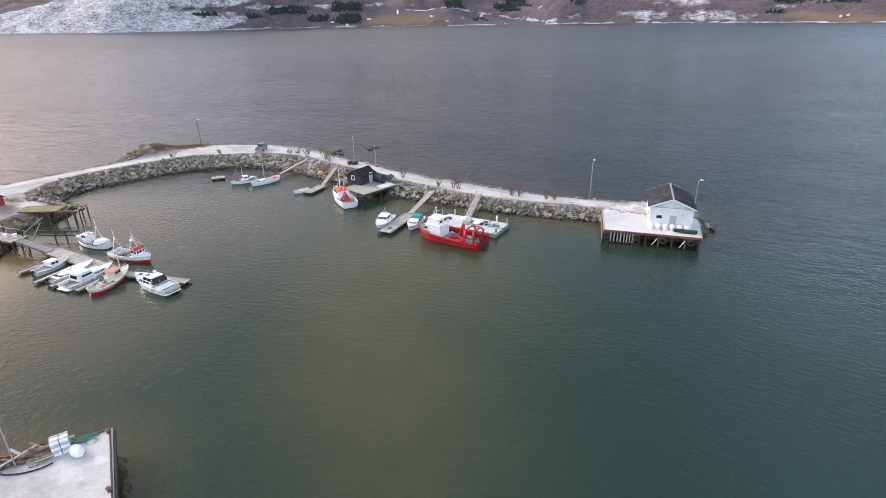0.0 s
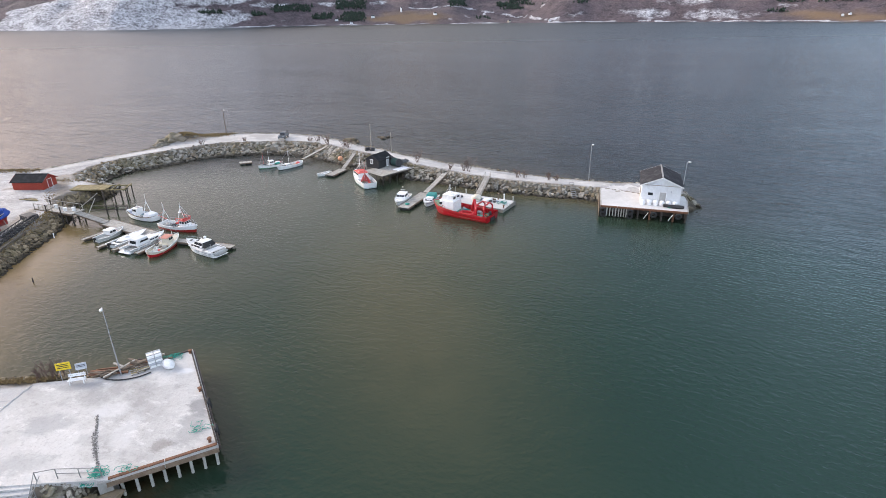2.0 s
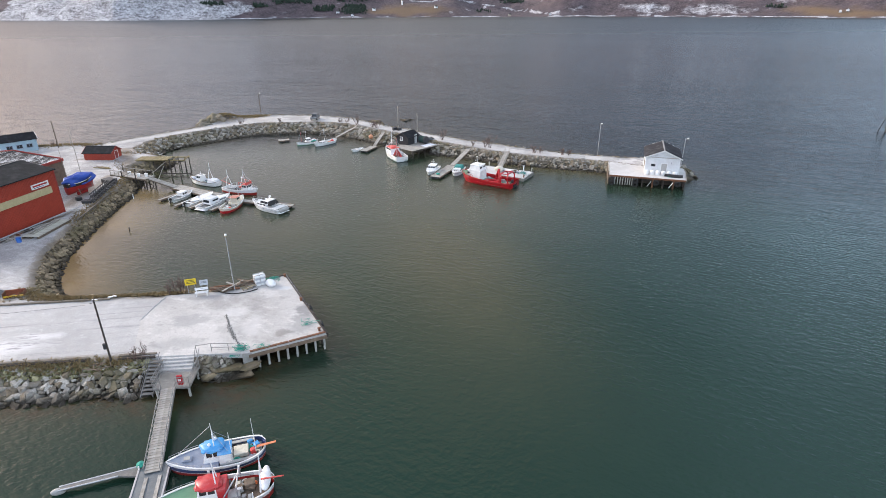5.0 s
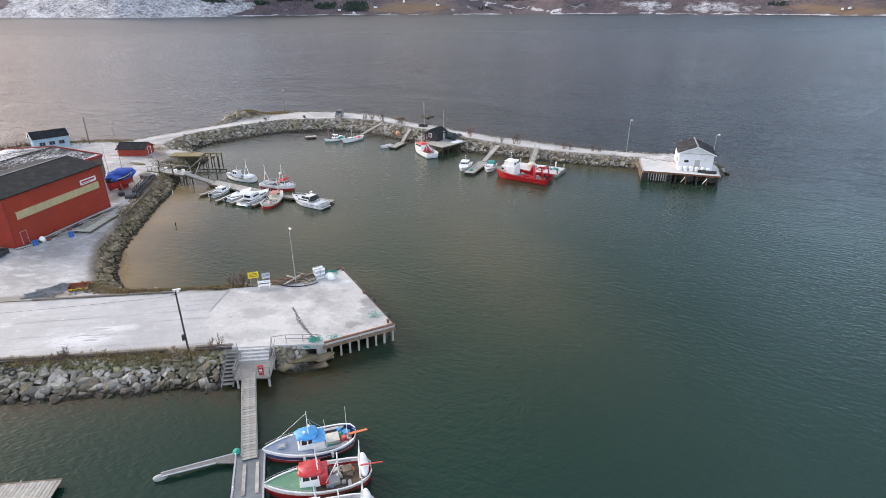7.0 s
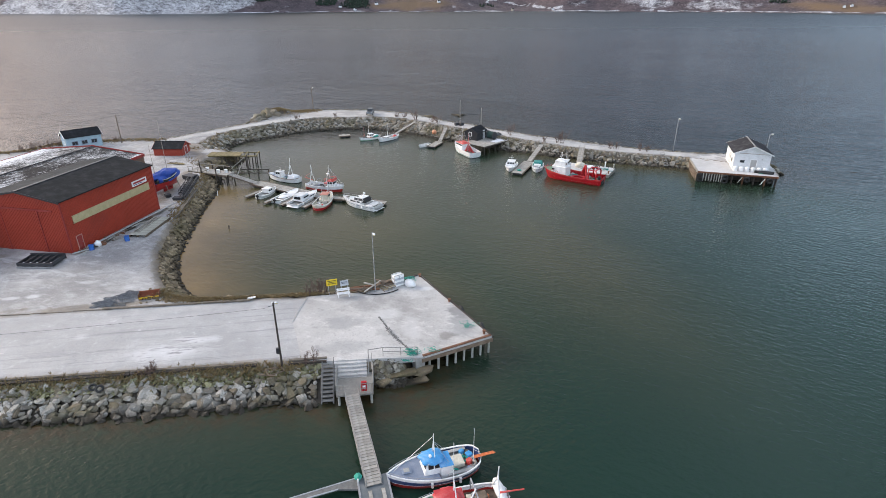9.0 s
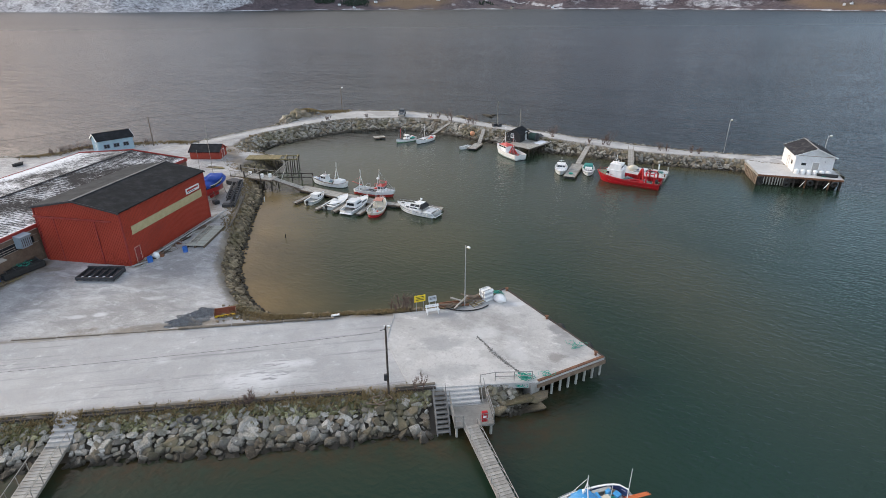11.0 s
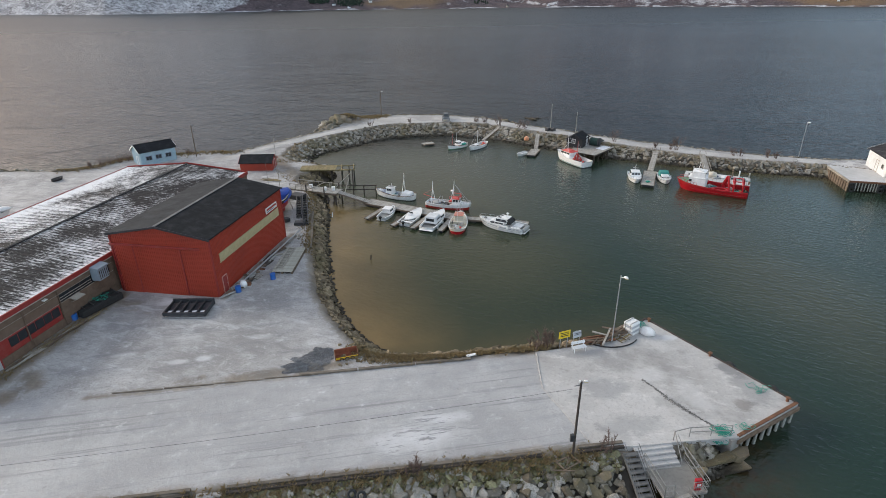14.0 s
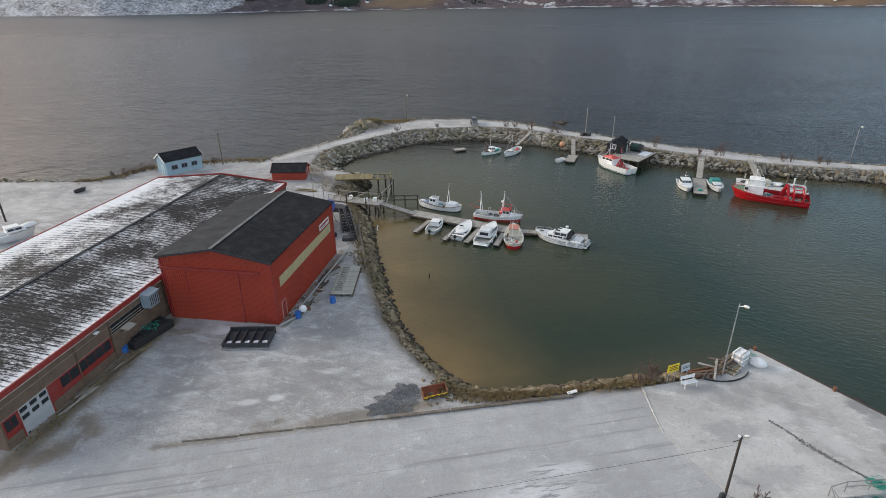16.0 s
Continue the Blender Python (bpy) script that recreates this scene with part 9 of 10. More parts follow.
sk.scale = (0.86, 0.86, 0.86)
rk = thing("steel_rack", -73.0, 48.9, 2.0, -8, "low black steel rack with five open bays", "rack")
for y in (-1.35, 1.35):
    bm = BM()
    box(bm, (0, y, 0.45), (4.6, 0.16, 0.7 if y > 0 else 0.35))
    part("side_beam", bm, DARK_STEEL, rk)
for i in range(6):
    bm = BM()
    box(bm, (-2.2 + 0.88 * i, 0, 0.4), (0.12, 2.7, 0.5))
    part("divider", bm, DARK_STEEL, rk)
for i in range(5):
    bm = BM()
    box(bm, (-1.76 + 0.88 * i, 0.25, 0.3), (0.7, 1.6, 0.08), 0, 0, 1, 10)
    part("bay_floor", bm, DARK_STEEL, rk)
    bm = BM()
    box(bm, (-1.76 + 0.88 * i, -0.75, 0.36), (0.5, 0.45, 0.06), 4 * i)
    part("snow_patch", bm, SNOW, rk)
bm = BM()
box(bm, (0, -1.55, 0.12), (4.7, 0.12, 0.12))
part("foot_beam", bm, STEEL, rk)

pn = thing("pen_float", -83.4, 51.5, 2.0, 58, "black fish-pen float bound with green rope", "float")
for y in (-0.55, 0.55):
    bm = BM()
    box(bm, (0, y, 0.45), (4.9, 0.9, 0.8), bev=0.12)
    part("pontoon", bm, BLACK, pn)
for i in range(5):
    bm = BM()
    tube(bm, (-2.0 + i, -0.95, 0.95), (-1.6 + i, 0.95, 0.95), 0.06, n=7)
    part("cross_tube", bm, DARK_STEEL, pn)
net_pile("net_rope", -83.2, 51.7, 2.92, 1.0, 9, 9, "green rope lying over the pen float")


def drum(x, y, z, mat, label, r=0.32, h=0.75):
    g = thing("drum", x, y, z, 0, label, "drum", "yard drums")
    bm = BM()
    tube(bm, (0, 0, 0), (0, 0, h), r, r, 16)
    part("body", bm, mat, g)
    for zz in (0.03, h * 0.5, h - 0.03):
        bm = BM()
        ring(bm, (0, 0, zz), r, 0.025, (0, 0, 1), 16, 6)
        part("hoop", bm, mat, g)


BLUE_PLASTIC = paint("blue_plastic", (0.02, 0.12, 0.42), 0.4)
drum(-84.9, 49.0, 2.0, BLUE_PLASTIC, "bright blue plastic drum beside the float", 0.38, 0.7)
drum(-68.5, 52.6, 2.0, BLUE_PLASTIC, "blue plastic drum by the hangar wall")
drum(-64.9, 55.3, 2.0, BLUE_PLASTIC, "blue plastic drum at the end of the raft")
bm = BM()
blob(bm, (0, 0, 0.4), (0.45, 0.4, 0.5), 3, 0.25, 3)
o = link_mesh("white_sack", bm, WHITE, smooth=True)
o.matrix_basis = pose(-68.1, 53.7, 2.0)
tagged(o, "white sack standing by the hangar", "sack")

rf = thing("timber_raft", -63.4, 60.0, 2.35, 81, "grey timber raft laid up by the hangar, ladder on top", "raft")
planks(rf, (-3.6, 0), (3.6, 0), 2.5, 0, 0, 0.08, 0.3, 0.03, surface("sun_bleached_planks", (0.34, 0.33, 0.28), (0.46, 0.44, 0.38), 2.5, 0.85, 0.3, vary=0.3))
for y in (-1.2, 0, 1.2):
    bm = BM()
    box(bm, (0, y, -0.2), (7.2, 0.24, 0.3))
    part("bearer", bm, WOOD_OLD, rf)
for y in (0.15, 0.85):
    bm = BM()
    box(bm, (0.3, y, 0.14), (6.2, 0.09, 0.12))
    part("ladder_rail", bm, WOOD_GREY, rf)
for i in range(13):
    bm = BM()
    box(bm, (-2.6 + 0.47 * i, 0.5, 0.14), (0.07, 0.7, 0.06))
    part("rung", bm, WOOD_GREY, rf)
rg = random.Random(21)
sc = thing("scrap_row", 0, 0, 2.0, 0, "row of old beams, pipes and boards along the hangar wall", "scrap")
for i in range(34):
    f = rg.random()
    x, y = -70.0 + 6.2 * f + rg.uniform(0.1, 1.2), 51.6 + 17.6 * f + rg.uniform(-0.8, 0.8)
    bm = BM()
    if i % 3:
        box(bm, (x, y, 0.08 + rg.random() * 0.15), (rg.uniform(0.8, 2.6), rg.uniform(0.1, 0.5), rg.uniform(0.06, 0.2)), rg.gauss(70, 25), rg.gauss(0, 4))
        part("board", bm, rg.choice((WOOD_OLD, WOOD_GREY, WOOD_DARK, DECK_GREY)), sc)
    else:
        box(bm, (x, y, 0.1), (rg.uniform(0.3, 0.8), rg.uniform(0.3, 0.6), rg.uniform(0.15, 0.4)), rg.uniform(0, 90))
        part("block", bm, rg.choice((CONCRETE, DECK_GREY, RUST)), sc)
bm = BM()
tube(bm, (-68.9, 52.8, 0.35), (-62.7, 70.2, 0.45), 0.11, n=8)
part("long_pipe", bm, STEEL, sc)
bm = BM()
tube(bm, (-67.2, 58.4, 0.4), (-64.6, 57.0, 0.3), 0.07, n=8)
part("pipe", bm, STEEL, sc)
pl = thing("pallet", -67.0, 56.2, 2.0, 60, "grey wooden pallet by the raft", "pallet", "pallets")
for j in range(6):
    bm = BM()
    box(bm, (0, -0.5 + j * 0.2, 0.12), (1.2, 0.13, 0.03))
    part("board", bm, WOOD_GREY, pl)
for x_ in (-0.52, 0, 0.52):
    bm = BM()
    box(bm, (x_, 0, 0.05), (0.1, 1.1, 0.1))
    part("runner", bm, WOOD_OLD, pl)

# black steel frames stored by the shore wall
for k, (x, y, L_, rz) in enumerate(((-62.85, 78.6, 13.0, 95), (-63.95, 80.2, 9.5, 95))):
    fr_ = thing("steel_walkway", x, y, 2.0, rz, "long black steel walkway frame stored in the yard", "walkway", "stored walkways")
    for y_ in (-0.35, 0.35):
        for z_ in (0.2, 0.75):
            bm = BM()
            tube(bm, (-L_ / 2, y_, z_), (L_ / 2, y_, z_), 0.08, n=7)
            part("chord", bm, DARK_STEEL, fr_)
    n_ = int(L_ / 1.1)
    for i in range(n_):
        a, b = -L_ / 2 + L_ * i / n_, -L_ / 2 + L_ * (i + 1) / n_
        for y_ in (-0.35, 0.35):
            bm = BM()
            tube(bm, (a, y_, 0.2), (b, y_, 0.75), 0.045, n=6)
            part("diagonal", bm, DARK_STEEL, fr_)
        bm = BM()
        box(bm, ((a + b) / 2, 0, 0.3), (0.5, 0.8, 0.12))
        part("crossbar", bm, BLACK, fr_)
for x, y, s in ((-63.2, 73.0, (1.6, 1.1, 0.5)), (-64.6, 85.3, (2.4, 1.8, 0.8)), (-65.4, 74.6, (0.9, 0.9, 0.6))):
    bm = BM()
    box(bm, (0, 0, s[2] / 2), s, 0, bev=0.08)
    o = link_mesh("machine_crate", bm, DARK_STEEL)
    o.matrix_basis = pose(x, y, 2.0, 0, 0, 20 * x)
    tagged(o, "black steel machine crate in the yard", "crate", "yard crates")

rg = random.Random(31)
tl = thing("timber_stack", 0, 0, 2.0, 0, "old boards and poles lying along the hall wall", "timber")
for i in range(16):
    f = rg.random()
    bm = BM()
    box(bm, (-86.4 + 2.9 * f + rg.uniform(-0.3, 0.4), 41.6 + 6.6 * f, 0.08 + 0.1 * rg.random()), (rg.uniform(1.5, 4.0), rg.uniform(0.08, 0.22), 0.08), rg.gauss(66, 7))
    part("board", bm, rg.choice((WOOD_OLD, WOOD_GREY, WOOD_YELLOW)), tl)
for x, y, rz, n_ in ((-115.5, 108.2, 8, 9), (-70.5, 96.5, -25, 7), (-86.5, 100.5, -20, 5)):
    t_ = thing("plank_pile", x, y, 2.0, rz, "low pile of brown planks in the snow", "timber", "plank piles")
    for i in range(n_):
        bm = BM()
        box(bm, (rg.uniform(-0.7, 0.7), rg.uniform(-0.6, 0.6), 0.1 + 0.1 * rg.random()), (rg.uniform(2.0, 4.2), 0.18, 0.09), rg.gauss(0, 10))
        part("plank", bm, rg.choice((WOOD_OLD, WOOD_YELLOW, WOOD_GREY)), t_)
h = Hull(2.1, 0.95, 0.3, 0.15, 0.0, 0.7)
boat("dinghy", (-110.3, 103.8), (-111.2, 102.5), 0.8, "small dark dinghy lying in the snow", h, DARK_STEEL, BLACK, DECK_GREY, None, 0.3, (0.05, 0.8, 0.2), z=2.25)
bm = BM()
box(bm, (0, 0, 0.2), (2.6, 0.5, 0.12), 5)
o = link_mesh("white_plank", bm, WHITE)
o.matrix_basis = pose(-44.0, 35.75, 2.05, 0, 0, 4)
o.scale = (0.36, 0.55, 0.8)
tagged(o, "white painted board lying at the road edge", "board")

# ---------------------------------------------------------------- breakwater things

car = thing("pickup_car", -30.2, 143.4, 2.62, 262, "dark grey four-wheel-drive car parked on the breakwater", "car")
CAR = paint("dark_grey_car_paint", (0.14, 0.145, 0.15), 0.25, (0.12, 0.11, 0.1), 0.3)
bm = BM()
box(bm, (0, 0, 0.78), (4.5, 1.8, 0.62), bev=0.14)
part("body", bm, CAR, car)
bm = BM()
box(bm, (-0.5, 0, 1.38), (2.6, 1.6, 0.7), 0, 0, 0.78, bev=0.1)
cab_ = part("cab", bm, CAR, car)
bm = BM()
box(bm, (0.82, 0, 1.38), (0.04, 1.3, 0.5), 0, -34)
part("windscreen", bm, GLASS, cab_)
for y in (-0.74, 0.74):
    bm = BM()
    box(bm, (-0.5, y, 1.42), (1.9, 0.04, 0.36), 0, 0, 0.9, 14 if y < 0 else -14)
    part("side_window", bm, GLASS, cab_)
for x in (-1.4, 1.4):
    for y in (-0.85, 0.85):
        bm = BM()
        tube(bm, (x, y - 0.11, 0.36), (x, y + 0.11, 0.36), 0.36, 0.36, 16)
        wl_ = part("wheel", bm, BLACK, car)
        bm = BM()
        tube(bm, (x, y - 0.12, 0.36), (x, y + 0.12, 0.36), 0.2, 0.2, 12)
        part("rim", bm, STEEL, wl_)
for y in (-0.65, 0.65):
    bm = BM()
    box(bm, (2.24, y, 0.85), (0.06, 0.36, 0.16), bev=0.02)
    part("headlight", bm, GREY_DOOR, car)
bm = BM()
box(bm, (2.28, 0, 0.5), (0.1, 1.7, 0.22), bev=0.03)
part("bumper", bm, DECK_GREY, car)

bm = BM()
blob(bm, (0, 0, 0.55), (0.62, 0.62, 0.62), 1, 0.02, 3)
o = link_mesh("orange_buoy", bm, surface("faded_orange_plastic", (0.55, 0.24, 0.12), (0.62, 0.30, 0.17), 2.0, 0.5), smooth=True)
o.matrix_basis = pose(-13.7, 121.6, 1.15)
tagged(o, "large faded orange mooring buoy on the rocks", "buoy")
for i in range(6):
    bm = BM()
    tube(bm, (0, 0, 0.0), (0, 0, 0.62), 0.42, 0.44, 16)
    blob(bm, (0, 0, 0.62), (0.44, 0.44, 0.3), 1, 0.0, 2)
    o = link_mesh("white_barrel", bm, WHITE)
    o.matrix_basis = pose(42.4 + 0.98 * i, 77.9 - 0.44 * i, 2.02)
    tagged(o, "white plastic barrel standing before the boathouse wall", "barrel", "boathouse barrels")
bm = BM()
tube(bm, (45.3, 75.9, 2.25), (48.4, 74.4, 2.25), 0.28, 0.28, 12)
tube(bm, (45.8, 75.3, 2.2), (48.0, 74.2, 2.2), 0.22, 0.22, 12)
tagged(link_mesh("black_hose_roll", bm, BLACK), "black rubber hose lying on the boathouse quay", "hose")
net_pile("net_rope", 46.0, 74.8, 2.02, 0.7, 4, 14, "pale rope end on the boathouse quay")
for i, (x, y) in enumerate(((-0.2, 112.3), (1.0, 113.0), (0.3, 113.9), (1.7, 113.9))):
    bm = BM()
    blob(bm, (0, 0, 0.4), (0.85, 0.65, 0.55), 10 + i, 0.5, 3)
    o = link_mesh("covered_net", bm, surface("dark_net_heap", (0.05, 0.052, 0.055), (0.12, 0.12, 0.12), 3.0, 0.9, 0.6) if i == 0 else bpy.data.materials["dark_net_heap"], smooth=True)
    o.matrix_basis = pose(x, y, 1.95, 0, 0, 40 * i)
    tagged(o, "dark heaped fishing net on the shed deck", "net", "net heaps")
for x, y in ((-7.2, 125.4), (-6.0, 124.9)):
    bm = BM()
    box(bm, (0, 0, 0.45), (1.1, 0.8, 0.9), bev=0.06)
    o = link_mesh("dark_cable_box", bm, DARK_STEEL)
    o.matrix_basis = pose(x, y, 2.4, 0, 0, 30)
    tagged(o, "dark box at the foot of a pole", "box", "pole boxes")
nd = thing("net_winch", -0.6, 111.4, 1.95, 40, "dark green net wound on a steel winch drum", "winch")
for y_ in (-0.95, 0.95):
    bm = BM()
    tube(bm, (0, y_ - 0.05, 0.95), (0, y_ + 0.05, 0.95), 0.95, 0.95, 18)
    part("flange", bm, DARK_STEEL, nd)
bm = BM()
for i in range(14):
    ring(bm, (0, -0.85 + 0.13 * i, 0.95), 0.72 + 0.05 * math.sin(i * 2.3), 0.11, (0, 1, 0.04 * math.sin(i)), 18, 6)
part("wound_net", bm, surface("dark_green_net", (0.018, 0.045, 0.038), (0.05, 0.09, 0.08), 5.0, 0.9, 0.4), nd)
for y_ in (-1.1, 1.1):
    bm = BM()
    box(bm, (0, y_, 0.5), (0.9, 0.12, 1.0), 0, 0, 0.5)
    part("stand", bm, DARK_STEEL, nd)
bc_ = thing("sea_beacon", 132.0, 116.5, 0.0, 20, "dark iron tripod sea mark standing in the fjord", "sea mark")
for a in (0, 120, 240):
    bm = BM()
    tube(bm, (1.4 * math.cos(radians(a)), 1.4 * math.sin(radians(a)), -1.0), (0.15 * math.cos(radians(a)), 0.15 * math.sin(radians(a)), 4.6), 0.14, 0.1, 8)
    part("leg", bm, DARK_STEEL, bc_)
bm = BM()
tube(bm, (0, 0, 4.4), (0, 0, 6.0), 0.12, 0.1, 8)
part("mast", bm, DARK_STEEL, bc_)
bm = BM()
blob(bm, (0, 0, 6.2), (0.28, 0.28, 0.35), 1, 0.0, 2)
part("top_mark", bm, DARK_STEEL, bc_)
for x, y, z, t in ((-58.9, 80.6, 0.55, "white"), (-53.0, 63.2, 0.35, "dark")):
    bm = BM()
    tube(bm, (x, y, -0.8), (x + 0.15, y - 0.1, z + 0.35), 0.1 if t == "white" else 0.07, 0.08, 8)
    tagged(link_mesh("mooring_stake", bm, WHITE if t == "white" else WOOD_DARK), "%s mooring stake standing in the shallow water" % t, "stake", "stakes")

# ---------------------------------------------------------------- bare shrubs and dead grass
TWIG = surface("bare_twig_bark", (0.10, 0.065, 0.055), (0.16, 0.11, 0.09), 4.0, 0.9)
STRAW = surface("dead_grass", (0.19, 0.135, 0.065), (0.31, 0.23, 0.115), 3.0, 0.95, 0.0, vary=0.5)


def shrub(x, y, z, h_, seed, spread=0.75):
    r = random.Random(seed)
    g_ = thing("bare_shrub", x, y, z, 0, "leafless brown winter shrub on the bank", "shrub", "bare shrubs")
    trunk, twigs = BM(), BM()
    for s in range(r.randint(8, 11)):
        a = r.uniform(0, 6.283)
        d = Vector((math.cos(a) * spread * r.random(), math.sin(a) * spread * r.random(), 1)).normalized()
        L_ = h_ * r.uniform(0.55, 1.0)
        b0 = Vector((r.gauss(0, 0.22), r.gauss(0, 0.22), -0.1))
        tip = b0 + d * L_
        tube(trunk, b0, tip, 0.04, 0.012, 5)
        for k in range(7):
            f = r.uniform(0.25, 0.95)
            p = b0.lerp(tip, f)
            d2 = (d + Vector((r.gauss(0, 0.6), r.gauss(0, 0.6), r.uniform(0.0, 0.6)))).normalized()
            q = p + d2 * L_ * (1 - f * 0.6) * 0.45
            tube(twigs, p, q, 0.017, 0.006, 4)
            for m2 in range(3):
                p2 = p.lerp(q, r.uniform(0.3, 0.9))
                d3 = (d2 + Vector((r.gauss(0, 0.6), r.gauss(0, 0.6), r.gauss(0.2, 0.4)))).normalized()
                tube(twigs, p2, p2 + d3 * L_ * 0.2, 0.011, 0.004, 3)
    tagged(part("stem", trunk, TWIG, g_), kind="stuff")
    tagged(part("twig", twigs, TWIG, g_), kind="stuff")


for i, (x, y, h_) in enumerate(((-17.4, 134.2, 2.6), (-13.3, 130.8, 1.9), (-11.9, 129.4, 2.2), (4.3, 112.2, 2.6), (14.7, 103.4, 2.4), (13.9, 104.0, 1.6), (24.2, 97.2, 1.5), (25.4, 96.6, 1.3), (30.0, 94.4, 1.4), (31.5, 93.6, 1.2),
                                (-20.5, 138.2, 1.5), (-22.5, 139.2, 1.3), (11.2, 105.6, 1.3), (-40.2, 142.0, 1.2), (-51.0, 139.6, 1.2), (-36.6, 36.3, 1.7), (-35.9, 36.6, 1.4), (-37.4, 36.2, 1.2), (-50.4, 22.9, 0.9),
                                (-51.2, 22.6, 0.7), (-36.0, 22.6, 1.2), (-104.5, 112.2, 1.6), (-103.2, 113.2, 1.9), (-105.8, 110.9, 1.5), (-101.9, 114.0, 1.6), (-107.5, 110.2, 1.2), (-90.3, 117.5, 1.3))):
    shrub(x, y, 2.35 if y > 90 else 2.0, h_ * 1.3, i + 50)


def grass_patch(name, region, count, seed, label, z=2.0, hgt=(0.15, 0.45)):
    """Tufts of dead grass; region(r) returns x, y."""
    r = random.Random(seed)
    verts, faces = [], []
    for _ in range(count):
        x, y = region(r)
        zz = ground_at(x, y)
        for k in range(11):
            a, L_ = r.uniform(0, 6.283), r.uniform(*hgt)
            dx, dy = math.cos(a) * L_ * 0.6, math.sin(a) * L_ * 0.6
            wx, wy = -math.sin(a) * 0.016, math.cos(a) * 0.016
            b = len(verts)
            verts += [(x - wx, y - wy, zz), (x + wx, y + wy, zz), (x + dx * 0.5 + wx * 0.7, y + dy * 0.5 + wy * 0.7, zz + L_ * 0.7), (x + dx, y + dy, zz + L_ * 0.9)]
            faces += [(b, b + 1, b + 2), (b, b + 2, b + 3)]
    me = bpy.data.meshes.new(name)
    me.from_pydata(verts, [], faces)
    me.materials.append(STRAW)
    return tagged(new(name, me), label, "grass", kind="stuff")


def along(pts, spread):
    pts = [Vector((*p, 0)) for p in pts]

    def f(r):
        i = r.randrange(len(pts) - 1)
        p = pts[i].lerp(pts[i + 1], r.random())
        return p.x + r.gauss(0, spread), p.y + r.gauss(0, spread)
    return f


grass_patch("dead_grass", along([(-90, 22.6), (-67, 22.5), (-50, 22.4), (-37, 22.3)], 0.35), 900, 1, "dead grass and weeds along the top of the rubble")
grass_patch("dead_grass", along([(-52, 36.5), (-45, 36.3), (-36, 36.2)], 0.35), 500, 2, "yellow dead grass along the inner quay edge")
grass_patch("dead_grass", along([(-58, 145.5), (-57, 147), (-55.5, 148), (-52, 150.5), (-47, 152)], 1.5), 2200, 3, "yellow dead grass over the rocky knoll")
grass_patch("dead_grass", along([(-80, 117), (-88, 118), (-96, 116.6), (-103, 115), (-107, 110.5), (-113, 109)], 0.9), 480, 4, "tall dead grass along the shore", 2.0, (0.25, 0.7))
grass_patch("dead_grass", along([(-66.5, 108), (-71, 109), (-76, 109.5), (-68, 99), (-66, 95)], 0.7), 420, 5, "dead grass round the red shed", 2.0, (0.08, 0.24))
grass_patch("dead_grass", along([(-88, 37), (-86.5, 41), (-84.5, 47), (-83, 52)], 0.5), 420, 6, "dead grass at the foot of the hall", 2.0, (0.08, 0.22))
grass_patch("dead_grass", along([(-61.2, 62), (-61.8, 72), (-62.3, 84), (-63.2, 90)], 0.6), 900, 7, "dead grass on top of the yard wall", 2.0, (0.1, 0.3))
MOSS = surface("yellow_green_moss", (0.12, 0.115, 0.04), (0.24, 0.22, 0.09), 3.0, 0.95, 0.2, vary=0.5)
for x_, w_, k_ in ((-41.5, 5.0, 900), (-52.0, 5.0, 420), (-61.0, 2.6, 260), (-72.0, 5.5, 700)):
    gp = grass_patch("moss_and_weeds", along([(x_ - w_, 22.1), (x_ + w_, 21.7)], 0.5), k_, int(-x_), "yellow-green moss and weeds on the upper stones", 2.0, (0.06, 0.2))
    gp.data.materials[0] = MOSS

# snow scraped up along the joint between road and quay slab
r_s = random.Random(9)
verts, faces = [], []
for i in range(40):
    f = i / 39
    x = np.interp(f, [0, 0.45, 1], [-37.7, -38.3, -38.72])
    y = np.interp(f, [0, 0.45, 1], [35.2, 32.5, 30.0])
    w = (0.055 + 0.04 * noise.noise((i * 0.5, 7, 0))) * (1.1 - f)
    x += 0.12 * noise.noise((i * 0.4, 2, 0))
    verts += [(x - w, y, 2.03), (x, y, 2.12 + 0.02 * r_s.random()), (x + w * 0.8, y, 2.062)]
for i in range(39):
    b = i * 3
    faces += [(b + 3, b + 4, b + 1, b), (b + 4, b + 5, b + 2, b + 1)]
me = bpy.data.meshes.new("snow_ridge")
me.from_pydata(verts, [], faces)
me.materials.append(DECK_TOP)
tagged(new("snow_ridge", me), "thin ridge of scraped snow along the slab joint", "snow", kind="stuff")

# ---------------------------------------------------------------- rubble walls


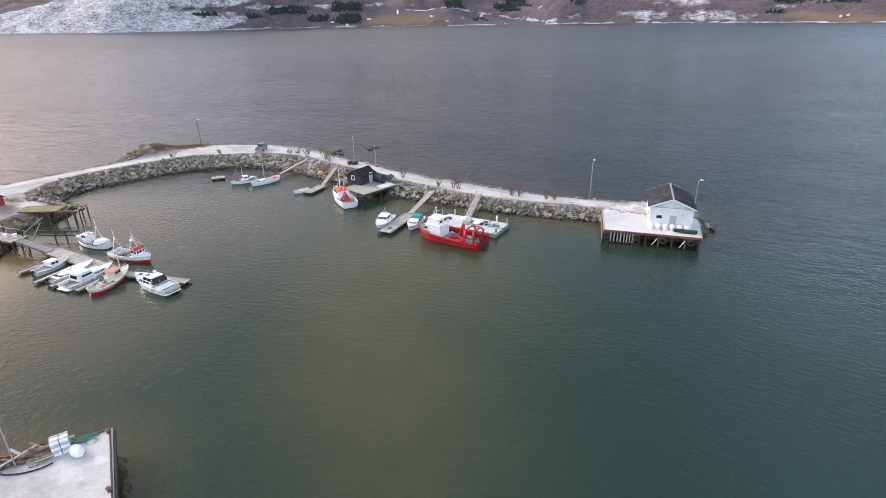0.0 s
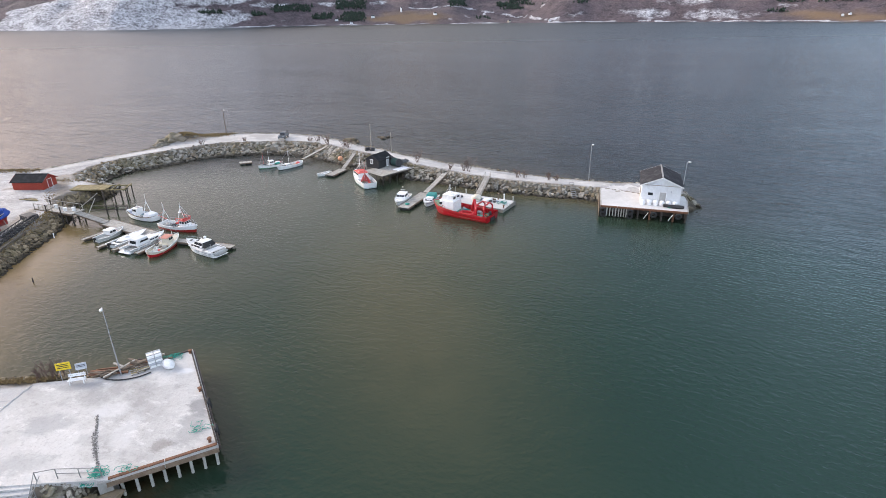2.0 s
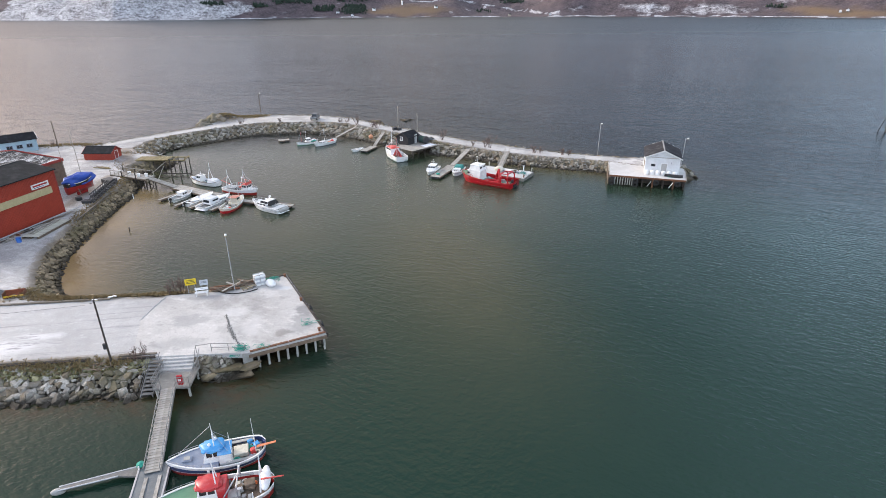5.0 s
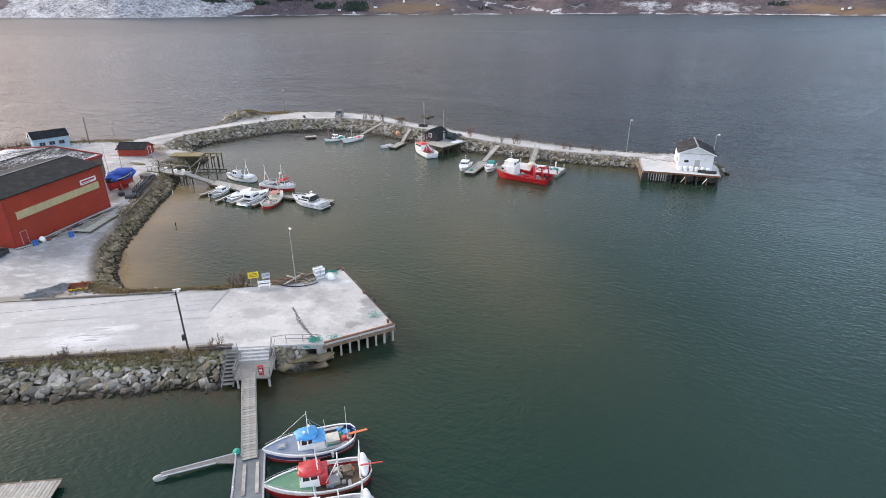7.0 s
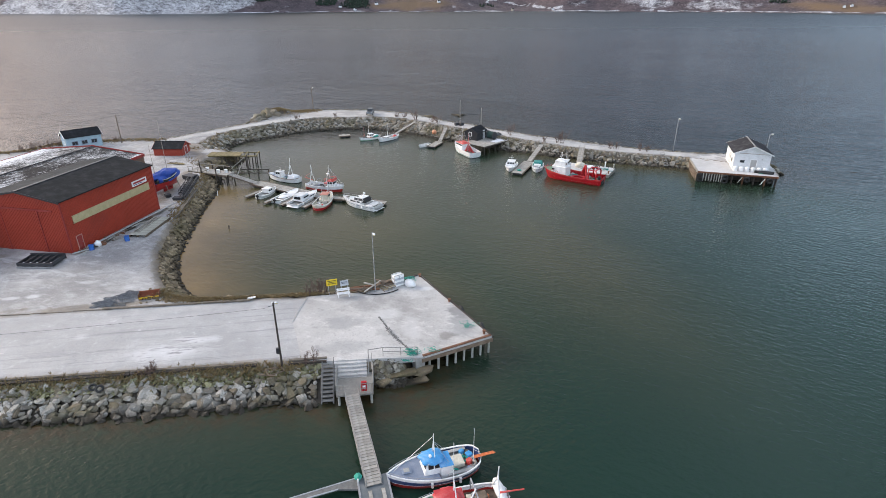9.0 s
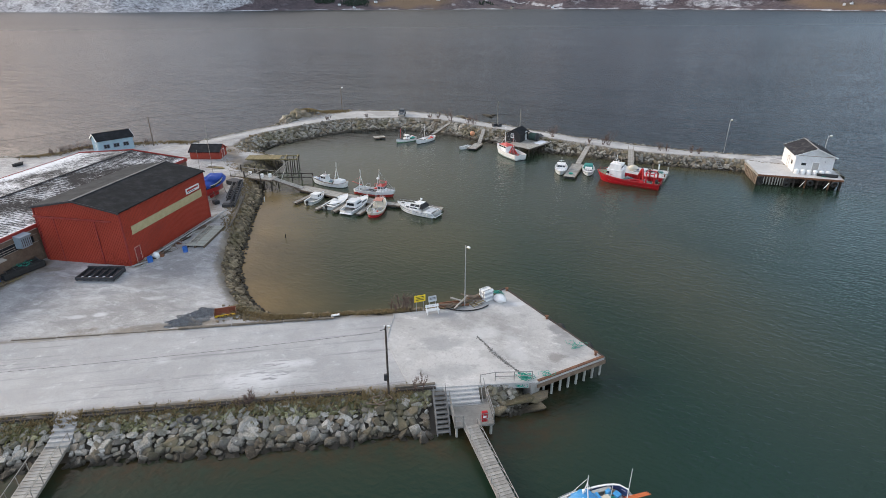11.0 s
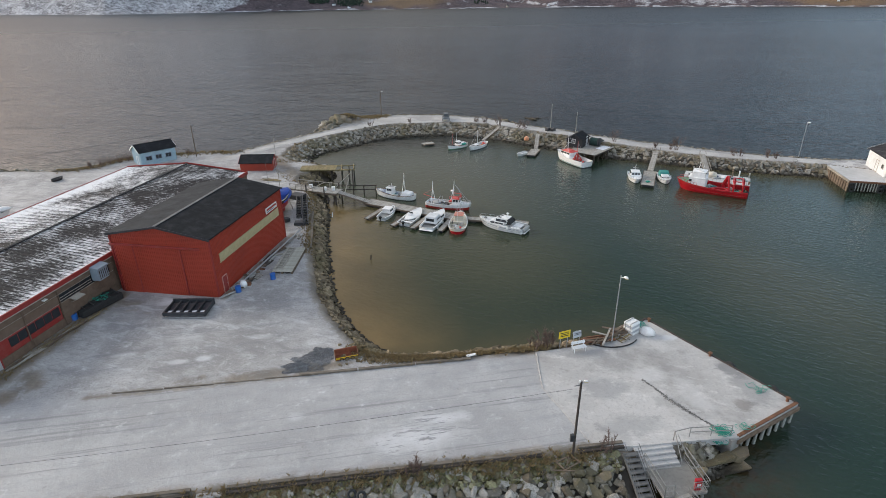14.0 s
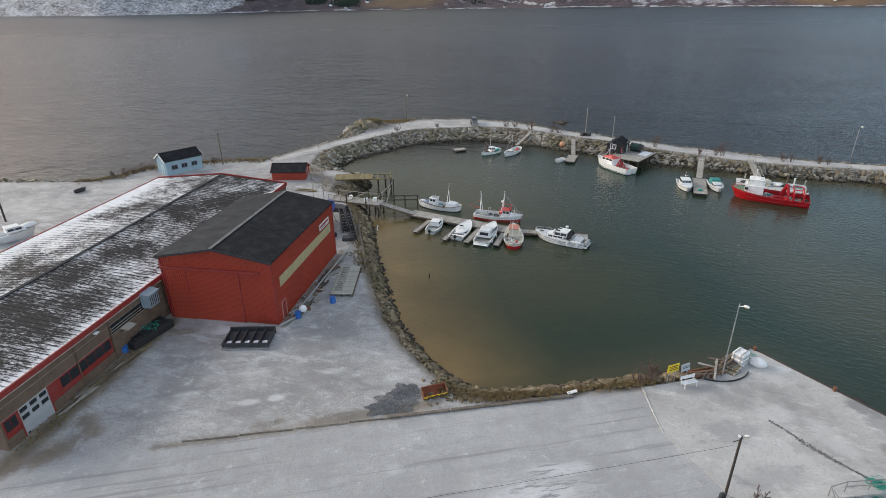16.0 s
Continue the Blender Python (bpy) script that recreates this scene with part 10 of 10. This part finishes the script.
def rubble_material(name, lo, hi, moss):
    """Grey quarry stone, darker and brown with weed below the tide line."""
    m, n, l, b = nodes_of(name)
    vec = coords(n)
    geo, inf = n.new("ShaderNodeNewGeometry"), n.new("ShaderNodeObjectInfo")
    rnd = math_node(n, l, "FRACT", math_node(n, l, "ADD", geo.outputs["Random Per Island"], inf.outputs["Random"]))
    g1 = tex_noise(n, l, vec, 1.4, 6, 0.7)
    g2 = tex_noise(n, l, vec, 5.0, 6, 0.78)
    col = mixc(n, l, ramp(n, l, rnd, 0.05, 0.95), lo, hi)
    kind = math_node(n, l, "FRACT", math_node(n, l, "MULTIPLY", rnd, 7.3))
    col = mixc(n, l, math_node(n, l, "MULTIPLY", ramp(n, l, kind, 0.74, 0.76), 0.75), col, tuple(min(0.55, x * 1.3) for x in hi))     # pale faces
    col = mixc(n, l, math_node(n, l, "MULTIPLY", ramp(n, l, kind, 0.22, 0.24, (1, 1, 1, 1), (0, 0, 0, 1)), 0.7), col, (0.17, 0.125, 0.075))   # rusty brown ones
    col = mixc(n, l, math_node(n, l, "MULTIPLY", ramp(n, l, g1, 0.45, 0.65), 0.45), col, moss)
    col = mixc(n, l, math_node(n, l, "MULTIPLY", ramp(n, l, g2, 0.46, 0.64), 0.7), col, (0.075, 0.07, 0.064))
    g3 = tex_noise(n, l, vec, 2.6, 7, 0.8)
    col = mixc(n, l, math_node(n, l, "MULTIPLY", ramp(n, l, g3, 0.55, 0.68), 0.5), col, tuple(min(0.55, x * 1.5) for x in hi))
    turf = tex_noise(n, l, geo.outputs["Position"], 0.22, 6, 0.7)                 # lichen and moss in wide patches
    col = mixc(n, l, math_node(n, l, "MULTIPLY", ramp(n, l, turf, 0.47, 0.62), 0.6), col, mixc(n, l, g2, (0.055, 0.048, 0.02), (0.17, 0.145, 0.065)))
    sep = n.new("ShaderNodeSeparateXYZ")
    l.new(geo.outputs["Position"], sep.inputs[0])
    tide = ramp(n, l, math_node(n, l, "ADD", sep.outputs["Z"], math_node(n, l, "MULTIPLY", g1, 0.7)), 0.55, 1.00, (1, 1, 1, 1), (0, 0, 0, 1))
    col = mixc(n, l, math_node(n, l, "MULTIPLY", tide, 0.95), col, mixc(n, l, g2, (0.010, 0.008, 0.006), (0.034, 0.025, 0.013)))
    l.new(col, b.inputs["Base Color"])
    b.inputs["Roughness"].default_value = 0.85
    add_bump(n, l, b, math_node(n, l, "ADD", g1, math_node(n, l, "MULTIPLY", g2, 0.6)), 0.9, 0.12)
    return m


RUBBLE = rubble_material("quarry_rubble", (0.095, 0.086, 0.072), (0.42, 0.395, 0.355), (0.17, 0.145, 0.075))
RUBBLE_GREY = rubble_material("breakwater_rubble", (0.065, 0.058, 0.048), (0.31, 0.288, 0.25), (0.14, 0.115, 0.06))
RUBBLE_BROWN = rubble_material("brown_shore_rubble", (0.075, 0.056, 0.033), (0.30, 0.235, 0.150), (0.17, 0.12, 0.05))
RUBBLE_MOSSY = rubble_material("mossy_small_rubble", (0.09, 0.086, 0.04), (0.33, 0.315, 0.19), (0.20, 0.195, 0.07))
ROCKS = [rock_points(100 + i, 15 + i % 7) for i in range(18)]
ROCK_MESHES = []
for i, (v_, f_) in enumerate(ROCKS):
    me = bpy.data.meshes.new("stone")
    me.from_pydata(v_.tolist(), [], f_)
    me.materials.append(RUBBLE)
    ROCK_MESHES.append(me)


def rubble_wall(name, line, run, size, label, seed, singles=None, top=0.2, jitter=0.3, z_min=-0.7, mat=None, skip=0.0, grow=0.0):
    """Stones over the slope below a top line. run: how far out it goes; singles: a test that picks those built as parts."""
    r = random.Random(seed)
    root = thing(name, 0, 0, 0, 0, label, "rubble wall", kind="structure")
    vs, fs, count, base = [], [], 0, 0
    pts = [Vector((*p, 0)) for p in line]
    for a, b in zip(pts, pts[1:]):
        d = b - a
        L = d.length
        nrm = Vector((d.y, -d.x, 0)).normalized()
        rows = max(1, round(run / (size * 1.10)))
        for j in range(rows + 1):
            k = max(1, round(L / (size * 1.5)))
            for i in range(k):
                f = (i + 0.5 * (j % 2) + r.uniform(-jitter, jitter)) / k
                o = -top + (run + top) * (j + r.uniform(-0.3, 0.3)) / rows
                p = a + d * f + nrm * o
                z = ground_at(p.x, p.y)
                if z < z_min or r.random() < skip:
                    continue
                s = size * (1 + grow * (2 * j / rows - 1)) * (r.choice((0.55, 0.7, 0.8, 0.9, 1.0, 1.1, 1.2, 1.35, 1.6)) if j else r.uniform(0.45, 0.8)) * r.uniform(0.85, 1.15)
                lie = Matrix.Rotation(math.atan(float(slope_at(np.array(p.x), np.array(p.y)))) * (0.9 if j else 0.2), 4, Vector((0, 0, 1)).cross(nrm))
                m_ = Matrix.Translation((p.x, p.y, z - 0.09 + s * r.uniform(-0.08, 0.16))) @ lie @ pose(0, 0, 0, r.gauss(0, 13), r.gauss(0, 13), r.uniform(0, 360)) @ Matrix.Diagonal((s * r.uniform(0.8, 1.25), s * r.uniform(0.6, 0.95), s * r.uniform(0.42, 0.7), 1))
                q = r.randrange(len(ROCKS))
                if singles and singles(p.x, p.y) and count < 300:
                    ob = new("stone", ROCK_MESHES[q])
                    ob.parent = root
                    ob.matrix_basis = m_
                    count += 1
                else:
                    v_, f_ = ROCKS[q]
                    mm = np.array(m_)
                    vs.append(v_ @ mm[:3, :3].T + mm[:3, 3])
                    fs += [[x + base for x in face] for face in f_]
                    base += len(v_)
    if vs:
        me = bpy.data.meshes.new("rubble")
        me.from_pydata(np.concatenate(vs).tolist(), [], fs)
        me.materials.append(mat or RUBBLE)
        ob = new("rubble", me)
        ob.parent = root
        tagged(ob, kind="stuff")
    return root


rubble_wall("front_rubble_wall", [(-130, 22.9), (-110, 22.9), (-92, 22.8), (-74.0, 22.7), (-66.2, 22.6)], 3.7, 0.37, "angular grey quarry-stone wall below the road", 1, z_min=0.0, grow=0.18)
rubble_wall("front_rubble_wall", [(-64.0, 22.5), (-58.0, 22.5), (-53.6, 22.5), (-46.0, 22.5), (-40.0, 22.5), (-35.2, 22.4)], 3.7, 0.37, "angular grey quarry-stone wall below the quay road", 2, lambda x, y: -52 < x < -34, z_min=0.0, grow=0.18)
rubble_wall("quay_corner_rubble", [(-30.3, 22.2), (-28.2, 22.2), (-26.2, 22.3)], 2.0, 0.24, "broken stones at the quay corner", 3)
rubble_wall("upper_rubble", [(-64.0, 22.75), (-50.0, 22.7), (-40.0, 22.65), (-35.2, 22.6)], 1.3, 0.23, "small mossy stones along the top of the wall", 12, None, 0.0, mat=RUBBLE_MOSSY)
rubble_wall("upper_rubble", [(-130.0, 23.0), (-92.0, 22.95), (-66.3, 22.8)], 1.3, 0.23, "small mossy stones along the top of the wall", 13, None, 0.0, mat=RUBBLE_MOSSY)
rubble_wall("bank_stones", [(-43.5, 36.15), (-48.0, 36.3), (-52.0, 36.6), (-55.0, 37.2)], 1.5, 0.27, "pale loose stones along the head of the bay", 21, None, 0.1, z_min=1.2, skip=0.3)
rubble_wall("yard_rubble_wall", YARD_EDGE[1:] + [(-68.8, 123.5), (-66.2, 126.2)], 3.3, 0.38, "weathered earth and rubble bank round the yard", 4, None, -0.4, mat=RUBBLE_BROWN, skip=0.08)
rubble_wall("breakwater_rubble", BREAK_IN + [(44.0, 84.0)], 6.2, 0.47, "grey boulder face of the breakwater towards the harbour", 5, mat=RUBBLE_GREY)
rubble_wall("breakwater_crest", BREAK_OUT, 3.2, 0.38, "low boulder crest along the seaward side of the breakwater", 6, None, 0.7, mat=RUBBLE_GREY)
rubble_wall("breakwater_head", [(47.5, 81.5), (49.5, 81.0), (52.4, 81.0), (53.6, 83.6), (52.6, 88.0), (48.5, 90.8), (43.0, 91.6)], 4.4, 0.75, "boulders round the head of the breakwater", 7, mat=RUBBLE_GREY)
rubble_wall("north_shore_rubble", [(-81.0, 117.6), (-88.0, 118.8), (-96.0, 117.3), (-103.0, 115.8), (-107.0, 110.9), (-111.0, 108.9), (-131.0, 112.4), (-180, 115)], 3.4, 0.7, "scattered shore stones along the fjord", 8)


bk = thing("bank_kerb", 0, 0, 0, 0, "worn concrete kerb along the top of the yard bank", "kerb", kind="structure")
for a, b in (((-61.0, 64.0), (-61.3, 70.8)), ((-61.32, 71.0), (-61.7, 78.5))):
    bm = BM()
    side_beam(bm, a, b, 0, 1.93, 1.95, 0.3, 0.3)
    part("beam", bm, KERB, bk)
wf = thing("broken_frame", -39.4, 21.9, 1.75, 25, "broken brown timber frame on the mossy stones", "timber")
for c_, s_, rz_ in (((0, 0.4, 0.15), (1.5, 0.09, 0.07), 0), ((0, -0.4, 0.05), (1.5, 0.09, 0.07), 3), ((-0.7, 0, 0.12), (0.09, 1.0, 0.07), 0), ((0.7, 0, 0.12), (0.09, 1.0, 0.07), 5), ((0.1, 0.1, 0.2), (1.5, 0.08, 0.06), 38), ((-0.9, -0.5, 0.25), (1.7, 0.08, 0.06), -30)):
    bm = BM()
    box(bm, c_, s_, rz_, 6)
    part("batten", bm, WOOD_OLD, wf)


def loose_rubble(name, x0, x1, y0, y1, count, size, label, seed, mat):
    """Stones strewn over whatever slope lies inside a rectangle."""
    r = random.Random(seed)
    vs, fs, base = [], [], 0
    for _ in range(count):
        x, y = r.uniform(x0, x1), r.uniform(y0, y1)
        z = ground_at(x, y)
        if not -0.5 < z < 2.25:
            continue
        s = size * r.choice((0.5, 0.7, 0.9, 1.0, 1.2))
        mm = np.array(pose(x, y, z + s * 0.08, r.gauss(0, 16), r.gauss(0, 16), r.uniform(0, 360)) @ Matrix.Diagonal((s * r.uniform(0.8, 1.1), s * r.uniform(0.6, 0.9), s * r.uniform(0.5, 0.8), 1)))
        v_, f_ = ROCKS[r.randrange(len(ROCKS))]
        vs.append(v_ @ mm[:3, :3].T + mm[:3, 3])
        fs += [[i + base for i in face] for face in f_]
        base += len(v_)
    me = bpy.data.meshes.new(name)
    me.from_pydata(np.concatenate(vs).tolist(), [], fs)
    me.materials.append(mat)
    return tagged(new(name, me), label, "stones", kind="stuff")


loose_rubble("shore_stones", -73.0, -58.0, 108.0, 130.0, 620, 0.55, "loose boulders where the breakwater meets the shore", 21, RUBBLE)

loose_rubble("bank_stones", -56.5, -49.0, 36.2, 40.0, 170, 0.26, "brown stones and clods on the bank corner", 22, RUBBLE_BROWN)
grass_patch("dead_brush", along([(-55.5, 38.2), (-52.0, 37.0), (-48.5, 36.8)], 0.6), 420, 31, "flattened dead brush on the bank corner", 2.0, (0.15, 0.4))


def bedrock(name, x, y, z, s, seed, label, grassy=False):
    bm = BM()
    blob(bm, (0, 0, 0), s, seed, 0.5, 4, seed * 40)
    for v in bm.verts:
        n_ = noise.noise(v.co * 0.8 + Vector((seed, 2, 1)))
        v.co += v.co.normalized() * (0.30 * n_ + 0.22 * noise.noise(v.co * 2.3) + 0.12 * noise.noise(v.co * 5.0))
    o = link_mesh(name, bm, RUBBLE_BROWN)
    o.matrix_basis = pose(x, y, z)
    return tagged(o, label, "rock")


for i, (x, y, z, s) in enumerate(((-13.2, 148.3, 0.0, (3.2, 1.4, 0.9)), (-10.8, 147.2, -0.1, (1.6, 1.0, 0.6)), (-3.4, 152.0, -0.2, (2.6, 0.9, 0.5)), (-1.2, 152.4, -0.2, (1.3, 0.6, 0.45)))):
    bedrock("sea_rock", x, y, z, s, i + 1, "dark weed-covered skerry rock awash in the fjord")
for i, (x, y, z, s) in enumerate(((-60.2, 142.4, 2.4, (2.6, 2.0, 1.3)), (-58.6, 144.0, 2.9, (3.4, 2.4, 1.7)), (-56.4, 145.8, 2.8, (2.6, 2.2, 1.3)), (-62.4, 142.0, 1.6, (1.8, 1.8, 1.1)), (-60.6, 140.2, 2.1, (1.9, 1.6, 0.9)), (-61.8, 144.6, 1.9, (2.0, 2.4, 1.1)))):
    bedrock("knoll_rock", x, y, z, s, i + 11, "pale bare rock outcrop on the knoll").data.materials[0] = RUBBLE
for i, (x, y, z, s, rz) in enumerate(((-27.4, 21.3, 0.85, (1.5, 0.6, 0.3), 8), (-25.6, 21.7, 0.75, (1.2, 0.7, 0.28), 15), (-26.4, 20.9, 0.25, (1.5, 0.6, 0.3), 5), (-29.3, 20.9, 0.4, (0.8, 0.6, 0.4), 30))):
    me = ROCK_MESHES[i].copy()
    me.materials[0] = RUBBLE_BROWN
    ob = new("slab_stone", me)
    ob.matrix_basis = pose(x, y, z, 4, -5, rz) @ Matrix.Diagonal((*s, 1))
    tagged(ob, "large flat stone block at the quay corner", "stone", "slab stones")

# ---------------------------------------------------------------- woods and houses across the fjord


def far_woods():
    r = random.Random(77)
    verts, faces = [], []
    SPR = surface("far_spruce", (0.012, 0.024, 0.016), (0.025, 0.042, 0.026), 0.2, 0.95, 0.0, vary=0.5)
    # plantations: middle, half width, lowest and highest ground, trees
    for cx, w, z0, z1, k in ((-235, 48, 34, 50, 150), (-70, 42, 40, 62, 170), (-150, 26, 14, 27, 80), (-66, 34, 8, 30, 150), (270, 34, 46, 70, 120), (450, 36, 36, 58, 150), (500, 30, 50, 74, 120), (1200, 70, 46, 66, 170), (-318, 16, 24, 32, 30), (-430, 24, 30, 36, 30), (330, 18, 10, 18, 16), (1110, 16, 22, 30, 16), (640, 20, 50, 66, 30)):
        for _ in range(k):
            x, zt = cx + w * r.uniform(-1, 1) + r.gauss(0, 5), r.uniform(z0, z1)
            y = shore_at(x) + next((d for d in range(0, 420, 4) if hill_z(x, shore_at(x) + d) >= zt), 300) + r.uniform(0, 4)
            z, h_ = hill_z(x, y), r.uniform(6, 10)
            b = len(verts)
            R = h_ * r.uniform(0.30, 0.45)
            for lev, (zz, rr) in enumerate(((0.08, 1.0), (0.45, 0.75), (0.5, 0.5))):
                for a in range(6):
                    t = a * 1.047 + lev * 0.5
                    q = R * rr * r.uniform(0.75, 1.15)
                    verts.append((x + q * math.cos(t), y + q * math.sin(t), z + h_ * zz))
            verts.append((x, y, z + h_))
            for lev in (0, 1):
                for a in range(6):
                    c, e = b + lev * 6 + a, b + lev * 6 + (a + 1) % 6
                    faces.append((c, e, e + 6, c + 6))
            for a in range(6):
                faces.append((b + 12 + a, b + 12 + (a + 1) % 6, b + 18))
    me = bpy.data.meshes.new("spruce_woods")
    me.from_pydata(verts, [], faces)
    me.materials.append(SPR)
    tagged(new("spruce_woods", me), "dark spruce plantations on the far hillside", "woods", kind="stuff")


far_woods()
for i, (x, d, w, h_, mt) in enumerate(((-112, 42, 9, 5, WHITE), (-8, 55, 9, 6, WHITE), (78, 92, 3, 12, WHITE), (178, 62, 9, 5, WHITE), (400, 40, 9, 5, WOOD_GREY), (1200, 40, 11, 4.5, WHITE), (1215, 46, 8, 4.5, WHITE), (-70, 22, 8, 4, WHITE), (520, 30, 7, 4, WHITE))):
    y = shore_at(x) + d
    gabled_house("far_house", x, y, hill_z(x, y) - 0.5, 10 * i, w, 6.5, h_, 2.4, WHITE_WALL if mt is WHITE else mt, FELT_PALE, "small white farmhouse across the fjord", 0.4, 0.6)

tyre_heap = thing("tyre_heap", 0, 0, 0, 0, "two old black tyres lying on the rubble slope", "tyres")
for x, y, z, tilt in ((-55.25, 21.5, 1.75, 0.5), (-54.6, 21.3, 1.7, 0.7)):
    bm = BM()
    ring(bm, (x, y, z), 0.27, 0.1, (0.15, -tilt, 0.8), 18, 8)
    part("tyre", bm, BLACK, tyre_heap)
